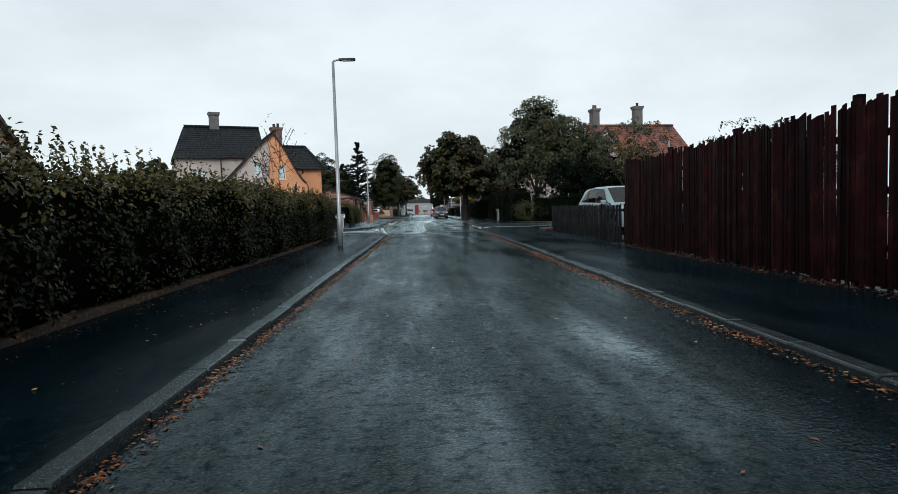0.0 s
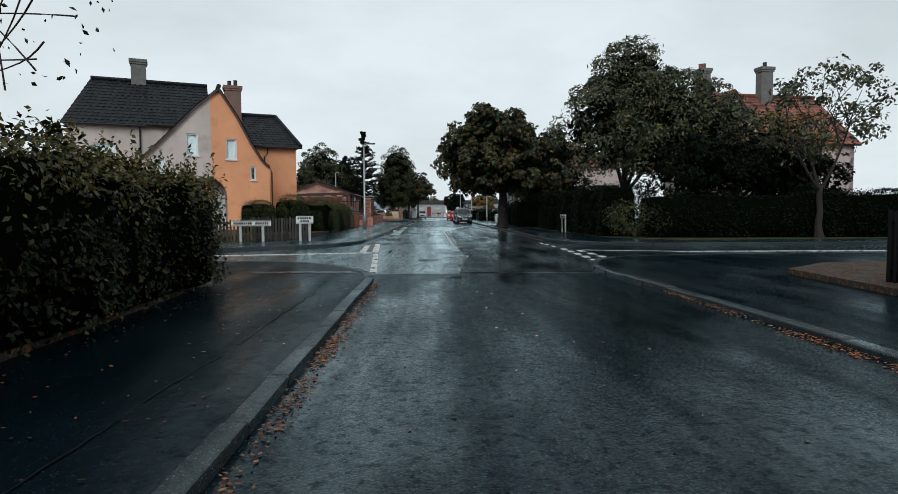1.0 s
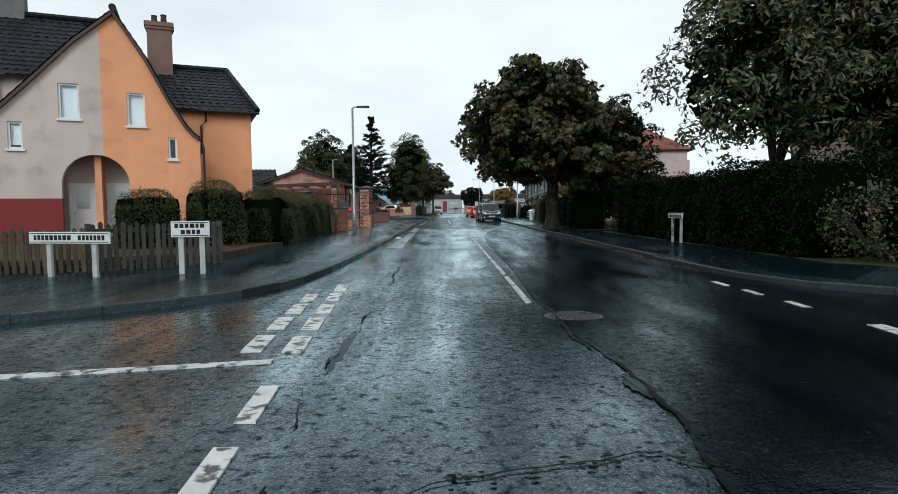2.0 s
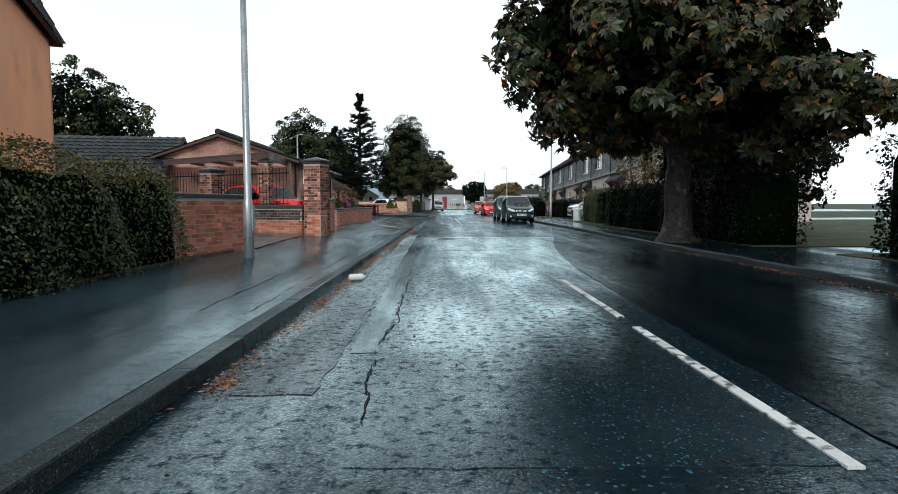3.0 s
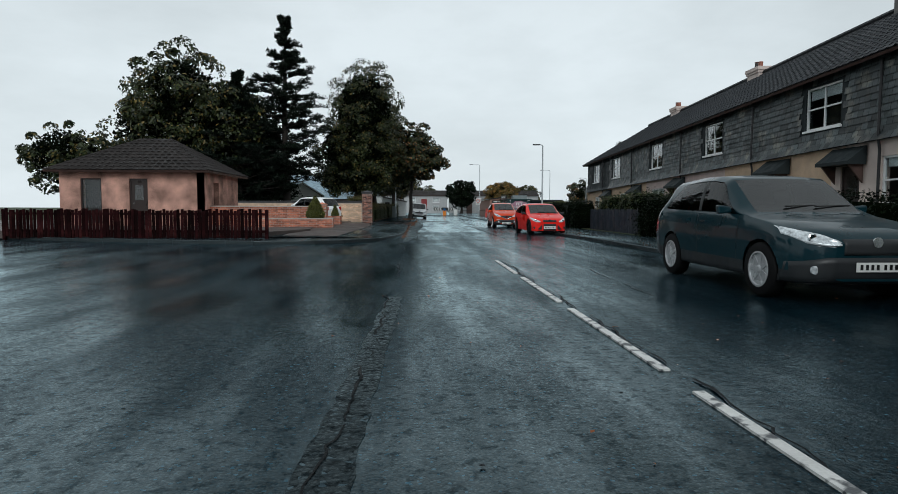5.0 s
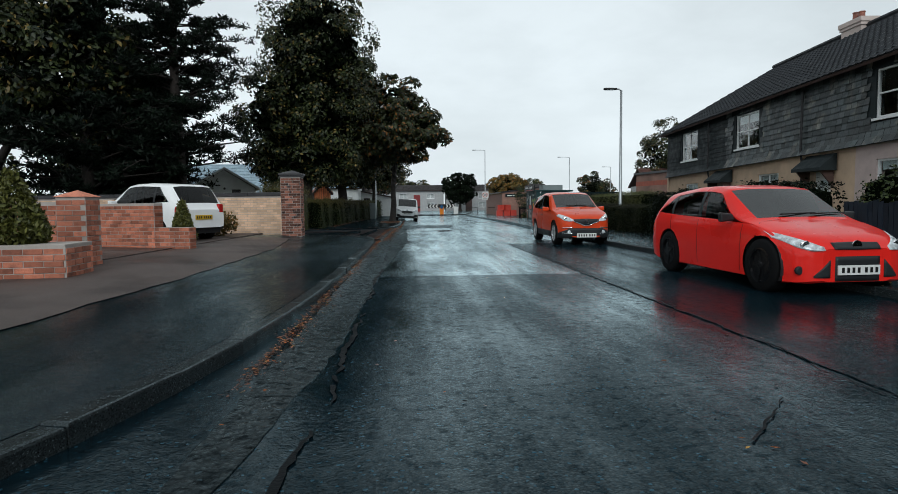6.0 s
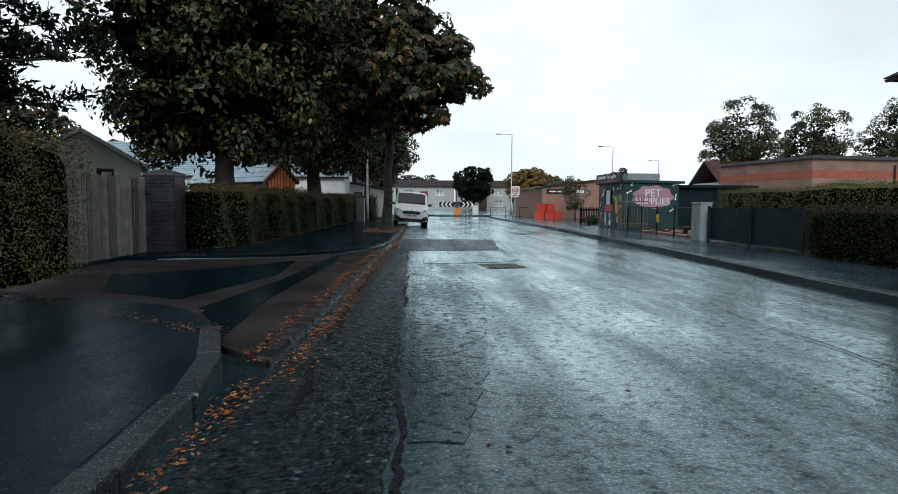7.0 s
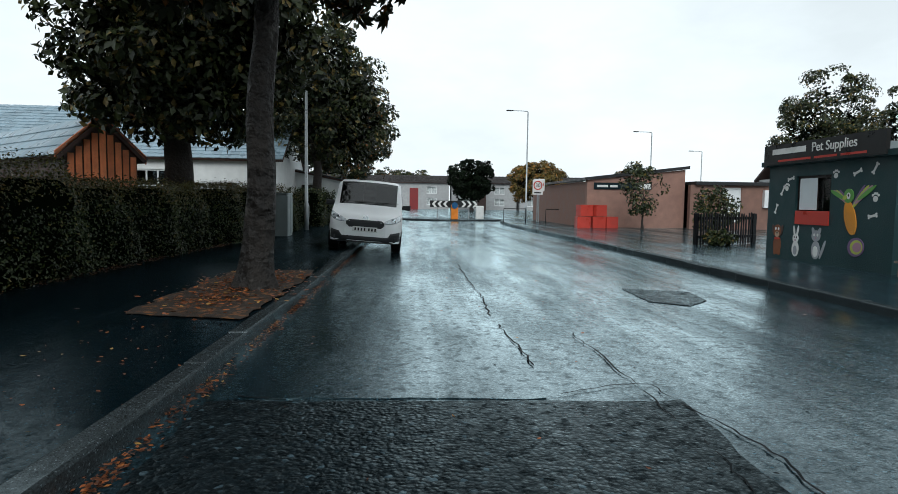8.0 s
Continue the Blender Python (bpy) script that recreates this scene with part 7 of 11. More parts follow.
slab_wall("wall", [(0, 2.7), (8, 2.7), (4, 5.0)], [], 0.3, RENDER_WHITE, WH, m=pose(20.5, 0, 0, 0, 0, 90))
roof_slope("roof", (-0.3, -0.3, 2.65), (20.8, -0.3, 2.65), (-0.3, 4, 5.1), (20.8, 4, 5.1), ROOF_SLATE_BLUE, WH, tile=0.35, course=0.3, roll=0.014)
roof_slope("roof", (-0.3, 8.3, 2.65), (20.8, 8.3, 2.65), (-0.3, 4, 5.1), (20.8, 4, 5.1), ROOF_SLATE_BLUE, WH, tile=0.6, course=0.5, roll=0.014)
PO = thing("timber_porch", "orange timber-clad porch gable with a slate roof", "porch", -6.85, 144.6, 0.1, 48)
slab_wall("wall", [(0, 0), (1.6, 0), (1.6, 2.0), (0.8, 2.75), (0, 2.0)], [], 0.12, TIMBER_DARK, PO)
for i in range(9):
    x = 0.06 + i * 0.172
    top = 2.0 + 0.75 * (1 - abs(x + 0.06 - 0.8) / 0.8)
    pb = MB()
    pb.box(x, x + 0.13, -0.03, -0.004, 0.1, top - 0.08)
    pb.obj("board", WOOD_ORANGE, PO)
for s in (-1, 1):
    pb = MB()
    pb.add([(0.8, -0.06, 2.98), (0.8, -0.06, 2.78), (0.8 + s * 1.0, -0.06, 1.86), (0.8 + s * 1.0, -0.06, 2.06), (0.8, 0.0, 2.98), (0.8, 0.0, 2.78), (0.8 + s * 1.0, 0.0, 1.86), (0.8 + s * 1.0, 0.0, 2.06)],
           [(0, 1, 2, 3), (7, 6, 5, 4), (0, 4, 5, 1), (1, 5, 6, 2), (2, 6, 7, 3), (3, 7, 4, 0)])
    pb.obj("bargeboard", WOOD_ORANGE, PO)
roof_slope("roof", (-0.2, -0.1, 1.95), (-0.2, 7, 1.95), (0.8, -0.1, 2.92), (0.8, 7, 2.92), ROOF_SLATE_BLUE, PO, roll=0.014)
roof_slope("roof", (1.8, -0.1, 1.95), (1.8, 7, 1.95), (0.8, -0.1, 2.92), (0.8, 7, 2.92), ROOF_SLATE_BLUE, PO, roll=0.014)
pb = MB()
pb.box(0, 0.1, 0.12, 7, 0, 2.0).box(1.5, 1.6, 0.12, 7, 0, 2.0)
pb.obj("wall", TIMBER_DARK, PO)
WG = thing("white_house", "white gabled house behind trees", "house", -27, 165, 0.1, 6)
slab_wall("wall", [(0, 0), (7, 0), (7, 3.6), (3.5, 5.8), (0, 3.6)], [rect(3.0, 4.0, 2.2, 3.4)], 0.3, RENDER_WHITE, WG)
window_unit(WG, 3.0, 2.2, 1.0, 1.2, frame=DARK_FRAME)
pb = MB()
pb.box(0, 0.3, 0.3, 9, 0, 3.6).box(6.7, 7, 0.3, 9, 0, 3.6).box(0.3, 6.7, 8.7, 9, 0, 3.6)
pb.obj("wall", RENDER_WHITE, WG)
roof_slope("roof", (-0.3, -0.2, 3.5), (-0.3, 9.2, 3.5), (3.5, -0.2, 5.9), (3.5, 9.2, 5.9), ROOF_SLATE_BLUE, WG, tile=0.5, course=0.4, roll=0.014)
roof_slope("roof", (7.3, -0.2, 3.5), (7.3, 9.2, 3.5), (3.5, -0.2, 5.9), (3.5, 9.2, 5.9), ROOF_SLATE_BLUE, WG, tile=0.5, course=0.4, roll=0.014)
AN = thing("white_annex", "low white annex beside the hall", "annex", -4.9, 161, 0.1, 4)
slab_wall("wall", [(0, 0), (3.2, 0), (3.2, 1.9), (0, 2.5)], [rect(0.5, 1.1, 0.9, 1.8)], 0.25, RENDER_WHITE, AN)
window_unit(AN, 0.5, 0.9, 0.6, 0.9, frame=DARK_FRAME)
pb = MB()
pb.box(0, 0.2, 0.25, 5, 0, 2.3).box(3.0, 3.2, 0.25, 5, 0, 1.9).box(0.2, 3.0, 4.8, 5, 0, 1.9)
pb.obj("wall", RENDER_WHITE, AN)
roof_slope("roof", (3.4, -0.2, 1.92), (3.4, 5.2, 1.92), (-0.2, -0.2, 2.6), (-0.2, 5.2, 2.6), ROOF_SLATE_BLUE, AN, roll=0.014)

# -- shops and far buildings --
BS = thing("brown_shop", "low brown brick shop with a flat roof", "shop", 9.0, 158.0, 0.1, 0)
slab_wall("wall", [(0, 0), (4.6, 0), (4.6, 2.7), (0, 2.15)], [], 0.25, BRICK_BROWN, BS)
slab_wall("wall", rect(4.6, 9.0, 0, 2.0), [rect(6.1, 7.0, 0.3, 1.9)], 0.25, BRICK_BROWN, BS, m=pose(0, -0.6, 0))
door_unit(BS, 6.1, 0.3, 0.9, 1.6, WHITE_UPVC, y=-0.6, glazed=False)
pb = MB()
pb.box(0, 0.25, 0.25, 12, 0, 2.1).box(8.75, 9.0, -0.35, 12, 0, 2.0).box(0.25, 8.75, 11.8, 12, 0, 2.0)
pb.obj("wall", BRICK_BROWN, BS)
pb = MB()
pb.add([(-0.15, -0.15, 2.15), (4.75, -0.15, 2.73), (4.75, 12, 2.73), (-0.15, 12, 2.15), (-0.15, -0.15, 2.27), (4.75, -0.15, 2.87), (4.75, 12, 2.87), (-0.15, 12, 2.27)],
       [(3, 2, 1, 0), (4, 5, 6, 7), (0, 1, 5, 4), (1, 2, 6, 5), (2, 3, 7, 6), (3, 0, 4, 7)])
pb.box(4.76, 9.2, -0.8, 12, 2.0, 2.15)
pb.obj("roof", GUTTER, BS)
pb = MB()
pb.box(8.0, 8.5, -0.78, -0.6, 1.0, 1.8)
pb.obj("vent_box", WHITE_UPVC, BS)
sg = MB()
sg.box(0.3, 3.0, -0.06, -0.01, 1.75, 2.05)
sb = sg.obj("shop_sign", FENCE_GREEN, BS, "dark green shop sign")
for x0, x1 in ((0.45, 0.95), (1.05, 1.4)):
    q = MB()
    q.box(x0, x1, -0.066, -0.061, 1.84, 1.94)
    q.obj("sign_bar", SIGN_WHITE, sb)
q = MB()
q.box(2.35, 2.95, -0.066, -0.061, 1.78, 2.02)
q.obj("sign_panel", SIGN_WHITE, sb)

PS = thing("pet_shop", "dark green painted shop hut with mural walls", "shop", 8.4, 139.4, 0.1, 0)
PET_GREEN = mat("dark_green_masonry_paint", (0.015, 0.042, 0.045), rough=0.55, vary=0.2, fine=40, bump=0.4)
slab_wall("wall", rect(0, 2.2, 0, 1.88), [], 0.2, PET_GREEN, PS, "wall with a lettered mural")
STREET = pose(0, 3.4, 0, 0, 0, -90)
slab_wall("wall", rect(0, 3.2, 0, 1.88), [rect(0.9, 1.9, 0.85, 1.65)], 0.2, PET_GREEN, PS, "street wall with a serving hatch", STREET)
hatch = window_unit((PS, STREET), 0.9, 0.85, 1.0, 0.8, frame=DARK_FRAME, split=(2, 1), sill=False)
pb = MB()
pb.box(0.95, 1.9, -0.025, 0.1, 0.72, 0.98)
pb.obj("counter_panel", CRATE_RED, (PS, STREET))
pb = MB()
pb.box(1.0, 1.5, 0.02, 0.03, 1.0, 1.6)
pb.obj("poster", BLIND, (PS, STREET))
pb = MB()
pb.box(2.0, 2.2, 0.2, 3.4, 0, 1.88).box(0.2, 2.0, 3.2, 3.4, 0, 1.88)
pb.obj("wall", PET_GREEN, PS)
pb = MB()
pb.add([(-0.1, -0.1, 1.88), (2.4, -0.1, 1.84), (2.4, 3.55, 1.84), (-0.1, 3.55, 1.88), (-0.1, -0.1, 1.98), (2.4, -0.1, 1.94), (2.4, 3.55, 1.94), (-0.1, 3.55, 1.98)],
       [(3, 2, 1, 0), (4, 5, 6, 7), (0, 1, 5, 4), (1, 2, 6, 5), (2, 3, 7, 6), (3, 0, 4, 7)])
pb.obj("roof", PET_GREEN, PS)
pb = MB()
pb.box(2.2, 5.4, 0.4, 4.4, 0, 1.7).box(2.1, 5.6, 0.2, 4.6, 1.7, 1.8)
pb.obj("shed", FENCE_GREEN, PS, "dark shed beside the shop")
pb = MB()
pb.box(0.9, 2.3, 2.2, 3.3, 2.0, 2.35)
pb.obj("roof_unit", CABINET_GREY, PS)
# fascia board over the street wall, name left as plain shapes
MURAL_PINK = mat("mural_pink", (0.36, 0.2, 0.26), rough=0.6, vary=0.15)
MURAL_ORANGE = mat("mural_orange", (0.6, 0.25, 0.03), rough=0.6, vary=0.15)
MURAL_GREY = mat("mural_grey", (0.3, 0.31, 0.33), rough=0.6, vary=0.15)
MURAL_BROWN = mat("mural_brown", (0.2, 0.07, 0.03), rough=0.6, vary=0.15)
MURAL_VIOLET = mat("mural_violet", (0.16, 0.1, 0.2), rough=0.6, vary=0.15)
MURAL_YELLOW = mat("mural_yellow_green", (0.4, 0.45, 0.08), rough=0.6, vary=0.15)
fb = MB()
fb.box(0.0, 3.3, -0.14, -0.07, 1.9, 2.3)
fas = fb.obj("fascia_sign", BLACK, (PS, STREET), "black fascia sign with white lettering")


def lettering(text, size, material, parent, m, name="lettering", depth=0.006, align="CENTER"):
    cu = bpy.data.curves.new(name, "FONT")
    cu.body, cu.size, cu.extrude, cu.align_x, cu.align_y = text, size, depth, align, "CENTER"
    tmp = bpy.data.objects.new(name, cu)
    scene.collection.objects.link(tmp)
    dg = bpy.context.evaluated_depsgraph_get()
    me = bpy.data.meshes.new_from_object(tmp.evaluated_get(dg))
    bpy.data.objects.remove(tmp)
    me.materials.clear()
    me.materials.append(material)
    return part(name, me, parent, m)


def flat_shape(name, outline, material, parent, m=None, y=-0.006):
    mb = MB()
    n = len(outline)
    mb.add([(x, y, z) for x, z in outline] + [(x, -0.001, z) for x, z in outline], [tuple(range(n))] + [(i, n + i, n + (i + 1) % n, (i + 1) % n) for i in range(n)])
    return mb.obj(name, material, parent, m=m)


def oval(x, z, a, b, turn=0.0, n=18, bump=0.0, lobes=5):
    out = []
    for k in range(n):
        t = k * math.tau / n
        r = 1 + bump * math.cos(lobes * t)
        u, v = a * r * math.cos(t), b * r * math.sin(t)
        out.append((x + u * math.cos(turn) - v * math.sin(turn), z + u * math.sin(turn) + v * math.cos(turn)))
    return out


def bone(x, z, a, turn):
    """A painted bone: a shaft with two knobs at each end."""
    half = [(-0.62, -0.2), (0.62, -0.2), (0.8, -0.42), (1.02, -0.36), (1.06, -0.14), (0.94, 0.0), (1.06, 0.14), (1.02, 0.36), (0.8, 0.42), (0.62, 0.2)]
    full = half + [(-u, v) for u, v in half[9:1:-1]][0:8]
    c, s_ = math.cos(turn), math.sin(turn)
    return [(x + a * (u * c - v * s_), z + a * (u * s_ + v * c)) for u, v in full[1:] + [(-0.62, -0.2)]]


for x0, x1 in ((0.55, 1.6),):
    q = MB()
    q.box(x0 - 0.25, x1 - 0.25, -0.04, -0.034, 2.1, 2.21)
    q.obj("sign_bar", SIGN_WHITE, fas, m=pose(0, -0.108, 0))
lettering("Pet Supplies", 0.24, SIGN_WHITE, fas, pose(2.1, -0.144, 2.155, 90, 0, 0))
for x0, x1 in ((0.5, 1.5), (1.6, 2.2), (2.3, 2.9)):
    q = MB()
    q.box(x0, x1, -0.04, -0.034, 1.95, 1.99)
    q.obj("sign_bar", CRATE_RED, fas, m=pose(0, -0.108, 0))
flat_shape("mural_patch", oval(1.15, 1.3, 0.82, 0.46, bump=0.06, lobes=9, n=54), MURAL_PINK, PS)
lettering("PET", 0.42, SIGN_WHITE, PS, pose(1.15, -0.012, 1.45, 90, 0, 0))
lettering("SUPPLIES", 0.36, SIGN_WHITE, PS, pose(1.15, -0.012, 1.12, 90, 0, 0))
for x, z, t in ((0.18, 1.5, 0.5), (0.3, 1.85, 1.2), (2.05, 1.8, 0.3), (2.08, 1.3, 1.5), (1.95, 0.8, 0.6)):
    flat_shape("mural_bone", bone(x, z, 0.11, t), SIGN_WHITE, PS)
MURAL_GREEN = mat("mural_leaf_green", (0.12, 0.3, 0.07), rough=0.6, vary=0.15)


def mural(shapes, x0, z0, k=1.0):
    """Painted ovals laid over one another on the street wall: (x, z, a, b, turn, paint)."""
    for i, (x, z, a, b, t, m_) in enumerate(shapes):
        flat_shape("mural_shape", oval(x0 + x * k, z0 + z * k, a * k, b * k, t), m_, PS, STREET, y=-0.005 - 0.0012 * i)


# a brown dog, a white rabbit, a grey cat and a bright parrot
mural([(0, 0.2, 0.14, 0.2, 0, MURAL_BROWN), (-0.07, 0.06, 0.05, 0.08, 0, MURAL_BROWN), (0.08, 0.06, 0.05, 0.08, 0, MURAL_BROWN), (-0.14, 0.52, 0.05, 0.12, 0.3, TIMBER_DARK), (0.14, 0.52, 0.05, 0.12, -0.3, TIMBER_DARK), (0, 0.5, 0.13, 0.14, 0, MURAL_BROWN),
       (0, 0.43, 0.075, 0.06, 0, STONE_BEIGE), (0, 0.46, 0.025, 0.018, 0, BLACK), (-0.05, 0.55, 0.025, 0.03, 0, SIGN_WHITE), (0.05, 0.55, 0.025, 0.03, 0, SIGN_WHITE), (0, 0.34, 0.1, 0.022, 0, CRATE_RED)], 0.38, 0.08, 0.95)
mural([(0, 0.17, 0.12, 0.17, 0, SIGN_WHITE), (-0.06, 0.56, 0.03, 0.12, 0.2, SIGN_WHITE), (0.06, 0.56, 0.03, 0.12, -0.2, SIGN_WHITE), (0, 0.4, 0.1, 0.1, 0, SIGN_WHITE), (-0.04, 0.42, 0.018, 0.024, 0, BLACK), (0.04, 0.42, 0.018, 0.024, 0, BLACK), (0, 0.36, 0.03, 0.015, 0, MURAL_PINK), (0, 0.14, 0.06, 0.1, 0, MURAL_GREY)], 0.98, 0.08, 0.9)
mural([(0, 0.18, 0.13, 0.18, 0, MURAL_GREY), (0.2, 0.2, 0.035, 0.2, -0.4, MURAL_GREY), (-0.09, 0.55, 0.04, 0.08, 0.4, MURAL_GREY), (0.09, 0.55, 0.04, 0.08, -0.4, MURAL_GREY), (0, 0.46, 0.13, 0.11, 0, MURAL_GREY), (-0.05, 0.48, 0.024, 0.028, 0, SIGN_WHITE), (0.05, 0.48, 0.024, 0.028, 0, SIGN_WHITE), (0, 0.15, 0.07, 0.11, 0, SIGN_WHITE), (0, 0.42, 0.02, 0.014, 0, MURAL_PINK)], 1.58, 0.08, 0.95)
WING = [MURAL_VIOLET, MURAL_YELLOW, MURAL_PINK, MURAL_GREEN]
mural([(-0.12 - 0.075 * i, 0.42 + 0.035 * i, 0.04, 0.27 - 0.02 * i, 0.75 + 0.14 * i, WING[i]) for i in range(4)] + [(0.16 + 0.075 * i, 0.44 + 0.035 * i, 0.04, 0.3 - 0.02 * i, -0.6 - 0.14 * i, WING[i]) for i in range(4)]
      + [(0.2 + 0.02 * i, -0.42, 0.2 - 0.045 * i, 0.17 - 0.04 * i, 0.1, WING[i]) for i in range(3)] + [(0.02, 0.1, 0.14, 0.32, 0.3, MURAL_ORANGE), (-0.04, 0.5, 0.12, 0.13, 0, MURAL_GREEN), (-0.04, 0.5, 0.05, 0.06, 0, SIGN_WHITE), (-0.13, 0.47, 0.06, 0.04, 0.4, MURAL_YELLOW), (-0.04, 0.51, 0.02, 0.025, 0, BLACK)], 2.42, 0.78, 0.95)
for x, z in ((2.02, 1.62), (0.62, 1.42), (2.98, 1.2)):
    for dx, dz, r in ((0, 0, 0.05), (-0.06, 0.06, 0.022), (-0.02, 0.085, 0.022), (0.025, 0.085, 0.022), (0.065, 0.06, 0.022)):
        flat_shape("mural_paw", oval(x + dx, z + dz, r, r), SIGN_WHITE, PS, STREET)
for x, z, t in ((0.5, 1.5, 1.0), (0.75, 1.75, 0.2), (0.3, 1.1, 1.2), (2.6, 1.8, 0.4), (3.1, 1.85, 1.0), (3.45, 1.0, 0.2)):
    flat_shape("mural_bone", bone(min(x, 3.0) * 0.98, z * 0.92, 0.1, t), SIGN_WHITE, PS, STREET)

BB = thing("flat_roofed_building", "brown rendered flat-roofed building with a red brick band", "building", 24.5, 152, 0.1, 8)
pb = MB()
pb.box(0, 12, 0, 9, 0, 3.9)
pb.obj("wall", RENDER_BROWN, BB)
pb = MB()
pb.box(-0.02, 12.02, -0.02, 9.02, 2.75, 3.2)
pb.obj("brick_band", BAND_RED, BB)
pb = MB()
pb.box(-0.2, 12.2, -0.2, 9.2, 3.9, 4.1)
pb.obj("roof", COPING, BB)
pipe(BB, [(6.0, -0.08, 3.6), (6.0, -0.08, 0.1)], 0.07)
RH = thing("far_red_roof_house", "distant house with a red tiled roof", "house", 29, 172, 0.1)
pb = MB()
pb.box(0, 9, 0, 6, 0, 3.2)
pb.obj("wall", RENDER_PALE, RH)
roof_slope("roof", (-0.3, -0.3, 3.1), (9.3, -0.3, 3.1), (-0.3, 3, 5.4), (9.3, 3, 5.4), TILE_RUST, RH, tile=0.5, course=0.45)
roof_slope("roof", (-0.3, 6.3, 3.1), (9.3, 6.3, 3.1), (-0.3, 3, 5.4), (9.3, 3, 5.4), TILE_RUST, RH, tile=0.8, course=0.8)
# -- pale row at the end of the street --
for i, (x, y) in enumerate([(-14, 232), (-3, 231), (8, 230), (19, 229)]):
    E2 = thing("pale_terrace_house", "pale rendered house closing the end of the street", "house", x, y, 0.0, -2, group="houses at the end of the street")
    holes = [rect(1.2, 2.8, 2.6, 3.7), rect(7.0, 8.6, 2.6, 3.7), rect(1.2, 2.8, 0.7, 1.8), rect(7.0, 8.6, 0.7, 1.8)]
    slab_wall("wall", rect(0, 10.6, 0, 4.4), holes, 0.3, RENDER_PALE, E2)
    for a, b in ((1.2, 2.6), (7.0, 2.6), (1.2, 0.7), (7.0, 0.7)):
        window_unit(E2, a, b, 1.6, 1.1, split=(2, 1), frame=WHITE_UPVC)
    pb = MB()
    pb.box(4.2, 5.6, -0.05, 0.0, 0.0, 3.4)
    pb.obj("door_panel", RENDER_MAROON if i % 2 else TIMBER_DARK, E2)
    pb = MB()
    pb.box(0, 10.6, 0.3, 8, 0, 4.3)
    pb.obj("wall", RENDER_PALE, E2)
    roof_slope("roof", (-0.1, -0.4, 4.3), (10.7, -0.4, 4.3), (-0.1, 4, 5.6), (10.7, 4, 5.6), TILE_BROWN, E2, tile=0.6, course=0.5)
# -- house behind the tall hedge --
FH = thing("far_corner_house", "dark-roofed house behind the tall hedge", "house", -21, 17, 0.1, 10)
pb = MB()
pb.box(0, 8, 0, 7, 0, 3.0)
pb.obj("wall", RENDER_GREY, FH)
roof_slope("roof", (-0.3, -0.3, 2.9), (8.3, -0.3, 2.9), (-0.3, 3.5, 5.2), (8.3, 3.5, 5.2), TILE_DARK, FH, tile=0.5, course=0.4)
roof_slope("roof", (-0.3, 7.3, 2.9), (8.3, 7.3, 2.9), (-0.3, 3.5, 5.2), (8.3, 3.5, 5.2), TILE_DARK, FH, tile=0.5, course=0.4)
slab_wall("wall", [(0, 3.0), (7, 3.0), (3.5, 5.0)], [], 0.2, RENDER_GREY, FH, m=pose(8.0, 0, 0, 0, 0, 90))

# -- small white gabled building behind the gate --
CT = thing("white_cottage", "small white rendered building with a blue-grey slate gable roof", "building", -12.1, 134.9, 0.1, 24)
slab_wall("wall", [(0, 0), (3.4, 0), (3.4, 2.2), (1.7, 3.2), (0, 2.2)], [rect(2.1, 2.6, 1.45, 2.05)], 0.25, RENDER_WHITE, CT, "white rendered gable")
window_unit(CT, 2.1, 1.45, 0.5, 0.6, frame=DARK_FRAME)
for x0 in (0.0, 3.15):
    pb = MB()
    pb.box(x0, x0 + 0.25, 0.25, 3.4, 0, 2.2)
    pb.obj("wall", RENDER_WHITE, CT)
pb = MB()
pb.box(0.25, 3.15, 3.15, 3.4, 0, 2.2)
pb.obj("wall", RENDER_WHITE, CT)
roof_slope("roof", (-0.25, -0.2, 2.1), (-0.25, 3.6, 2.1), (1.7, -0.2, 3.28), (1.7, 3.6, 3.28), ROOF_SLATE_BLUE, CT)
roof_slope("roof", (3.65, -0.2, 2.1), (3.65, 3.6, 2.1), (1.7, -0.2, 3.28), (1.7, 3.6, 3.28), ROOF_SLATE_BLUE, CT)
for xa, xb in ((-0.25, 1.7), (3.65, 1.7)):
    q = MB()
    q.add([(xa, -0.24, 2.0), (xb, -0.24, 3.18), (xb, -0.24, 3.32), (xa, -0.24, 2.14), (xa, -0.2, 2.0), (xb, -0.2, 3.18), (xb, -0.2, 3.32), (xa, -0.2, 2.14)], [(0, 1, 2, 3), (7, 6, 5, 4), (0, 4, 5, 1), (3, 2, 6, 7), (0, 3, 7, 4), (1, 5, 6, 2)])
    q.obj("barge_board", WHITE_UPVC, CT)
q = MB()
q.lathe([(0.05, 0.0), (0.07, -0.08), (0.04, -0.12)], 10, "y", (1.7, -0.01, 2.1))
q.obj("wall_lamp", LAMP_DARK, CT)

# ---- brick walls, fences, street furniture ----
def brick_mesh(material, l=0.215, h=0.065, d=0.1):
    mb = MB()
    mb.box(-l / 2, l / 2, 0, d, 0, h)
    me = mb.mesh("brick", material)
    bm = bmesh.new()
    bm.from_mesh(me)
    bmesh.ops.bevel(bm, geom=[e for e in bm.edges if sum(v.co.y for v in e.verts) < 0.01], offset=0.003, segments=1, affect="EDGES")
    bm.to_mesh(me)
    bm.free()
    return me


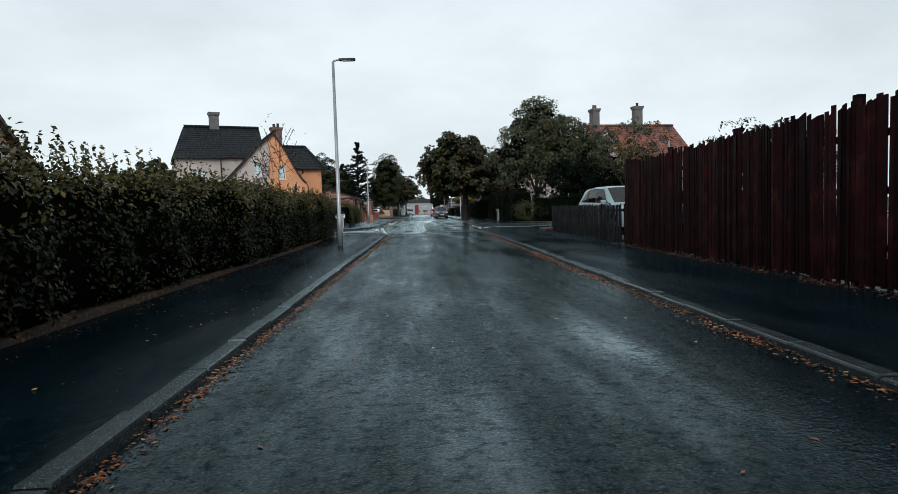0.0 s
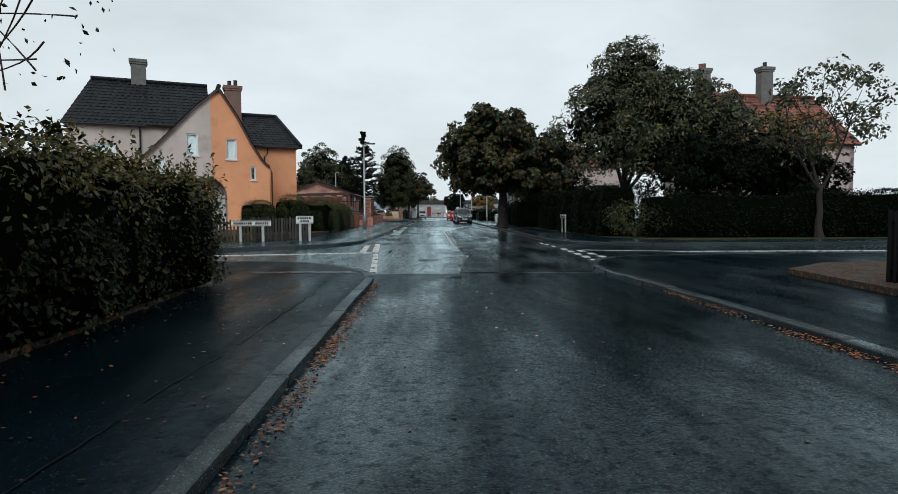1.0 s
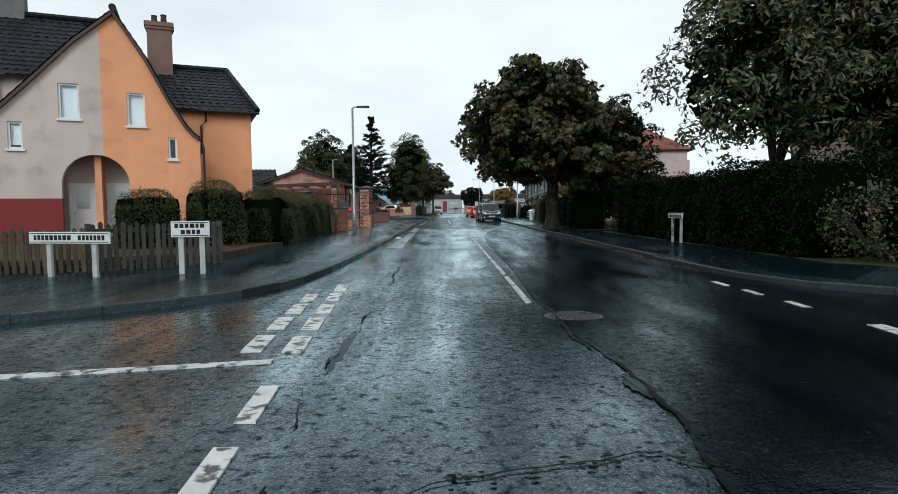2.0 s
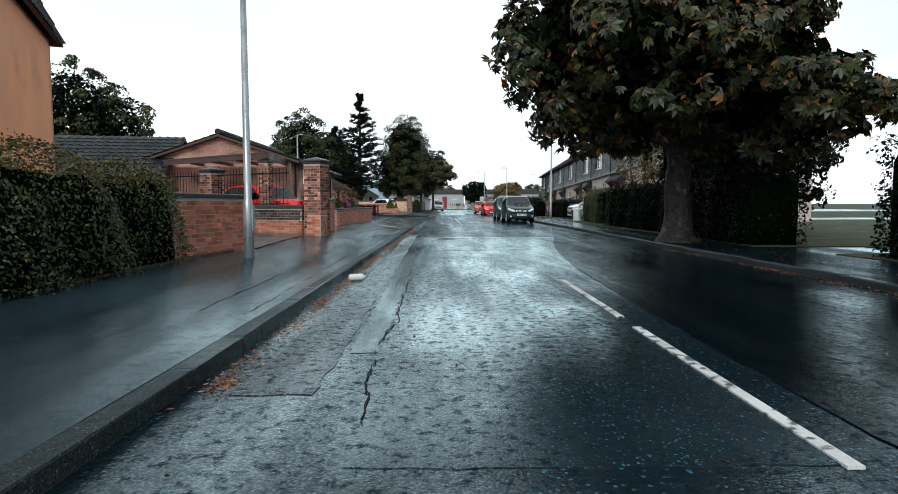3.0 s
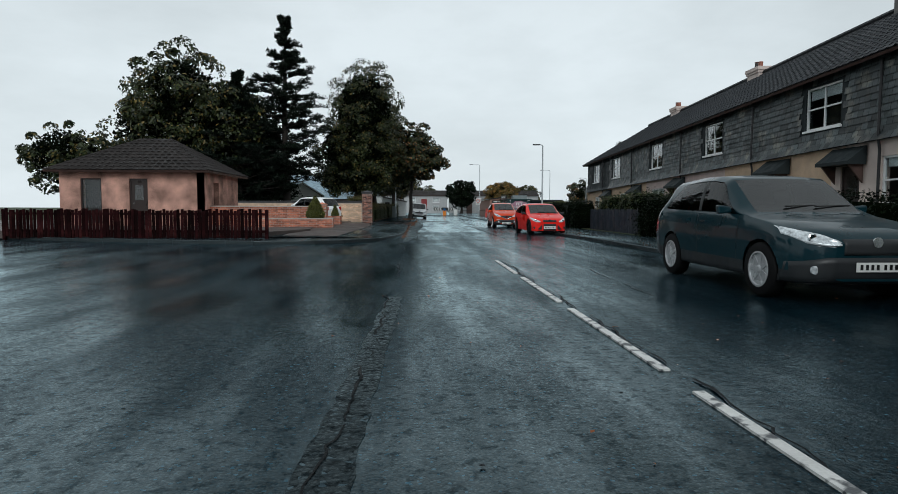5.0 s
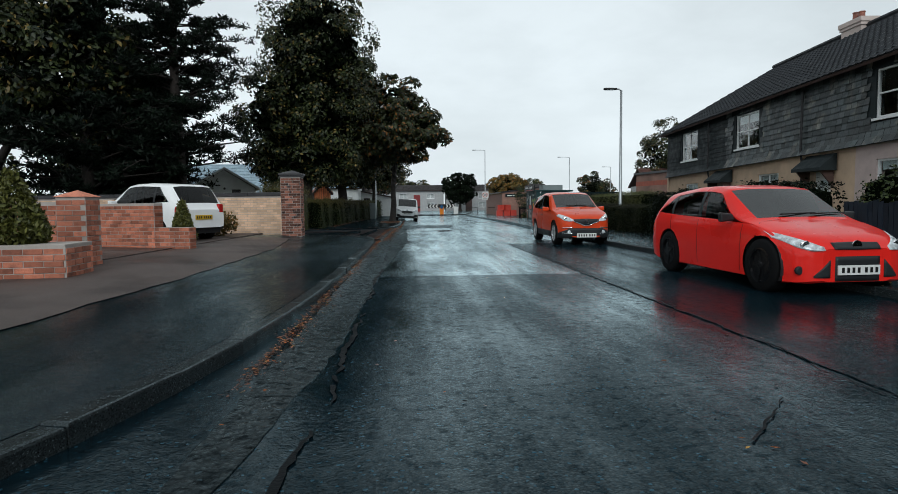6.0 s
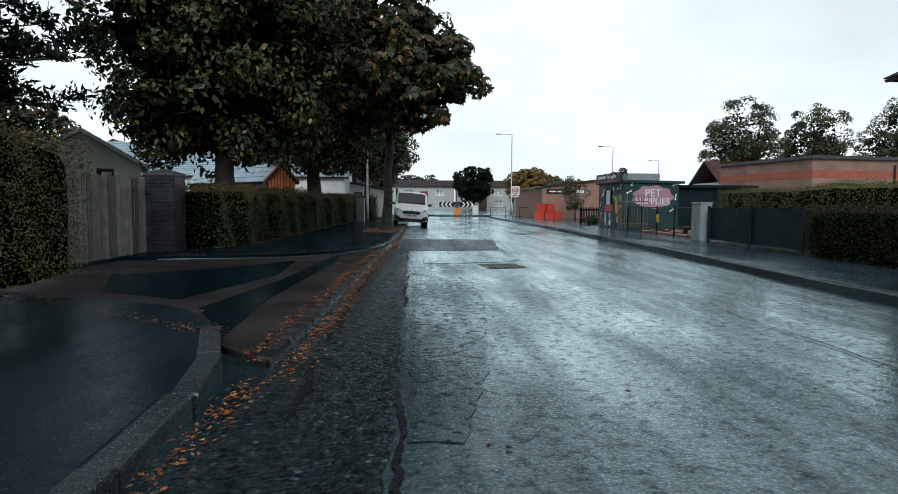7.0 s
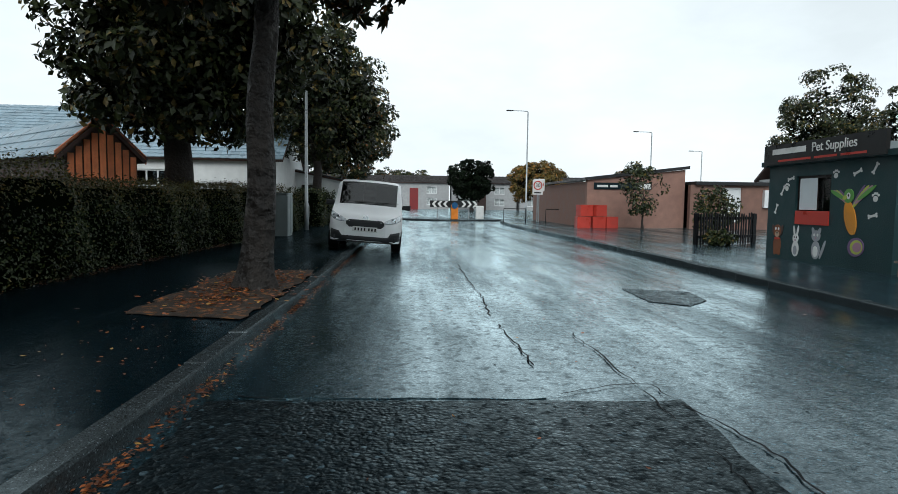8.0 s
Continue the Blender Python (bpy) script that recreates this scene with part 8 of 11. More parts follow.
BRICKS = {m.name: brick_mesh(m) for m in (BRICK_RED, BRICK_OLD, BRICK_SOOT, BRICK_TAN, BRICK_DARK)}


def brick_face(parent, m, length, height, material, limit=300, base=0.0, pitch=(0.225, 0.075), seed=1):
    """Bricks laid in stretcher bond on one upright face (local x along, front towards -y). Past the limit they are joined."""
    rnd = random.Random(seed)
    me = BRICKS[material.name]
    rest, n = MB(), 0
    rows = int(height / pitch[1])
    for r in range(rows):
        x = 0.11 if r % 2 == 0 else 0.0
        while x < length + 0.05:
            a, b = max(0.005, x - 0.1075), min(length - 0.005, x + 0.1075)
            if b - a > 0.05:
                j = rnd.uniform(-0.004, 0.004)
                whole = b - a > 0.2
                if whole and n < limit:
                    part("brick", me, parent, m @ pose(x, j - 0.012, base + r * pitch[1] + 0.005, 0, 0, rnd.uniform(-0.6, 0.6)))
                    n += 1
                else:
                    rest.box(a, b, j - 0.012, 0.05, base + r * pitch[1] + 0.005, base + r * pitch[1] + 0.07)
            x += pitch[0]
    if rest.v:
        tagged(rest.obj("brickwork", material, parent, m=m), kind="stuff")


def brick_wall(name, label, p0, p1, height, material, thick=0.22, z=None, coping=None, cap=0.07, over=0.04, both=False, ends=True, limit=300, seed=1, category="wall"):
    """A free-standing wall from p0 to p1, its front to the right of that way."""
    L = math.hypot(p1[0] - p0[0], p1[1] - p0[1])
    z = rise(p0[0], p0[1]) - 0.01 if z is None else z
    t = thing(name, label, category, p0[0], p0[1], z, math.degrees(math.atan2(p1[1] - p0[1], p1[0] - p0[0])))
    mb = MB()
    mb.box(-0.004, L + 0.004, -0.005, thick + 0.005, -0.1, height)
    mb.obj("mortar_core", KERB_DARK if material is BRICK_DARK else MORTAR, t)
    brick_face(t, Matrix.Identity(4), L, height, material, limit, seed=seed)
    if both:
        brick_face(t, pose(L, thick, 0, 0, 0, 180), L, height, material, 0, seed=seed + 1)
    if ends:
        brick_face(t, pose(L, 0, 0, 0, 0, 90), thick, height, material, 60, seed=seed + 2)
        brick_face(t, pose(0, thick, 0, 0, 0, -90), thick, height, material, 60, seed=seed + 3)
    if coping:
        n = max(1, round(L / 0.6))
        for i in range(n):
            c = MB()
            c.box(L * i / n - (over if i == 0 else -0.003), L * (i + 1) / n + (over if i == n - 1 else -0.003), -over, thick + over, height + 0.002, height + cap)
            c.obj("coping_stone", coping, t, bevel=0.012)
    return t


def brick_pillar(label, x, y, w, height, material, z=None, turn=0, coping=None, steps=2, seed=1, limit=80):
    z = rise(x, y) - 0.01 if z is None else z
    t = thing("brick_pillar", label, "pillar", x, y, z, turn)
    mb = MB()
    mb.box(-w / 2 - 0.005, w / 2 + 0.005, -w / 2 - 0.005, w / 2 + 0.005, -0.1, height)
    mb.obj("mortar_core", KERB_DARK if material is BRICK_DARK else MORTAR, t)
    for k, (ox, oy) in enumerate(((-w / 2, -w / 2), (w / 2, -w / 2), (w / 2, w / 2), (-w / 2, w / 2))):
        brick_face(t, pose(ox, oy, 0, 0, 0, 90 * k), w, height, material, limit, seed=seed + k)
    for i in range(steps):
        c = MB()
        o = 0.03 + 0.03 * (i if steps == 2 else 0)
        c.box(-w / 2 - o, w / 2 + o, -w / 2 - o, w / 2 + o, height + 0.002 + 0.06 * i, height + 0.058 + 0.06 * i)
        c.obj("coping_stone", coping or COPING, t, bevel=0.01)
    c = MB()
    o = 0.03
    zt = height + 0.06 * steps
    c.add([(-w / 2 - o, -w / 2 - o, zt), (w / 2 + o, -w / 2 - o, zt), (w / 2 + o, w / 2 + o, zt), (-w / 2 - o, w / 2 + o, zt), (0, 0, zt + 0.1)], [(0, 1, 4), (1, 2, 4), (2, 3, 4), (3, 0, 4), (3, 2, 1, 0)])
    c.obj("cap", coping or COPING, t)
    return t


# low walls before the driveway
brick_wall("brick_wall", "low red brick wall with a flat dark top beside the footway", (-4.25, 55.9), (-3.85, 58.1), 0.95, BRICK_RED, coping=COPING, seed=2)
# boundary wall with old brick pillars and railing
WA0, WA1 = (-4.1, 64.5), (-11.2, 68.6)
def wall_at(s):
    return (WA0[0] + (WA1[0] - WA0[0]) * s, WA0[1] + (WA1[1] - WA0[1]) * s)
brick_wall("brick_wall", "sooty old brick boundary wall above a red brick plinth", wall_at(1), wall_at(0.02), 0.72, BRICK_SOOT, coping=COPING, cap=0.1, seed=3, limit=300)
brick_wall("brick_plinth", "red brick plinth along the foot of the old wall", (wall_at(1)[0] - 0.1, wall_at(1)[1] - 0.18), (wall_at(0.0)[0] - 0.1, wall_at(0.0)[1] - 0.18), 0.38, BRICK_RED, thick=0.17, seed=4)
brick_pillar("tall sooty brick gate pillar with a stepped stone cap", -3.77, 64.5, 0.52, 2.0, BRICK_OLD, turn=-20, seed=5, limit=150)
brick_pillar("sooty brick pillar in the boundary wall", -7.55, 66.6, 0.5, 1.85, BRICK_OLD, turn=-30, seed=6)
brick_pillar("slim brick carport pier", -5.9, 66.9, 0.33, 2.2, BRICK_OLD, turn=-15, steps=1, seed=7)
brick_wall("brick_wall", "low stub of red brick wall at the driveway", (-3.78, 63.15), (-3.42, 63.15), 0.56, BRICK_RED, thick=0.95, coping=BRICK_RED, cap=0.05, over=0.0, seed=8, both=True)
brick_wall("brick_wall", "red brick return wall beside the gate pillar", (-3.6, 64.9), (-3.72, 67.2), 0.98, BRICK_RED, coping=COPING, seed=9)
# railings on the wall
rl = thing("iron_railing", "black iron railing standing on the brick wall", "railing", wall_at(0.08)[0], wall_at(0.08)[1] + 0.1, 1.0, math.degrees(math.atan2(WA1[1] - WA0[1], WA1[0] - WA0[0])))
bar = MB()
bar.tube([(0, 0, 0), (0, 0, 1.2)], [0.009, 0.009], 6)
bar_me = bar.mesh("bar", IRON)
for i in range(52):
    part("bar", bar_me, rl, pose(0.1 + i * 0.14, 0, 0))
for z in (0.1, 1.02):
    q = MB()
    q.box(0, 7.4, -0.01, 0.01, z, z + 0.035)
    q.obj("rail", IRON, rl)
# planted wall round the corner
brick_wall("brick_wall", "low red brick garden wall with a dark coping below flowers", (-6.4, 71.2), (-4.15, 70.3), 0.62, BRICK_RED, coping=COPING, seed=11)
brick_wall("brick_wall", "long low red brick garden wall with a dark coping", (-4.15, 70.3), (-3.75, 79.2), 0.62, BRICK_RED, coping=COPING, seed=12)
brick_wall("brick_wall", "short end of the low red brick garden wall", (-3.75, 79.2), (-6.0, 82.0), 0.62, BRICK_RED, coping=COPING, seed=13)
for i, (x, y, r, h, lf, fl, n) in enumerate([(-4.9, 76.6, 0.45, 0.75, LEAF_BOX, PETAL_PINK, 14), (-4.7, 78.0, 0.5, 0.85, LEAF_BOX, PETAL_PINK, 16), (-5.0, 75.0, 0.4, 0.5, LEAF_BOX, PETAL_PINK, 7), (-5.3, 73.4, 0.4, 0.42, LEAF_HEDGE, PETAL_PINK, 5), (-5.4, 80.6, 0.85, 1.6, LEAF_GOLD, None, 0), (-6.0, 82.6, 0.7, 1.0, LEAF_GOLD, None, 0)]):
    shrub("garden shrub with pink and blue flower heads" if fl else "leafy yellow-green garden shrub", x, y, r, h, lf, 1500, 0.06, seed=120 + i, z=0.5, flowers=fl, petals=n)
# yard beyond the side street
def board_fence(label, p0, p1, height, material, board=0.1, gap=0.02, z=0.1, pointed=False, posts=2.4, rails=2, seed=1, post_h=0.0, name="board_fence", lean=0.02, rail_back=True, vary=0.02, post_mat=None, twist=3.0):
    rnd = random.Random(seed)
    L = math.hypot(p1[0] - p0[0], p1[1] - p0[1])
    t = thing(name, label, "fence", p0[0], p0[1], z, math.degrees(math.atan2(p1[1] - p0[1], p1[0] - p0[0])))
    variants = []
    for k in range(4):
        mb = MB()
        w = board * (0.92 + 0.05 * k)
        if pointed:
            mb.add([(-w / 2, 0, 0), (w / 2, 0, 0), (w / 2, 0, height - w * 0.5), (0, 0, height), (-w / 2, 0, height - w * 0.5), (-w / 2, 0.02, 0), (w / 2, 0.02, 0), (w / 2, 0.02, height - w * 0.5), (0, 0.02, height), (-w / 2, 0.02, height - w * 0.5)],
                   [(0, 1, 2, 3, 4), (9, 8, 7, 6, 5), (0, 5, 6, 1), (1, 6, 7, 2), (2, 7, 8, 3), (3, 8, 9, 4), (4, 9, 5, 0)])
        else:
            c = 0.02 * (k % 2)
            mb.add([(-w / 2, 0, 0), (w / 2, 0, 0), (w / 2, 0, height), (-w / 2, 0, height - c), (-w / 2, 0.02, 0), (w / 2, 0.02, 0), (w / 2, 0.02, height), (-w / 2, 0.02, height - c)],
                   [(0, 1, 2, 3), (7, 6, 5, 4), (0, 4, 5, 1), (1, 5, 6, 2), (2, 6, 7, 3), (3, 7, 4, 0)])
        variants.append(mb.mesh("board", material))
    n = int(L / (board + gap))
    for i in range(n):
        part("board", variants[rnd.randrange(4)], t, pose((i + 0.5) * (board + gap), rnd.uniform(-0.008, 0.008), rnd.uniform(-vary, vary) * 2, 0, rnd.uniform(-1, 1) * lean * 40, rnd.uniform(-twist, twist)))
    for i in range(rails):
        q = MB()
        h = height * (0.2 + 0.6 * i / max(1, rails - 1))
        q.box(0, L, 0.03, 0.07, h, h + 0.08)
        q.obj("rail", material, t)
    k = max(1, round(L / posts))
    for i in range(k + 1):
        q = MB()
        x = L * i / k
        q.box(x - 0.05, x + 0.05, 0.07, 0.17, -0.1, height + post_h)
        q.obj("post", post_mat or material, t, bevel=0.008)
    return t


board_fence("tall dark red board fence with uneven tops", (6.32, 15.9), (5.75, 4.0), 2.1, FENCE_RED, board=0.076, gap=0.011, posts=3.0, post_h=0.12, seed=3, lean=0.014, rails=3, twist=9.0, vary=0.03, z=0.06)
board_fence("tall dark red board fence continuing along the footway", (5.75, 4.0), (5.4, -6.0), 2.15, FENCE_RED, board=0.076, gap=0.011, posts=3.0, post_h=0.3, seed=4, lean=0.014, rails=3, twist=9.0, vary=0.03, z=0.06)
board_fence("black picket fence in front of parked cars", (6.75, 26.4), (6.34, 16.2), 1.05, FENCE_BLACK, board=0.07, gap=0.06, seed=5, pointed=False, lean=0.01, z=0.06)
board_fence("row of old grey pickets at the foot of the hedge", (-2.86, -6.0), (-2.84, 27.0), 0.4, GATE_GREY, board=0.07, gap=0.07, seed=6, pointed=True, posts=3.0, rails=1, lean=0.03, name="picket_fence")
board_fence("weathered picket fence round a front garden", (-11.5, 41.0), (-6.2, 42.2), 0.82, FENCE_WOOD, board=0.075, gap=0.05, seed=7, pointed=True, name="picket_fence")
board_fence("weathered picket fence along the footway", (-6.2, 42.2), (-4.4, 43.9), 0.9, FENCE_GREY, board=0.075, gap=0.05, seed=8, pointed=True, name="picket_fence")
board_fence("dark red board fence round a bungalow garden", (-14.5, 101.8), (-5.55, 100.9), 0.95, FENCE_RED, board=0.1, gap=0.02, seed=9)
board_fence("dark blue board fence with bins behind it", (8.1, 110.4), (8.0, 103.6), 1.0, FENCE_NAVY, board=0.11, gap=0.012, seed=10)
board_fence("grey weathered gate boards beside a brick post", (-5.35, 124.9), (-5.2, 127.65), 1.46, GATE_GREY, board=0.12, gap=0.008, seed=11)
board_fence("black picket fence beside the shop", (8.6, 146.2), (10.8, 147.2), 0.85, IRON, board=0.05, gap=0.06, seed=12, pointed=True, name="picket_fence")
board_fence("pickets beside a terrace gate", (8.5, 76.9), (8.3, 75.0), 1.0, FENCE_NAVY, board=0.08, gap=0.04, seed=13)
gh = MB()
gh.box(0, 4.4, 0, 0.05, 0.06, 0.92)
gt = thing("green_hoarding", "dark green solid hoarding beside the footway", "fence", 8.1, 131.7, 0.1, -91)
gh.obj("panel", FENCE_GREEN, gt)
for i in range(3):
    q = MB()
    q.box(i * 2.1, i * 2.1 + 0.08, -0.05, 0.0, -0.1, 0.96)
    q.obj("post", FENCE_GREEN, gt)
hedge("clipped hedge behind the hoarding", [(11.4, 127.5), (11.5, 137.0)], 1.0, 1.5, LEAF_CLIPPED, 700, 0.032, wave=0.03, rounded=0.15, seed=33)
# yard walls
brick_wall("brick_wall", "red brick yard wall with a soldier course top", (-9.6, 114.2), (-5.2, 112.3), 0.95, BRICK_RED, seed=21)
brick_wall("brick_wall", "low red brick wall end beside a white car", (-5.2, 112.3), (-4.45, 112.1), 0.45, BRICK_RED, seed=22)
brick_pillar("red brick pier at the yard entrance", -4.85, 108.75, 0.4, 1.02, BRICK_RED, seed=23, steps=0, coping=BRICK_RED)
brick_wall("planter", "red brick planter box with conifers", (-8.2, 106.7), (-4.15, 107.05), 0.42, BRICK_RED, thick=0.75, seed=24, category="planter")
brick_wall("brick_wall", "red brick wall behind the planter", (-11.5, 109.6), (-5.05, 108.85), 0.95, BRICK_RED, seed=25)
cone_bush("golden conifer in a brick planter", -4.95, 107.4, 0.34, 1.0, LEAF_CONIFER, 1, z=0.6)
cone_bush("small golden conifer beside a low wall", -4.75, 112.6, 0.2, 0.95, LEAF_CONIFER, 2, z=0.3)
tan_w = brick_wall("garden_wall", "tall tan painted brick garden wall with a dark coping", (-22, 124.0), (-3.9, 118.9), 1.25, BRICK_TAN, coping=COPING, cap=0.12, seed=26)
brick_pillar("tall sooty brick pillar at the end of the garden wall", -3.5, 118.2, 0.56, 1.75, BRICK_OLD, seed=27, limit=150)
shrub("spiky red-leaved plant against the wall", -7.4, 118.0, 0.5, 1.2, leaf_mat("red_spiky_leaves", (0.05, 0.02, 0.02), (0.14, 0.06, 0.05)), 500, 0.14, seed=28)
shrub("yellow-green shrub against the tan wall", -5.6, 117.4, 0.65, 0.75, LEAF_GOLD, 1500, 0.07, seed=29)
brick_pillar("dark blue-black brick gate post", -4.98, 128.0, 0.56, 1.5, BRICK_DARK, seed=30, steps=1)


# street lamps
def street_lamp(label, x, y, height, arm, toward, material=None, z=None):
    z = rise(x, y) if z is None else z
    t = thing("street_lamp", label, "street lamp", x, y, z, toward, group="street lamps")
    mb = MB()
    mb.tube([(0, 0, -0.2), (0, 0, 0.9), (0, 0, 0.95), (0, 0, height)], [0.085, 0.085, 0.062, 0.042], 14)
    mb.obj("column", material or STEEL, t, smooth=True)
    a = MB()
    a.tube([(0, 0, height - 0.05), (0.03, 0, height + 0.02), (arm * 0.4, 0, height + 0.05), (arm, 0, height + 0.05)], [0.042, 0.035, 0.028, 0.026], 10)
    a.obj("arm", material or STEEL, t, smooth=True)
    h = MB()
    h.prism([(arm - 0.12, -0.07), (arm + 0.34, -0.11), (arm + 0.4, -0.06), (arm + 0.4, 0.06), (arm + 0.34, 0.11), (arm - 0.12, 0.07)], height + 0.02, height + 0.09)
    hd = h.obj("lamp_head", LAMP_DARK, t, bevel=0.015)
    g = MB()
    g.box(arm + 0.0, arm + 0.32, -0.07, 0.07, height + 0.012, height + 0.018)
    g.obj("lens", LENS, hd)
    d = MB()
    d.box(0.07, 0.09, -0.06, 0.06, 0.45, 0.85)
    d.obj("access_door", material or STEEL, t)
    return t


street_lamp("tall grey steel street lamp at the hedge end", -1.58, 19.6, 5.75, 0.3, 0)
street_lamp("tall grey steel street lamp beside a brick wall", -3.35, 56.6, 5.15, 0.3, 0)
street_lamp("grey steel street lamp beside a driveway", 7.55, 88.8, 5.3, 0.3, 180)
street_lamp("grey steel street lamp before the hedge", 8.4, 123.4, 5.45, 0.3, 180)
street_lamp("slim grey street lamp near the shops", 9.5, 175.0, 7.7, 1.2, 180)
street_lamp("slim grey street lamp beyond the shops", 22.5, 184.2, 7.5, 1.3, 180)
street_lamp("far slim grey street lamp", 31, 192, 6.6, 1.0, 180)
street_lamp("green-grey lamp column behind the bungalow", -9.6, 88.0, 5.6, 0.5, 0)
street_lamp("pale lamp column beside the long hedge", -2.75, 152.2, 5.2, 0.3, 0)
street_lamp("lamp column on the side street verge", 16.2, 36.3, 4.7, 0.3, 200)


# signs
def name_sign(label, x, y, turn, w, h, lines, legs, z=0.1, top=0.95):
    t = thing("street_sign", label, "street sign", x, y, z, turn, group="street signs")
    for s in legs:
        q = MB()
        q.box(s - 0.045, s + 0.045, 0.02, 0.08, -0.1, top - 0.02)
        q.obj("post", SIGN_POST, t, bevel=0.008)
    q = MB()
    q.box(0, w, -0.015, 0.015, top - h, top)
    p = q.obj("plate", SIGN_WHITE, t, bevel=0.004)
    e = MB()
    b = 0.012
    e.box(0.02, w - 0.02, -0.019, -0.016, top - 0.02 - b, top - 0.02).box(0.02, w - 0.02, -0.019, -0.016, top - h + 0.02, top - h + 0.02 + b)
    e.obj("border", BLACK, p)
    rnd = random.Random(int(w * 100))
    for a, c, zc, hh in lines:
        x0 = a
        while x0 < c:
            k = rnd.uniform(0.05, 0.075)
            q = MB()
            q.box(x0, min(c, x0 + k), -0.019, -0.016, zc - hh / 2, zc + hh / 2)
            q.obj("letter_bar", BLACK, p)
            x0 += k + 0.022
    return t


name_sign("white street sign on two posts in front of pickets", -6.9, 41.6, -12, 1.6, 0.2, [(0.1, 0.85, 0.68, 0.085), (0.98, 1.5, 0.68, 0.085)], (0.35, 1.25), top=0.78)
name_sign("white two-line street sign on two posts at the corner", -4.5, 41.7, 12, 0.64, 0.28, [(0.06, 0.58, 0.86, 0.075), (0.16, 0.48, 0.75, 0.075)], (0.15, 0.5), top=0.94)
hs = name_sign("small street sign fixed before the dark hedge", 7.55, 50.4, -87, 1.0, 0.16, [(0.08, 0.92, 0.83, 0.07)], (0.2, 0.8), top=0.92)
ss = thing("speed_sign", "round speed limit sign on a grey pole", "road sign", 8.3, 165.0, 0.1, 0)
q = MB()
q.tube([(0, 0.05, -0.1), (0, 0.05, 2.5)], [0.03, 0.03], 10)
q.obj("pole", STEEL, ss)
q = MB()
q.box(-0.3, 0.3, -0.01, 0.01, 1.75, 2.45)
pl = q.obj("plate", SIGN_WHITE, ss)
q = MB()
for k in range(24):
    a0, a1 = k * math.tau / 24, (k + 1) * math.tau / 24
    q.add([(0.25 * math.cos(a0), -0.014, 2.12 + 0.25 * math.sin(a0)), (0.25 * math.cos(a1), -0.014, 2.12 + 0.25 * math.sin(a1)), (0.19 * math.cos(a1), -0.014, 2.12 + 0.19 * math.sin(a1)), (0.19 * math.cos(a0), -0.014, 2.12 + 0.19 * math.sin(a0))], [(0, 1, 2, 3)])
q.obj("ring", CRATE_RED, pl)
lettering("20", 0.26, BLACK, pl, pose(0, -0.012, 2.12, 90, 0, 0), depth=0.003)


def cabinet(label, x, y, turn, w, d, h, material):
    t = thing("utility_cabinet", label, "cabinet", x, y, 0.1, turn)
    q = MB()
    q.box(-w / 2, w / 2, -d / 2, d / 2, -0.05, h)
    q.obj("body", material, t, bevel=0.015)
    q = MB()
    q.box(-w / 2 - 0.02, w / 2 + 0.02, -d / 2 - 0.02, d / 2 + 0.02, h + 0.001, h + 0.05)
    q.obj("lid", material, t, bevel=0.012)
    for s in (-1, 1):
        q = MB()
        q.box(s * w / 4 - w / 4 + 0.02, s * w / 4 + w / 4 - 0.02, -d / 2 - 0.015, -d / 2 - 0.002, 0.08, h - 0.05)
        q.obj("door", material, t)
    return t


cabinet("grey-green utility cabinet beside the long hedge", -2.85, 148.6, 90, 0.75, 0.4, 1.2, CABINET_GREY)
cabinet("grey utility cabinet beside the hoarding", 8.1, 132.15, -90, 0.55, 0.32, 1.02, CABINET_GREY)


def wheelie_bin(label, x, y, turn, material, lid=None):
    t = thing("wheelie_bin", label, "bin", x, y, 0.1, turn, group="wheelie bins")
    q = MB()
    q.add([(-0.22, -0.25, 0.06), (0.22, -0.25, 0.06), (0.22, 0.25, 0.06), (-0.22, 0.25, 0.06), (-0.28, -0.34, 0.95), (0.28, -0.34, 0.95), (0.28, 0.32, 0.95), (-0.28, 0.32, 0.95)],
          [(3, 2, 1, 0), (4, 5, 6, 7), (0, 1, 5, 4), (1, 2, 6, 5), (2, 3, 7, 6), (3, 0, 4, 7)])
    q.obj("body", material, t, bevel=0.02)
    q = MB()
    q.box(-0.3, 0.3, -0.37, 0.36, 0.952, 1.03)
    q.obj("lid", lid or material, t, bevel=0.02)
    for s in (-0.24, 0.24):
        q = MB()
        q.lathe([(0.1, -0.025), (0.1, 0.025)], 14, "x", (s, 0.28, 0.1 - 0.0))
        q.obj("wheel", RUBBER, t)
    q = MB()
    q.tube([(-0.22, 0.42, 0.93), (0.22, 0.42, 0.93)], [0.016, 0.016], 8)
    q.obj("handle", material, t)
    return t


wheelie_bin("green wheelie bin behind the board fence", 9.0, 106.2, -90, PLASTIC_GREEN)
wheelie_bin("blue-lidded wheelie bin behind the board fence", 9.0, 104.6, -90, PLASTIC_DARK, PLASTIC_BLUE)
wheelie_bin("dark wheelie bin beside the carport wall", -9.7, 68.9, 150, PLASTIC_DARK)
wheelie_bin("green wheelie bin beside the carport wall", -9.0, 68.7, 150, PLASTIC_GREEN)
wheelie_bin("blue-lidded bin beside a terrace driveway", 9.6, 90.4, -90, PLASTIC_DARK, PLASTIC_BLUE)
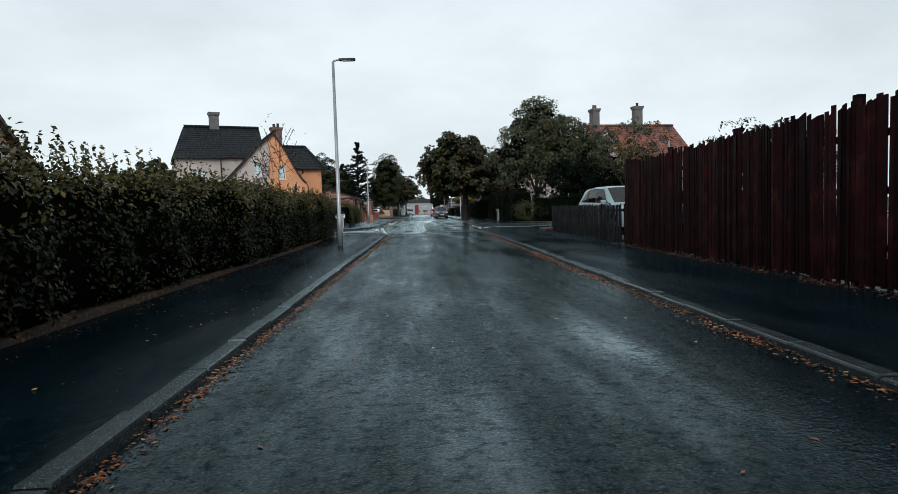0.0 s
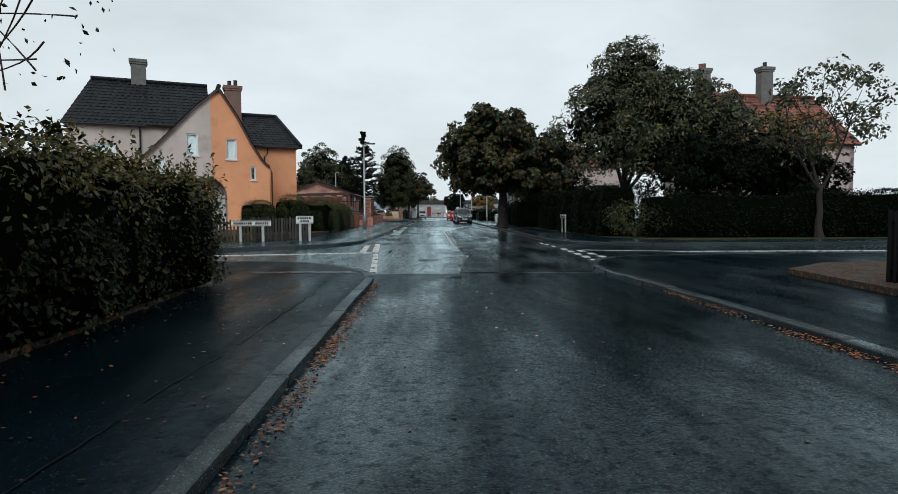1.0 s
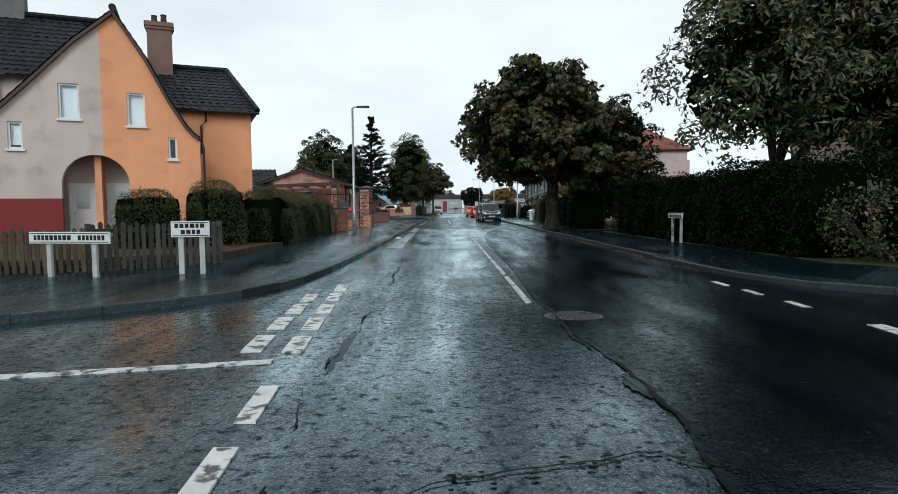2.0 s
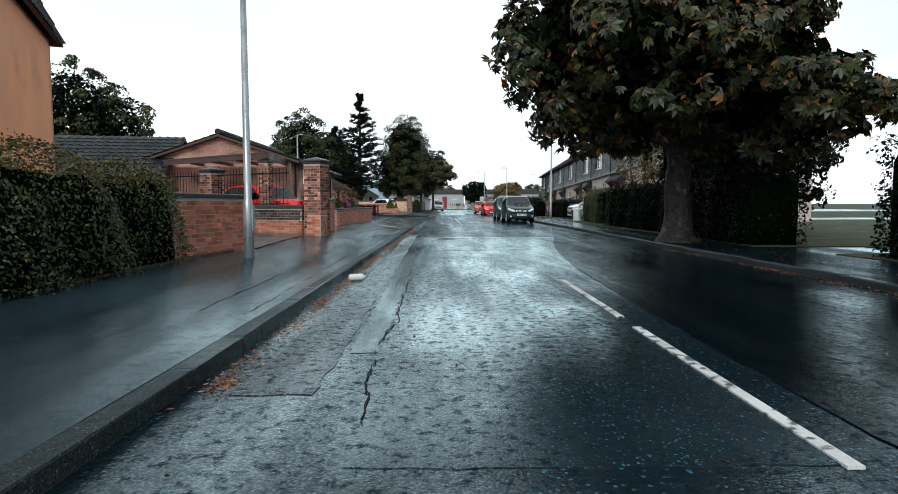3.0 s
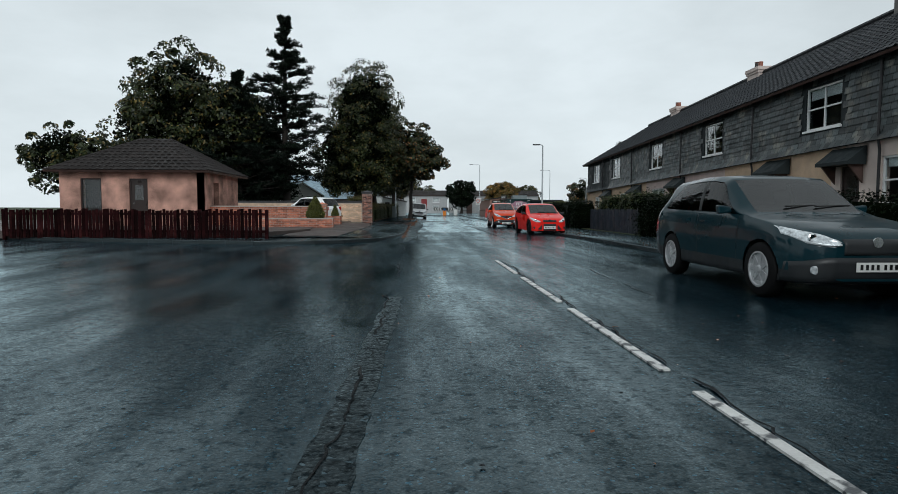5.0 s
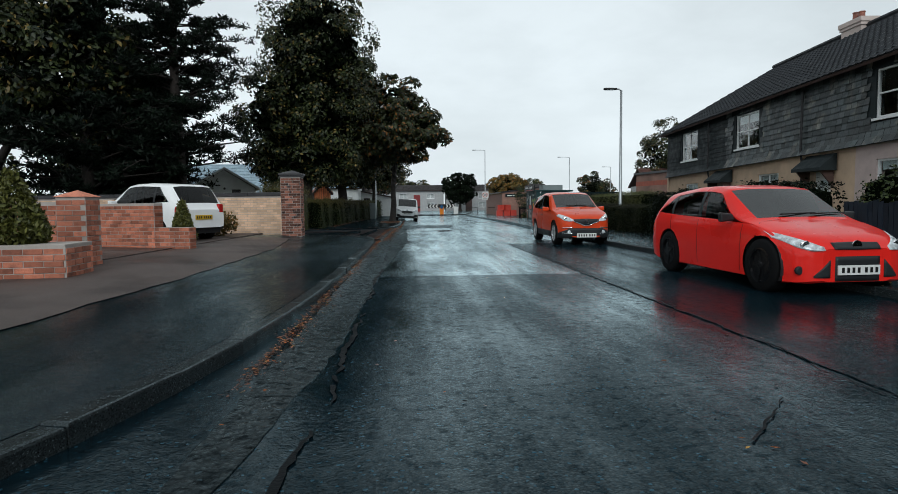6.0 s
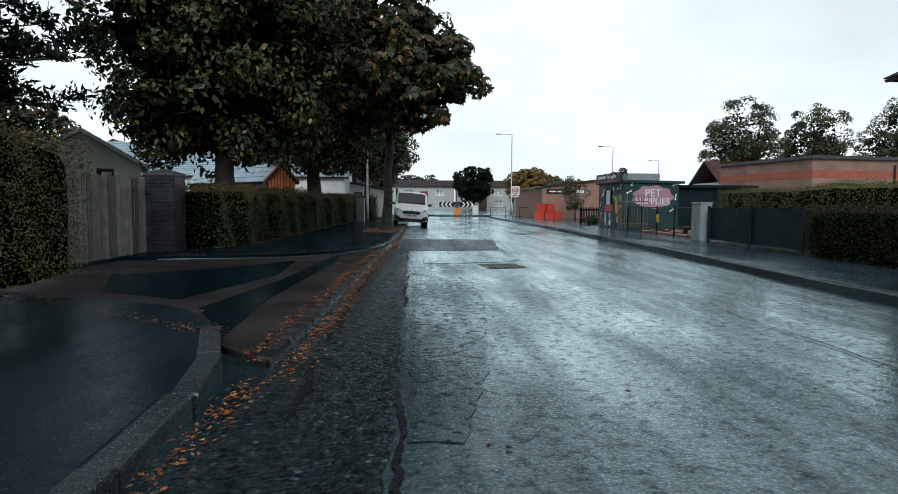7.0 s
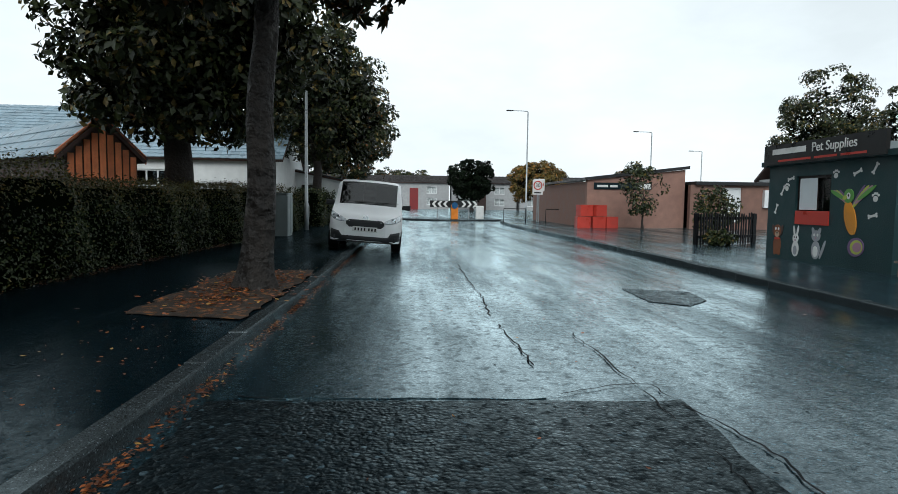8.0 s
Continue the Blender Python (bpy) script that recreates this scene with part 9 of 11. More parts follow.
wheelie_bin("dark green bin behind a white block post", 8.85, 83.35, -90, PLASTIC_GREEN)
q = MB()
q.box(-0.3, 0.3, -0.25, 0.25, -0.05, 0.72)
wp = thing("white_gate_block", "white painted block post at a driveway", "gate post", 8.2, 83.1, 0.1)
q.obj("block", RENDER_WHITE, wp, bevel=0.02)
for i, (x, y, z) in enumerate([(8.6, 157.2, 0.1), (9.3, 157.3, 0.1), (8.7, 157.3, 0.62), (9.9, 157.4, 0.1), (9.35, 157.35, 0.62)]):
    t = thing("plastic_crate", "stacked red plastic crate outside a shop", "crate", x, y, z, 6 * i, group="red crates")
    for k, (a, b, c, d, e, f) in enumerate(((-0.3, 0.3, -0.22, 0.22, 0, 0.03), (-0.3, 0.3, -0.22, -0.19, 0.03, 0.5), (-0.3, 0.3, 0.19, 0.22, 0.03, 0.5), (-0.3, -0.27, -0.19, 0.19, 0.03, 0.5), (0.27, 0.3, -0.19, 0.19, 0.03, 0.5))):
        q = MB()
        q.box(a, b, c, d, e, f)
        q.obj("side" if k else "base", CRATE_RED, t)
tree("scrubby small tree beside the shops", 10.7, 155.6, 2.9, 0.05, 0.6, [(0, 0, 1.7, 0.7, 0.7, 1.1)], LEAF_LIME, 1500, 0.1, seed=130, clumps=40, spread=0.22, inner=0)
shrub("weedy bush beside the shops", 12.2, 152.4, 0.8, 1.7, LEAF_LIME, 1500, 0.1, seed=131)
shrub("fern-like weeds at the foot of the pickets", 9.0, 145.9, 0.4, 0.4, LEAF_LIME, 400, 0.1, seed=132)
# palisade gate and mesh before the shop
pg = thing("palisade_gate", "tall rusty steel palisade gate before the shop", "gate", 7.95, 138.75, 0.1, -24)
pal = MB()
RUST = mat("rusty_grey_steel", (0.12, 0.1, 0.085), rough=0.6, vary=0.5, spot=(0.1, 0.045, 0.02), spot_at=(0.5, 0.65), spot_scale=6.0)
pal.box(-0.009, 0.009, -0.008, 0.008, 0.05, 1.38)
pal_me = pal.mesh("pale", RUST)
for i in range(15):
    part("pale", pal_me, pg, pose(i * 0.075, -0.05, 0, 0, 2.5 * math.sin(i * 2.3), 0))
for z in (0.25, 1.1):
    q = MB()
    q.box(-0.05, 1.1, -0.03, 0.0, z, z + 0.035)
    q.obj("rail", RUST, pg)
mf = thing("mesh_fence", "low steel frame fence with wire panels", "fence", 8.2, 138.4, 0.1, -89)
for i in range(5):
    q = MB()
    q.tube([(i * 1.35, 0, -0.1), (i * 1.35, 0, 0.95)], [0.025, 0.025], 8)
    q.obj("post", IRON, mf)
for z in (0.12, 0.9):
    q = MB()
    q.tube([(0, 0, z), (5.4, 0, z)], [0.014, 0.014], 6)
    q.obj("rail", IRON, mf)
q = MB()
for i in range(72):
    q.tube([(i * 0.075, 0, 0.12), (i * 0.075, 0, 0.9)], [0.0016, 0.0016], 3, caps=False)
for i in range(10):
    q.tube([(0, 0, 0.12 + i * 0.078), (5.4, 0, 0.12 + i * 0.078)], [0.0016, 0.0016], 3, caps=False)
tagged(q.obj("wire", IRON, mf), kind="stuff")
# things left lying behind the wire
q = MB()
q.box(2.7, 2.9, -0.03, -0.018, 0.4, 0.68)
yb = q.obj("warning_board", mat("yellow_sign_paint", (0.6, 0.36, 0.02), rough=0.4, vary=0.15), mf, "yellow warning board tied to the wire")
for z in (0.46, 0.51):
    q = MB()
    q.box(2.73, 2.87, -0.037, -0.031, z, z + 0.025)
    q.obj("sign_bar", BLACK, yb)
for i, (x, y, ln, t_) in enumerate(((8.7, 136.6, 1.1, 35), (9.0, 136.0, 0.9, 120), (8.9, 134.9, 1.2, 70))):
    wb_ = thing("scrap_plank", "weathered plank lying among rubble", "plank", x, y, 0.12, t_, group="scrap planks")
    q = MB()
    q.box(-ln / 2, ln / 2, -0.07, 0.07, 0.0, 0.035)
    q.obj("plank", FENCE_WOOD, wb_, m=pose(0, 0, 0.12, 0, 14, 0))
rb = thing("rubble_bed", "heap of broken brick and soil behind the wire fence", "rubble", 8.9, 135.4, 0.1, kind="stuff")
rr_, q = random.Random(4), MB()
for i in range(260):
    x, y, r = rr_.uniform(-0.55, 1.2), rr_.uniform(-2.2, 2.2), rr_.uniform(0.03, 0.1)
    q.lathe([(r * 0.5, 0.0), (r, r * 0.5), (r * 0.5, r)], 5, "z", (x, y, 0))
q.obj("stones", BRICK_BROWN, rb)
# covers and small litter
def man_cover(label, x, y, r, square=False, turn=0, l=0.6, w=0.6):
    t = thing("manhole_cover", label, "manhole cover", x, y, 0.0, turn)
    q = MB()
    if square:
        q.box(-l / 2 - 0.05, l / 2 + 0.05, -w / 2 - 0.05, w / 2 + 0.05, -0.02, 0.006)
    else:
        q.lathe([(r + 0.05, -0.02), (r + 0.05, 0.006), (r + 0.005, 0.008)], 32)
    q.obj("frame", CAST_IRON, t)
    q = MB()
    if square:
        q.box(-l / 2, l / 2, -w / 2, w / 2, 0.007, 0.011)
        k = 9
        for i in range(k):
            for j in range(k):
                a, b = -l / 2 + l * (i + 0.5) / k, -w / 2 + w * (j + 0.5) / k
                q.box(a - 0.022, a + 0.022, b - 0.009, b + 0.009, 0.0115, 0.017)
    else:
        q.lathe([(r, 0.0), (r, 0.011)], 32)
        for i in range(-5, 6):
            for j in range(-5, 6):
                a, b = i * r / 5.6, j * r / 5.6
                if math.hypot(a, b) < r * 0.92:
                    q.box(a - 0.018, a + 0.018, b - 0.007, b + 0.007, 0.0115, 0.016)
    q.obj("lid", CAST_IRON, t)
    return t


man_cover("round cast iron manhole cover in the road", 1.75, 37.7, 0.3)
man_cover("square cast iron inspection cover in the lane", 1.56, 125.9, 0.3, True, 8, 0.62, 0.68)
flat_patch("pothole", [(-0.24, 65.6), (-0.21, 65.97), (-0.06, 66.09), (0.14, 66.15), (0.28, 66.09), (0.36, 65.97), (0.62, 66.03), (0.6, 65.95), (0.4, 65.86), (0.34, 65.6)], CRACK, "dark broken edge of a pothole", z=0.0095, wobble=0.012, seed=31, category="pothole")
flat_patch("puddle", [(-0.13, 65.65), (-0.11, 65.92), (0.02, 66.0), (0.15, 66.03), (0.23, 65.95), (0.26, 65.82), (0.25, 65.65)], PUDDLE, "rain water standing in a pothole", z=0.0115, wobble=0.012, seed=32, category="puddle")
crack([(0.55, 66.0), (0.86, 66.05), (1.05, 66.0), (1.4, 66.2)], 0.035, seed=99, z=0.0118)
flat_patch("puddle", [(-1.32, 68.6), (-1.1, 68.55), (-0.99, 68.8), (-1.04, 69.1), (-1.0, 69.3), (-1.12, 69.75), (-1.3, 69.6)], ROAD_DARK, "dark water in the gutter", z=0.0118, wobble=0.03, seed=33, category="puddle")
for i, (x, y, rx, ry, z_) in enumerate([(0.86, 28.87, 0.17, 0.2, 0.0028), (0.5, 32.85, 0.32, 0.42, 0.0028), (0.15, 29.45, 0.16, 0.12, 0.0028), (2.45, 28.9, 0.12, 0.09, 0.0028), (1.6, 35.0, 0.1, 0.4, 0.0112), (-0.64, 36.2, 0.06, 0.9, 0.0028), (-1.18, 75.2, 0.06, 0.5, 0.0112)]):
    rnd = random.Random(i)
    flat_patch("puddle", [(x + rx * math.cos(k * math.tau / 16) * rnd.uniform(0.6, 1.1), y + ry * math.sin(k * math.tau / 16) * rnd.uniform(0.6, 1.1)) for k in range(16)], PUDDLE, "shallow puddle on the wet ground", z=z_, wobble=0.02, seed=40 + i, category="puddle")
ac = thing("access_cover", "pinkish steel access cover set in the footway", "access cover", kind="structure")
for nm, k, up, m_ in (("frame", 1.0, 0.012, CAST_IRON), ("plate", 0.94, 0.017, mat("pink_brown_plate", (0.2, 0.145, 0.125), rough=0.45, vary=0.4, fine=30, bump=0.4, spot=(0.09, 0.06, 0.05), spot_scale=6.0))):
    pts_ = [(-2.44 + (x + 2.44) * k, 73.1 + (y - 73.1) * k) for x, y in ((-3.0, 73.84), (-2.6, 72.58), (-1.93, 72.38), (-2.18, 73.58))]
    q = MB()
    q.add([(x, y, rise(x, y) - 0.02) for x, y in pts_] + [(x, y, rise(x, y) + up) for x, y in pts_], [(3, 2, 1, 0), (4, 5, 6, 7), (0, 1, 5, 4), (1, 2, 6, 5), (2, 3, 7, 6), (3, 0, 4, 7)])
    q.obj(nm, m_, ac)
# two rows of flush stones across the footway corner
fs = MB()
fs.box(-0.145, 0.145, -0.07, 0.07, -0.03, 0.006)
fs_me = fs.mesh("sett", KERB_DARK)
fr = thing("stone_channel", "two rows of flush worn stones across the footway corner", "kerb", kind="structure")
for r_ in range(2):
    for i in range(6):
        part("sett", fs_me, fr, pose(-1.0 - 0.31 * i - 0.12 * r_, 29.34 + 0.17 * r_ + 0.004 * i, 0.058, 0, 0, random.Random(i + 9 * r_).uniform(-3, 3)))
bo = thing("plastic_bottle", "crushed white plastic bottle lying in the gutter", "litter", -1.42, 55.35, 0.05, 20)
q = MB()
q.lathe([(0.02, -0.13), (0.045, -0.12), (0.05, -0.02), (0.042, 0.0), (0.05, 0.02), (0.046, 0.07), (0.018, 0.1), (0.018, 0.12)], 14, "x")
q.obj("body", SIGN_WHITE, bo, smooth=True)
q = MB()
q.lathe([(0.02, 0.121), (0.02, 0.14)], 12, "x")
q.obj("cap", PLASTIC_BLUE, bo)


def litter(name, label, strips, count, material, size, seed, heap=0.02):
    """Loose leaves in strips: (x0, y0, x1, y1, half width, z)."""
    rng = np.random.default_rng(seed)
    lens_ = np.array([math.hypot(s[2] - s[0], s[3] - s[1]) for s in strips])
    k = rng.choice(len(strips), count, p=lens_ / lens_.sum())
    S = np.array(strips)[k]
    f = rng.random(count)
    wob = np.abs(np.sin(f * lens_[k] * 2.1 + k) * np.sin(f * lens_[k] * 0.7 + 1.3 * k)) ** 0.7
    keep = rng.random(count) < wob + 0.08
    x = S[:, 0] + (S[:, 2] - S[:, 0]) * f + rng.normal(0, 1, count) * S[:, 4]
    y = S[:, 1] + (S[:, 3] - S[:, 1]) * f + rng.normal(0, 1, count) * S[:, 4]
    z = S[:, 5] + rng.random(count) ** 2 * heap + 0.006
    c = np.stack([x, y, z], 1)[keep]
    me = leaf_mesh(name, c, size, material, rng, droop=0.0)
    co = np.empty(len(me.vertices) * 3)
    me.vertices.foreach_get("co", co)
    co = co.reshape(-1, 4, 3)
    co[:, :, 2] = c[:, None, 2] + (co[:, :, 2] - c[:, None, 2]) * 0.25
    co[:, :, 2] = np.maximum(co[:, :, 2], 0.004)
    me.vertices.foreach_set("co", co.reshape(-1))
    return tagged(new(name, me), label, "leaves", kind="stuff")


litter("fallen_leaves", "rust-coloured fallen leaves along the kerbs",
       [(-0.62, 2, -0.5, 14, 0.05, 0.0), (-0.45, 14, -0.38, 27, 0.05, 0.0), (3.3, 2, 3.5, 14, 0.06, 0.0), (3.55, 12, 3.85, 28, 0.05, 0.0), (-1.55, 50, -1.45, 64, 0.06, 0.0), (-1.38, 64, -1.32, 76, 0.05, 0.0), (5.1, 42, 5.25, 62, 0.08, 0.0),
        (-1.05, 103, -0.95, 119, 0.06, 0.0), (-0.8, 119, -0.62, 130, 0.04, 0.0), (-1.05, 119.4, -0.78, 129.4, 0.05, 0.03), (-0.8, 129.7, -4.4, 126.9, 0.1, 0.04), (-1.5, 119.9, -2.2, 121.2, 0.08, 0.04), (-0.5, 130, -0.35, 146, 0.05, 0.0)], 26000, FALLEN, 0.028, 5)
litter("brown_leaves", "sodden brown leaves packed against the kerbs",
       [(-0.6, 0, -0.5, 14, 0.03, 0.0), (-0.46, 14, -0.4, 28, 0.03, 0.0), (3.34, 0, 3.52, 12, 0.03, 0.0), (3.58, 12, 3.84, 28, 0.03, 0.0), (-1.6, 50, -1.5, 64, 0.03, 0.0), (-1.42, 64, -1.36, 77, 0.03, 0.0), (-1.08, 103, -0.98, 119, 0.025, 0.0), (-0.72, 119, -0.5, 130, 0.07, 0.0), (-1.1, 119.4, -0.84, 129.4, 0.03, 0.03),
        (-0.95, 129.3, -2.4, 127.25, 0.05, 0.09), (-2.4, 127.25, -4.5, 126.75, 0.05, 0.09), (-1.45, 119.9, -4.4, 122.1, 0.06, 0.09), (-0.44, 130, -0.33, 146, 0.03, 0.0), (-3.75, 130, -3.2, 148, 0.06, 0.105), (5.5, 4, 6.05, 15.9, 0.08, 0.062)], 34000, FALLEN_BROWN, 0.026, 15, heap=0.03)
litter("scattered_leaves", "scattered fallen leaves on the footways",
       [(5.75, 4, 6.2, 15, 0.12, 0.06), (-2.4, 4, -2.4, 27, 0.1, 0.06), (-1.5, 4, -1.4, 27, 0.5, 0.06), (6.0, 42, 6.4, 60, 0.4, 0.1), (-4.2, 129, -3.6, 148, 0.08, 0.1), (-2.2, 119, -1.2, 128, 0.5, 0.035), (-1.2, 130, -1.2, 140, 0.4, 0.1), (5.6, 76, 6.4, 120, 0.5, 0.1), (-4.6, 62, -8.6, 66.5, 0.2, 0.12)], 5200, FALLEN, 0.026, 6, heap=0.004)
litter("road_leaves", "small pale leaves and grit on the wet road",
       [(1.4, 2, 1.4, 60, 1.3, 0.0), (1.6, 60, 1.6, 150, 1.5, 0.0)], 1500, FALLEN, 0.03, 7, heap=0.003)
litter("pale_specks", "small pale specks scattered on the footway", [(-1.9, 72.6, -2.5, 75.4, 0.3, 0.0)], 420, PETAL_WHITE, 0.012, 9, heap=0.0)
bpy.data.objects["pale_specks"].location.z = 0.2
# tree pit
pit = flat_patch("tree_pit", [(-1.75, 135.9), (-0.62, 135.6), (-0.56, 139.4), (-1.7, 139.5)], SOIL, "leaf-covered tree pit in the footway", z=0.115, seed=77, category="tree pit")
litter("drive_leaves", "brown leaves along the foot of the brick plinth", [(-3.95, 63.1, -8.6, 66.2, 0.12, 0.285), (-3.95, 59.5, -3.75, 63.0, 0.09, 0.27), (-4.2, 62.2, -6.8, 64.2, 0.35, 0.285)], 1300, FALLEN, 0.04, 12, heap=0.02)
litter("pit_leaves", "brown leaves heaped round the street tree", [(-1.2, 136, -1.1, 139, 0.3, 0.11)], 1500, FALLEN, 0.05, 8, heap=0.05)
# dark setts at the driveway edge
st = MB()
st.add([(-0.118, -0.06, -0.03), (0.118, -0.06, -0.03), (0.118, 0.06, -0.03), (-0.118, 0.06, -0.03), (-0.1, -0.045, 0.052), (0.1, -0.045, 0.052), (0.1, 0.045, 0.052), (-0.1, 0.045, 0.052)], [(0, 3, 2, 1), (4, 5, 6, 7), (0, 1, 5, 4), (1, 2, 6, 5), (2, 3, 7, 6), (3, 0, 4, 7)])
st_me = st.mesh("sett", KERB_DARK)
sr = thing("sett_edging", "row of dark granite setts along the driveway crossing", "kerb", kind="structure")
for i in range(33):
    f = i / 32
    part("sett", st_me, sr, pose(-0.98 + 0.26 * f + random.Random(i).uniform(-0.01, 0.01), 119.5 + 9.9 * f, random.Random(i).uniform(-0.005, 0.005), 0, 0, 88 + random.Random(i + 50).uniform(-3, 3)))
# give way lines of the side streets
painted([dash(-0.6 - 0.07 * (y - 30.2), y, 0.13, 0.72, -0.05) for y in (30.2, 31.35, 32.55, 33.6, 34.7)], "worn white give way dash")
painted([dash(-1.06 - 0.06 * (y - 36.5), y, 0.18, 0.66, -0.05) for y in (36.4, 37.4, 38.4, 39.4, 40.4)], "worn white give way dash")
painted([dash(-1.43 - 0.05 * (y - 36.6), y, 0.18, 0.66, -0.05) for y in (36.45, 37.45, 38.4, 39.3)], "worn white give way dash")
painted([[(-1.14, 35.72), (-1.14, 35.82), (-3.1, 35.44), (-12, 33.9), (-12, 33.8), (-3.1, 35.34)]], "thin white side street middle line")
painted([dash(4.62, y, 0.1, 0.5, 0.03) for y in (38.3, 39.4, 40.4)], "worn white give way dash")
painted([dash(4.42 + 0.06 * (y - 33.5), y, 0.17, 0.58, 0.05) for y in (32.4, 33.5, 34.6, 35.6, 36.7)], "worn white give way dash")
painted([dash(4.86 + 0.02 * (y - 33.5), y, 0.17, 0.58, 0.03) for y in (33.5, 34.6, 35.8)], "worn white give way dash")
painted([[(5.05, 36.2), (5.05, 36.3), (7.6, 35.35), (15, 35.0), (15, 34.9), (7.6, 35.25)]], "thin white side street middle line")

# dark boards added behind the tall fence's foot to block light through its gaps
for (x0, y0), (x1, y1) in (((6.4, 15.9), (5.83, 4.0)), ((5.83, 4.0), (5.48, -6.0))):
    gb = thing("fence_foot_board", "dark board added to block light under the fence", "board", x0, y0, 0.1, math.degrees(math.atan2(y1 - y0, x1 - x0)))
    q = MB()
    q.box(0, math.hypot(x1 - x0, y1 - y0), -0.02, 0.02, -0.02, 0.3)
    q.obj("board", FENCE_RED, gb)

# traffic island at the end of the street
isl = MB()
isl.prism([(1.4 + 3.4 * math.cos(k * math.tau / 28) + 2.2, 170.0 + 2.4 * math.sin(k * math.tau / 28)) for k in range(28)], -0.02, 0.1)
tagged(isl.obj("traffic_island", KERB), "kerbed paved island at the road's end", "traffic island", kind="structure")
CHEV_X = 3.75
cs = thing("chevron_sign", "black and white chevron board on the island", "road sign", CHEV_X, 169.6, 0.1)
q = MB()
for x in (-1.0, 1.0):
    q.tube([(x, 0.03, 0.0), (x, 0.03, 1.15)], [0.03, 0.03], 8)
q.obj("post", STEEL, cs)
q = MB()
q.box(-1.5, 1.5, -0.02, 0.0, 0.72, 1.15)
q.obj("board", BLACK, cs)
for i in range(3):
    for sd in (-1, 1):
        q = MB()
        x = sd * (0.5 + 0.36 * i)
        q.add([(x, -0.024, 0.74), (x + 0.16, -0.024, 0.74), (x + 0.16 + 0.16 * sd, -0.024, 0.935), (x + 0.16, -0.024, 1.13), (x, -0.024, 1.13), (x + 0.16 * sd, -0.024, 0.935)], [(0, 1, 2, 5), (5, 2, 3, 4)])
        q.obj("chevron", SIGN_WHITE, cs)
bl = thing("traffic_bollard", "orange bollard with a round blue sign", "bollard", 3.75, 168.6, 0.1)
q = MB()
q.box(-0.22, 0.22, -0.12, 0.12, 0, 0.9)
q.obj("body", mat("orange_bollard_plastic", (0.75, 0.22, 0.02), rough=0.4, vary=0.15), bl, bevel=0.04)
q = MB()
q.lathe([(0.0, -0.02), (0.2, -0.02), (0.2, 0.02), (0.0, 0.02)], 20, "y")
q.obj("sign_disc", PLASTIC_BLUE, bl, m=pose(0, -0.15, 0.85))
bx = thing("white_bollard", "plain white bollard box on the island", "bollard", 5.4, 169.2, 0.1)
q = MB()
q.box(-0.25, 0.25, -0.15, 0.15, 0, 0.85)
q.obj("body", SIGN_WHITE, bx, bevel=0.05)
# speed limit sign
sp = thing("speed_sign", "round speed limit sign on a grey post", "road sign", 8.2, 165.0, 0.1, 3)
q = MB()
q.tube([(0, 0, 0), (0, 0, 2.35)], [0.035, 0.035], 10)
q.obj("post", STEEL, sp)
q = MB()
q.box(-0.3, 0.3, -0.05, -0.03, 1.55, 2.4)
plate_ = q.obj("plate", SIGN_WHITE, sp)
q = MB()
q.lathe([(0.2, -0.008), (0.26, -0.008), (0.26, 0.006), (0.2, 0.006)], 28, "y")
q.f = q.f[:-2]
q.obj("ring", CRATE_RED, plate_, m=pose(0, -0.06, 2.08))
lettering("30", 0.3, BLACK, plate_, pose(0, -0.056, 2.08, 90, 0, 0))
q = MB()
q.box(-0.2, 0.2, -0.056, -0.051, 1.63, 1.7)
q.obj("sign_bar", BLACK, plate_)
# metal hoops near the sign
for i, x in enumerate((6.6, 8.9)):
    rh = thing("cycle_hoop", "low dark metal hoop barrier on the footway", "barrier", x, 163.2, 0.1, group="hoop barriers")
    q = MB()
    q.tube([(-0.6, 0, 0), (-0.6, 0, 0.75), (0.6, 0, 0.75), (0.6, 0, 0)], [0.025] * 4, 8)
    q.obj("hoop", IRON, rh)

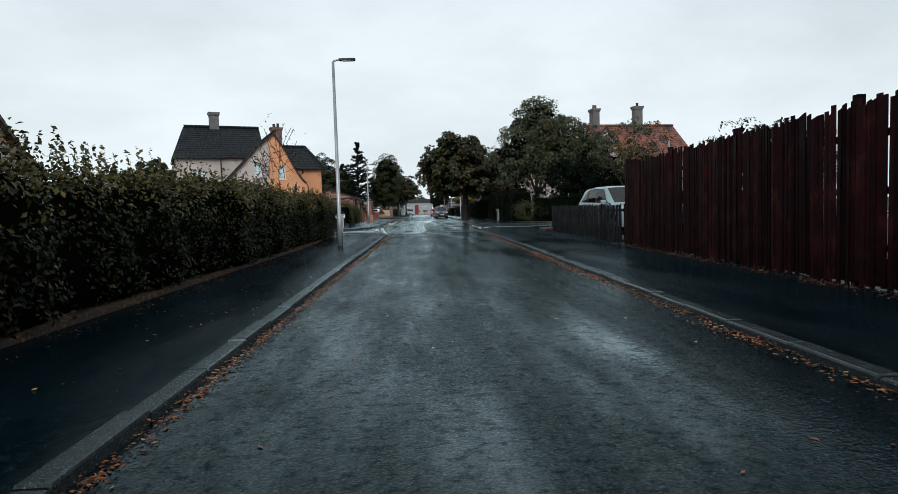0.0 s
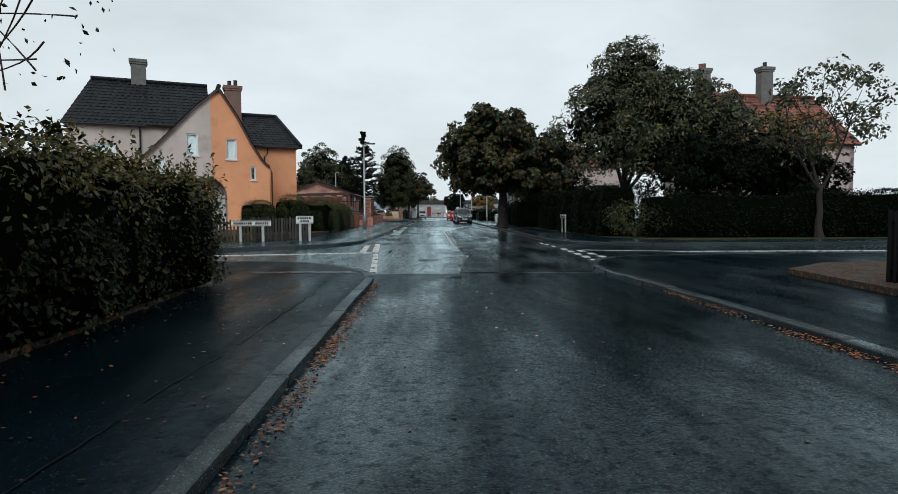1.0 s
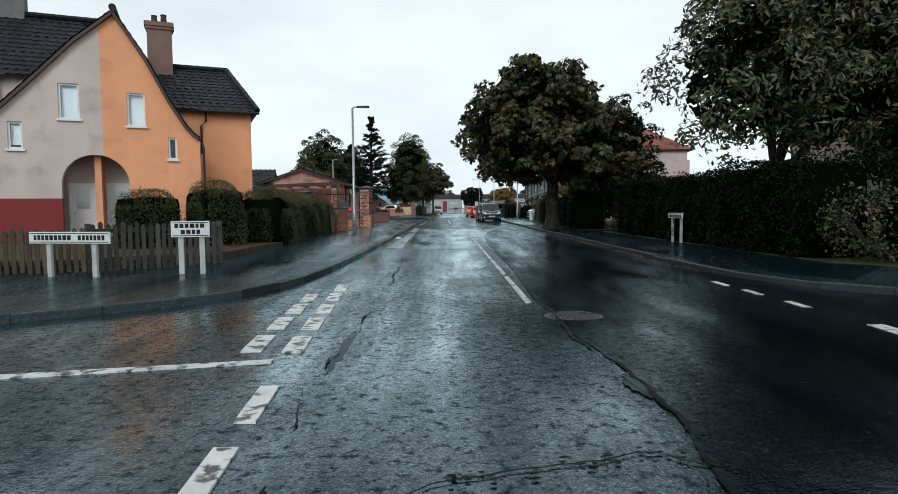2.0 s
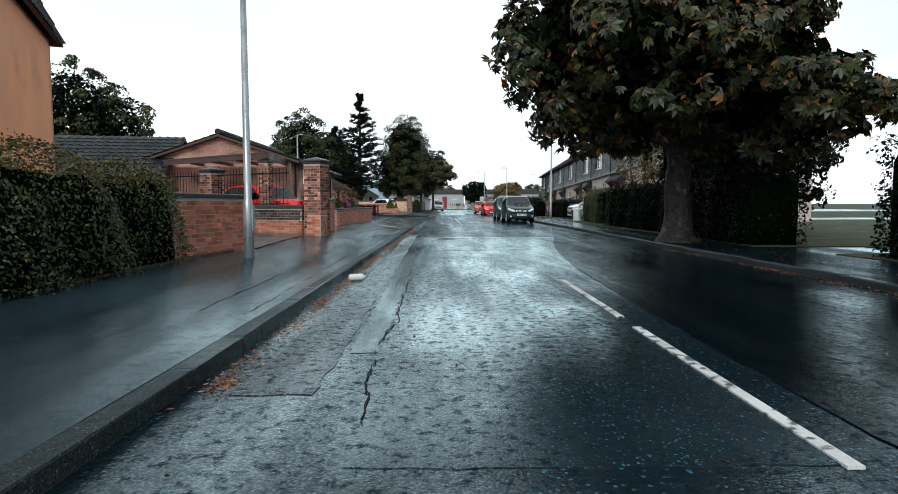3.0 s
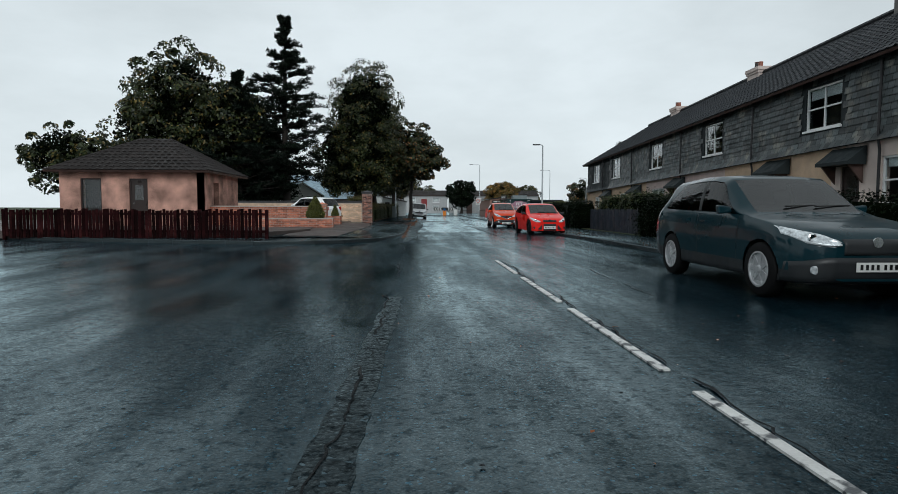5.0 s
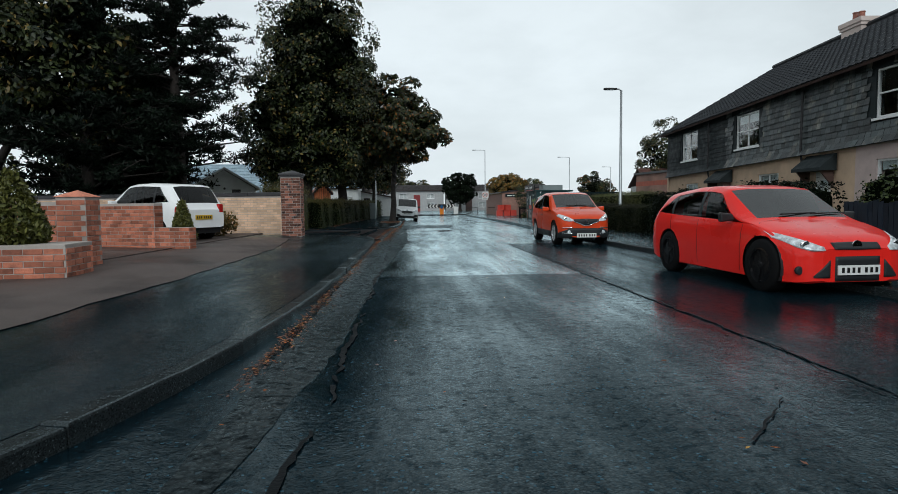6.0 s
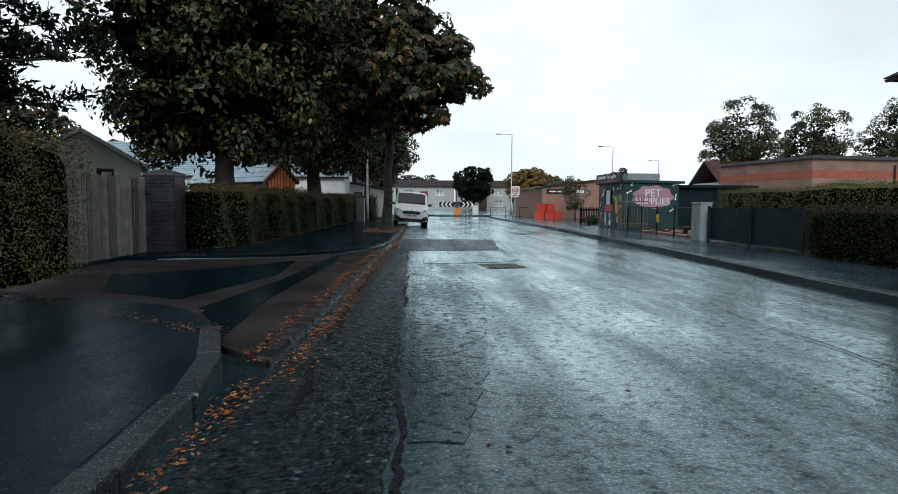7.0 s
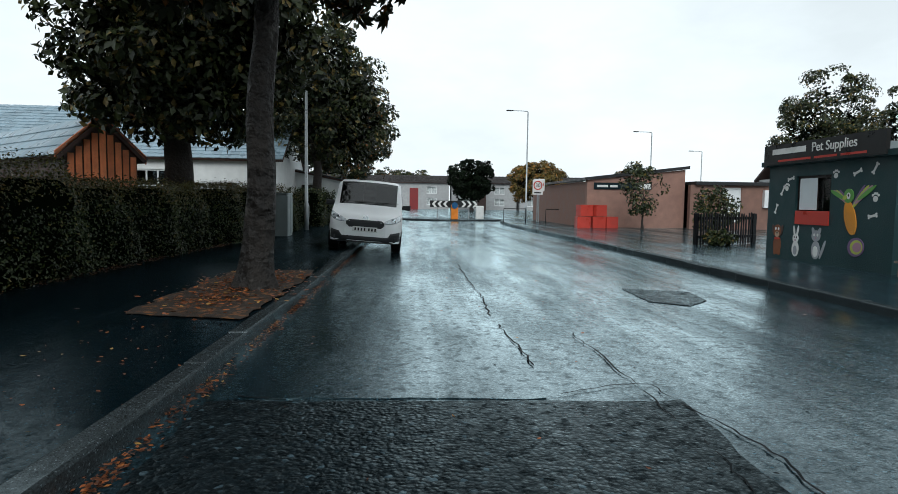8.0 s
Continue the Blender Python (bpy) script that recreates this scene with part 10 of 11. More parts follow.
# ---- vehicles ----
def wheel(parent, x, y, r, width, rim_mat, side, spokes=7):
    mb = MB()
    w = width / 2
    mb.lathe([(r * 0.62, -w), (r * 0.93, -w), (r * 0.985, -w * 0.8), (r, -w * 0.4), (r, w * 0.4), (r * 0.985, w * 0.8), (r * 0.93, w), (r * 0.62, w)], 26, "x")
    mb.f = mb.f[:-2]
    t = mb.obj("wheel", RUBBER, parent, "black tyre", smooth=True, m=pose(x, y, r))
    q = MB()
    o = side * w
    q.lathe([(r * 0.66, o - side * 0.02), (r * 0.66, o + side * 0.004), (r * 0.6, o + side * 0.006), (r * 0.58, o - side * 0.05), (r * 0.1, o - side * 0.055)], 26, "x")
    q.lathe([(0.05, o - side * 0.05), (0.055, o - side * 0.005), (0.03, o + side * 0.002)], 12, "x")
    for k in range(spokes):
        a = k * math.tau / spokes
        c, s = math.cos(a), math.sin(a)
        pts = []
        for rr, ww in ((0.04, 0.03), (r * 0.6, 0.022)):
            for e in (-1, 1):
                for xx in (o - side * 0.045, o - side * 0.008):
                    pts.append((xx, rr * c - e * ww * s, rr * s + e * ww * c))
        q.add(pts, [(0, 2, 3, 1), (4, 5, 7, 6), (0, 1, 5, 4), (2, 6, 7, 3), (1, 3, 7, 5), (0, 4, 6, 2)])
    q.obj("rim", rim_mat, t, "spoked wheel rim")
    return t


def plate_bars(parent, y, z, yellow=False, w=0.52, h=0.11, x=0.0, rear=False):
    q = MB()
    s = 1 if rear else -1
    q.box(x - w / 2, x + w / 2, y - 0.006, y + 0.006, z - h / 2, z + h / 2)
    p = q.obj("number_plate", PLATE_YELLOW if yellow else PLATE_WHITE, parent, "plate with dark bars")
    for i, a in enumerate((-0.2, -0.135, -0.07, -0.005, 0.085, 0.15, 0.215)):
        b = MB()
        b.box(x + a - 0.016, x + a + 0.016, y + s * 0.009 - 0.002, y + s * 0.009 + 0.002, z - 0.03, z + 0.03)
        b.obj("plate_bar", BLACK, p)


def make_car(label, x, y, turn, L, W, Ht, paint, nose=0.48, hood=0.66, cowl=0.25, wind_top=0.44, roof_end=0.84, tail_top=0.94, tail_z=0.62, belt=0.6, ride=0.2, wheel_r=0.33, front_axle=0.19, rear_axle=0.79, clad=False,
             rim=None, chrome_bar=False, plate_yellow_rear=True, face=None, plate_z=0.36, boxy=0.0, z=0.0, pillars=(0.57, 0.75), name="car", spokes=7, roof_rails=False, grille_z=None, panel_van=False, mirror=None, low_black=True, category="car", group="", drop=0.965, belt_rise=0.05):
    """A car lofted from sections along its length; its nose at local y = 0, pointing towards -y."""
    t = thing(name, label, category, x, y, z, turn, group=group)
    H_, hw = Ht, W / 2
    s = np.unique(np.concatenate([np.linspace(0, 0.12, 17), np.linspace(0.12, 0.9, 76), np.linspace(0.9, 1, 15)]))

    def curve(pts, k=5):
        a = np.array(pts)
        fine = np.linspace(0, 1, 401)
        v = np.interp(fine, a[:, 0], a[:, 1])
        if k:
            pad = np.concatenate([np.full(k, v[0]), v, np.full(k, v[-1])])
            v = np.convolve(pad, np.ones(2 * k + 1) / (2 * k + 1), "valid")
        return np.interp(s, fine, v)
    zt = curve([(0, nose * 0.86), (0.008, nose * 0.93), (0.02, nose), (0.05, nose + 0.28 * (hood - nose)), (0.12, nose + 0.62 * (hood - nose)), (cowl, hood), (cowl + 0.012, hood + 0.01), (wind_top, 0.965), (wind_top + 0.09, 0.995), (0.62, 1.0), (roof_end - 0.1, 0.45 + 0.55 * drop), (roof_end, drop), (tail_top, tail_z + 0.08), (0.975, tail_z), (1, tail_z * 0.85)], 5) * H_
    zb = curve([(0, nose * 0.76), (0.03, nose * 0.88), (0.06, nose * 0.97), (0.14, nose + 0.42 * (hood - nose)), (cowl, belt), (0.7, belt + belt_rise * 0.6), (0.9, belt + belt_rise), (1, belt * 0.92)], 8) * H_
    zb = np.minimum(zb, zt - 0.05)
    zl = curve([(0, 0.16), (0.03, 0.13), (0.12, 0.12), (0.88, 0.13), (0.97, 0.18), (1, 0.24)], 4) * H_ * (ride / 0.2)
    wb = curve([(0, 0.5), (0.006, 0.64), (0.018, 0.76), (0.04, 0.86), (0.075, 0.935), (0.12, 0.98), (0.3, 1.0), (0.75, 1.0), (0.92, 0.97), (0.98, 0.9), (1, 0.8)], 2) * hw
    cab = 0.80 + 0.12 * boxy
    wr = curve([(0, 0.44), (0.02, 0.62), (0.06, 0.74), (0.12, 0.8), (cowl, 0.88), (wind_top, cab), (roof_end, cab - 0.02), (0.95, cab), (1, 0.76)], 8) * hw
    n = len(s)
    NB, NW = 14, 8
    m = NB + 1 + NW + 3
    V = []
    for i in range(n):
        e = min(0.07, (zt[i] - zb[i]) * 0.35)
        low = np.array([(0.8, 0.0), (0.965, 0.05), (0.985, 0.25), (1.0, 0.55), (0.992, 0.85), (0.965, 1.0)])
        half = [(float(wb[i] * np.interp(f, low[:, 1], low[:, 0])), float(zl[i] + f * (zb[i] - zl[i]))) for f in [0.0, 0.05] + [0.05 + 0.95 * k / (NB - 1) for k in range(1, NB)]]
        x5, z5, x8, z8 = wb[i] * 0.955, zb[i] + 0.012, wr[i], zt[i] - e
        for k in range(NW):
            f = 0.04 + 0.92 * k / (NW - 1)
            half.append((x5 + (x8 - x5) * f + 0.03 * hw * math.sin(f * math.pi), z5 + (z8 - z5) * f))
        half += [(wr[i] * 0.9, zt[i] - e * 0.35), (wr[i] * 0.5, zt[i] - e * 0.06), (0.0, zt[i])]
        V.append(half)
    V = np.array(V)
    Y = s * L
    R = wheel_r * 1.11
    arches = [(front_axle * L, wheel_r), (rear_axle * L, wheel_r)]
    groups = {"body": [], "windscreen": [], "side_window": [], "rear_window": [], "window_pillar": [], "rear_pillar": [], "rear_side_window": [], "tail_light": [], "sill_trim": [], "opening": []}
    for i in range(n - 1):
        sc = (s[i] + s[i + 1]) / 2
        for k in range(m - 1):
            zc = (V[i, k, 1] + V[i, k + 1, 1] + V[i + 1, k, 1] + V[i + 1, k + 1, 1]) / 4
            yc = (Y[i] + Y[i + 1]) / 2
            if k < NB and any(math.hypot(yc - a, zc - b) < R * 0.97 for a, b in arches):
                continue
            kind = "body"
            if k >= NB + NW + 1 and cowl + 0.02 < sc < wind_top - 0.004:
                kind = "windscreen"
            elif NB < k < NB + NW and cowl + 0.055 < sc < roof_end + 0.03 and (zt[i] - zb[i]) > 0.2 * H_:
                up = (k - NB - 0.5) / (NW - 1)
                lean = (wind_top - cowl) * 0.92 * up
                step, rows_ = (s[i + 1] - s[i]) / 2, 0.5 / (NW - 1)
                if sc - step > cowl + 0.03 + lean + (wind_top - cowl) * 0.92 * rows_ and not (panel_van and sc + step > pillars[0] - 0.01) and sc + step < roof_end + 0.03 - 0.12 * (up + rows_):
                    kind = "opening"
            elif k >= NB + NW + 1 and roof_end + 0.012 < sc < tail_top + 0.008 and not panel_van:
                kind = "rear_window"
            elif sc > 0.955 and 0.55 < k / NB < 1.0:
                kind = "tail_light"
            elif clad and k <= 3:
                kind = "sill_trim"
            elif low_black and k == 0:
                kind = "sill_trim"
            groups[kind].append((i, k))
    snap = {}
    for i in range(n):
        for k in range(NB + 1):
            for a, b in arches:
                d = math.hypot(Y[i] - a, V[i, k, 1] - b)
                if R * 0.86 < d < R * 1.04 and V[i, k, 1] > zl[i] + 0.01:
                    snap[(i, k)] = (a + (Y[i] - a) * R / d, b + (V[i, k, 1] - b) * R / d)

    def point(i, k, sd):
        y_, z_ = snap.get((i, k), (Y[i], V[i, k, 1]))
        return (sd * V[i, k, 0], y_, z_)
    mats = {"body": paint, "windscreen": SCREEN_GLASS, "side_window": CAR_GLASS, "rear_window": CAR_GLASS, "window_pillar": PLASTIC_DARK, "rear_pillar": PLASTIC_DARK, "rear_side_window": CAR_GLASS, "tail_light": LENS_RED, "sill_trim": PLASTIC_DARK}
    made = None
    for kind, cells in groups.items():
        if not cells or kind == "opening":
            continue
        sets = [(1, -1)] if kind in ("body", "windscreen", "rear_window") else [(1,), (-1,)]
        for sds in sets:
            mb, idx = MB(), {}
            for sd in sds:
                for i, k in cells:
                    q = []
                    for a, b in ((i, k), (i + 1, k), (i + 1, k + 1), (i, k + 1)):
                        key = (a, b, sd if b < m - 1 else 0)
                        if key not in idx:
                            idx[key] = len(mb.v)
                            mb.v.append(point(a, b, sd))
                        q.append(idx[key])
                    if len(set(q)) > 2:
                        mb.f.append(tuple(q if sd > 0 else q[::-1]))
            if kind == "body":
                for i in (0, n - 1):
                    ring = [(V[i, k, 0], Y[i], V[i, k, 1]) for k in range(m)] + [(-V[i, k, 0], Y[i], V[i, k, 1]) for k in range(m - 2, -1, -1)]
                    mb.add(ring, [tuple(range(len(ring))) if i == 0 else tuple(reversed(range(len(ring))))])
            ob = mb.obj(kind, mats[kind], t, smooth=True)
            if kind == "body":
                mod = ob.modifiers.new("smooth_edges", "EDGE_SPLIT")
                mod.split_angle = radians(38)
    # panes and pillars laid over the openings in the sides
    def side_point(sv, up, sd, out):
        kf = NB + 1 + up * (NW - 1)
        k0 = min(int(kf), m - 2)
        f = kf - k0
        col = [[np.interp(sv, s, V[:, kk, ax]) for ax in (0, 1)] for kk in (k0, k0 + 1)]
        return (sd * (col[0][0] * (1 - f) + col[1][0] * f + out), sv * L, col[0][1] * (1 - f) + col[1][1] * f)
    front = lambda up: cowl + 0.03 + (wind_top - cowl) * 0.92 * up
    back = lambda up: roof_end + 0.03 - 0.12 * up
    posts = sorted(set(p for p in (pillars[0], pillars[-1]) if p < roof_end - 0.09))
    if panel_van:
        bands = [("side_window", front, lambda up: pillars[0] - 0.005, CAR_GLASS, 0.005)]
    else:
        ends = posts + [None]
        bands = []
        for j, e in enumerate(ends):
            a = front if j == 0 else (lambda up, p=posts[j - 1]: p + 0.009)
            z_ = back if e is None else (lambda up, p=e: p - 0.009)
            bands.append(("side_window" if j == 0 else "rear_side_window", a, z_, CAR_GLASS, 0.005))
        for j, p in enumerate(posts):
            bands.append(("window_pillar" if j == 0 else "rear_pillar", lambda up, p=p: p - 0.0095, lambda up, p=p: p + 0.0095, PLASTIC_DARK, 0.0075))
    for kind, a, z_, surface, out in bands:
        for sd in (-1, 1):
            mb, NU, NV = MB(), 14, 10
            lo = 0.03
            for u_ in range(NU + 1):
                for v_ in range(NV + 1):
                    up = lo + (1 - 2 * lo) * v_ / NV
                    s0, s1 = a(up), z_(up)
                    mb.v.append(side_point(s0 + (max(s1, s0 + 0.002) - s0) * u_ / NU, up, sd, out))
            for u_ in range(NU):
                for v_ in range(NV):
                    c = u_ * (NV + 1) + v_
                    q = (c, c + NV + 1, c + NV + 2, c + 1)
                    mb.f.append(q if sd > 0 else q[::-1])
            mb.obj(kind, surface, t, smooth=True)
    # shut lines of the doors and the bonnet
    def seam(rows_of, name_="door_seam"):
        for sd in (-1, 1):
            q = MB()
            for sv, kf in rows_of:
                k0 = min(int(kf), m - 2)
                f = kf - k0
                px, pz = [(1 - f) * np.interp(sv, s, V[:, k0, ax]) + f * np.interp(sv, s, V[:, k0 + 1, ax]) for ax in (0, 1)]
                for o in (-0.0045, 0.0045):
                    q.v.append((sd * (px + 0.003), sv * L + o, pz + (0.003 if kf > NB + NW else 0)))
            q.f = [(2 * j, 2 * j + 2, 2 * j + 3, 2 * j + 1) for j in range(len(rows_of) - 1)]
            q.obj(name_, BLACK, t)
    low_door = [2 + 0.5 * j for j in range(2 * (NB - 2) + 1)]
    first = cowl + 0.045
    seam([(first + 0.012 * (1 - kf / NB), kf) for kf in low_door])
    if panel_van:
        seam([(pillars[0], kf) for kf in low_door])
    else:
        for p in posts:
            curve_back = 0.05 if p > rear_axle - 0.09 else 0.0
            seam([(p + 0.004 - curve_back * max(0.0, 1 - kf / NB * 1.25), kf) for kf in low_door])
    seam([(cowl - 0.002 + 0.012 * (kf - NB - NW - 1), kf) for kf in (NB + NW - 0.5, NB + NW + 0.5, NB + NW + 1.5, NB + NW + 2)], "bonnet_seam")
    # dark inside and underside
    u = MB()
    u.box(-hw * 0.76, hw * 0.76, L * 0.03, L * 0.97, zl.min() + 0.02, 0.36 * H_)
    u.obj("underbody", PLASTIC_DARK, t)
    u = MB()
    for yy in (0.45, 0.68):
        for xx in (-0.38, 0.38):
            u.box(xx - 0.24, xx + 0.24, L * yy, L * yy + 0.14, 0.36 * H_ + 0.01, 0.8 * H_)
    u.box(-hw * 0.7, hw * 0.7, L * (cowl + 0.05), L * (cowl + 0.12), 0.4 * H_, belt * H_)
    u.obj("interior", PLASTIC_DARK, t)
    for a in (front_axle, rear_axle):
        for sd in (-1, 1):
            wheel(t, sd * (hw - 0.115), a * L, wheel_r, 0.21, rim or ALLOY, sd, spokes)
            w = MB()
            w.lathe([(R, hw * 0.52), (R, hw * 0.955)], 24, "x")
            bm_v = [(sd * p[0], p[1] + a * L, max(p[2] + wheel_r, zl.min() + 0.03)) for p in w.v]
            w.v = bm_v
            w.f = w.f[:-2]
            w.obj("wheel_arch", PLASTIC_DARK, t)
    # nose: pieces laid on the rounded front
    def front_y(px, pz):
        px, last = abs(px), None
        for i in range(n):
            if zl[i] <= pz <= zt[i]:
                c = np.interp(pz, V[i, :, 1], V[i, :, 0])
                if c >= px:
                    if i == 0:
                        return Y[0]
                    f = (px - last) / max(1e-6, c - last) if last is not None else (pz - zt[i - 1]) / max(1e-6, zt[i] - zt[i - 1]) if pz > zt[i - 1] else 0.0
                    return Y[i - 1] + (Y[i] - Y[i - 1]) * min(1.0, max(0.0, f))
                last = c
        return Y[min(n - 1, 30)]

    def front_piece(name_, cols, material, parent_, label_="", proud=0.012, sd=1, deep=0.05, rows=5):
        xs = np.linspace(cols[0][0], cols[-1][0], max(6, int(abs(cols[-1][0] - cols[0][0]) * hw / 0.03)))
        ca = np.array(cols)
        q, nr = MB(), rows + 1
        grid = []
        for cx in xs:
            lo, hi = np.interp(cx, ca[:, 0], ca[:, 1]) * H_, np.interp(cx, ca[:, 0], ca[:, 2]) * H_
            for r_ in range(nr):
                pz = lo + (hi - lo) * r_ / rows
                grid.append((sd * cx * hw, front_y(cx * hw, pz) - proud, pz))
        q.v = grid + [(a, b + deep, c) for a, b, c in grid]
        ng = len(grid)
        for i in range(len(xs) - 1):
            for r_ in range(rows):
                a = i * nr + r_
                q.f.append((a, a + nr, a + nr + 1, a + 1))
        rim_ = [i * nr for i in range(len(xs))] + [(len(xs) - 1) * nr + r_ for r_ in range(1, nr)] + [i * nr + rows for i in range(len(xs) - 2, -1, -1)] + [r_ for r_ in range(rows - 1, 0, -1)]
        for a, b in zip(rim_, rim_[1:] + rim_[:1]):
            q.f.append((a, b, b + ng, a + ng))
        return q.obj(name_, material, parent_, label_, smooth=True)
    face = face or {}
    zn = nose
    grille = front_piece("grille", face.get("grille", [(-0.5, zn - 0.09, zn - 0.03), (0, zn - 0.1, zn - 0.025), (0.5, zn - 0.09, zn - 0.03)]), PLASTIC_DARK, t, "black grille")
    gz = face.get("badge", zn - 0.06) * H_
    q = MB()
    q.lathe([(0.06, -0.014), (0.06, 0.0), (0.035, 0.008)], 16, "y", (0, front_y(0, gz) - 0.012, gz))
    q.obj("badge", CHROME, grille, "chrome badge")
    if chrome_bar:
        for cols in face.get("bars", [[(-0.46, zn - 0.05, zn - 0.035), (0.46, zn - 0.05, zn - 0.035)], [(-0.44, zn - 0.088, zn - 0.078), (0.44, zn - 0.088, zn - 0.078)]]):
            front_piece("grille_bar", cols, CHROME, grille, proud=0.016, deep=0.012, rows=1)
    for cols in face.get("intake", [[(-0.6, 0.14, 0.24), (0.6, 0.14, 0.24)]]):
        front_piece("lower_intake", cols, PLASTIC_DARK, t)
    if face.get("bumper"):
        front_piece("bumper", face["bumper"], PLASTIC_DARK, t, "black plastic bumper", proud=0.012)
    for sd in (-1, 1):
        lamp = front_piece("headlight", face.get("lamp", [(0.52, zn - 0.07, zn - 0.035), (0.68, zn - 0.075, zn - 0.005), (0.84, zn - 0.05, zn + 0.04), (0.93, zn - 0.01, zn + 0.06)]), LENS, t, "clear headlight", sd=sd, proud=0.016)
        lx = face.get("bulb", 0.7)
        lz = face.get("bulb_z", zn - 0.035) * H_
        q = MB()
        q.lathe([(0.055, 0.012), (0.055, -0.004), (0.04, -0.01), (0.02, -0.006)], 14, "y", (sd * lx * hw, front_y(lx * hw, lz) - 0.012, lz))
        q.obj("reflector", CHROME, lamp, "round chrome reflector")
        for cols in face.get("side_intake", []):
            front_piece("side_intake", cols, PLASTIC_DARK, t, sd=sd)
        for cols in face.get("side_chrome", []):
            front_piece("fog_surround", cols, CHROME, t, "chrome fog lamp surround", sd=sd, proud=0.014, deep=0.02, rows=2)
        fx, fz = face.get("fog", (0.72, 0.2))
        q = MB()
        q.lathe([(0.05, 0.02), (0.05, -0.008), (0.03, -0.014)], 12, "y", (sd * fx * hw, front_y(fx * hw, fz * H_) - 0.012, fz * H_))
        q.obj("fog_lamp", face.get("fog_mat", LENS), t)
        # mirrors
        q = MB()
        yy, zz = L * (cowl + 0.1), belt * H_ + 0.1
        q.add([(sd * (hw * 0.93), yy, zz - 0.05), (sd * (hw + 0.16), yy - 0.02, zz - 0.07), (sd * (hw + 0.17), yy - 0.02, zz + 0.06), (sd * (hw * 0.97), yy, zz + 0.04),
               (sd * (hw * 0.93), yy + 0.1, zz - 0.05), (sd * (hw + 0.14), yy + 0.1, zz - 0.07), (sd * (hw + 0.15), yy + 0.1, zz + 0.06), (sd * (hw * 0.97), yy + 0.1, zz + 0.04)],
              [(0, 1, 2, 3), (7, 6, 5, 4), (0, 4, 5, 1), (1, 5, 6, 2), (2, 6, 7, 3), (3, 7, 4, 0)])
        q.obj("mirror", mirror or paint, t, bevel=0.025)
        for p in pillars:
            q = MB()
            q.box(sd * hw * 0.985 - 0.012, sd * hw * 0.985 + 0.012, L * (p - 0.055), L * (p - 0.015), (belt - 0.055) * H_, (belt - 0.04) * H_)
            q.obj("door_handle", CHROME if chrome_bar else paint, t)
        if roof_rails:
            q = MB()
            q.tube([(sd * hw * 0.74, L * (wind_top + 0.06), H_ * 0.985), (sd * hw * 0.75, L * 0.62, H_ * 1.02), (sd * hw * 0.73, L * (roof_end - 0.02), H_ * 0.98)], [0.018, 0.02, 0.018], 8)
            q.obj("roof_rail", PLASTIC_DARK, t)
    for xx in (-0.3, 0.12):
        q = MB()
        i0 = int(np.searchsorted(s, cowl + 0.03))
        q.tube([(xx, Y[i0] - 0.02, zt[i0] + 0.015), (xx + 0.55, Y[i0] + 0.06, zt[i0] + 0.03)], [0.01, 0.006], 6)
        q.obj("wiper", BLACK, t)
    plate_bars(t, front_y(0.2, plate_z) - 0.03, plate_z)
    for sd in (-1, 1):
        lamp = MB()
        lamp.box(min(sd * 0.62 * hw, sd * 0.79 * hw), max(sd * 0.62 * hw, sd * 0.79 * hw), L * 0.955, L + 0.006, tail_z * H_ * 0.78, tail_z * H_ * 1.02)
        lamp.obj("rear_lamp", LENS_RED, t, bevel=0.02)
    plate_bars(t, L + 0.012, tail_z * H_ * 0.66, plate_yellow_rear, rear=True)
    return t


P_TEAL_BLACK = car_paint("dark_teal_car_paint", (0.001, 0.024, 0.031))
P_TEAL = car_paint("teal_grey_car_paint", (0.004, 0.022, 0.03))
P_RED = car_paint("bright_red_car_paint", (0.75, 0.02, 0.014), 0.0)
P_ORANGE = car_paint("orange_red_car_paint", (0.62, 0.06, 0.016), 0.0)
P_WHITE = car_paint("white_car_paint", (0.88, 0.89, 0.89), 0.0)
P_SILVER = car_paint("silver_blue_car_paint", (0.26, 0.34, 0.36), 0.0)
P_BLUE = car_paint("blue_grey_car_paint", (0.05, 0.085, 0.11), 0.0)

FACE_BIG = {"lamp": [(0.46, 0.425, 0.455), (0.62, 0.42, 0.5), (0.8, 0.435, 0.53), (0.94, 0.5, 0.56)], "grille": [(-0.42, 0.36, 0.47), (0.42, 0.36, 0.47)], "bars": [[(-0.42, 0.425, 0.44), (0.42, 0.425, 0.44)], [(-0.42, 0.455, 0.47), (0.42, 0.455, 0.47)]],
            "badge": 0.448, "bulb": 0.74, "bulb_z": 0.475, "intake": [], "bumper": [(-0.94, 0.12, 0.3), (-0.6, 0.12, 0.34), (0.6, 0.12, 0.34), (0.94, 0.12, 0.3)], "fog": (0.74, 0.25)}
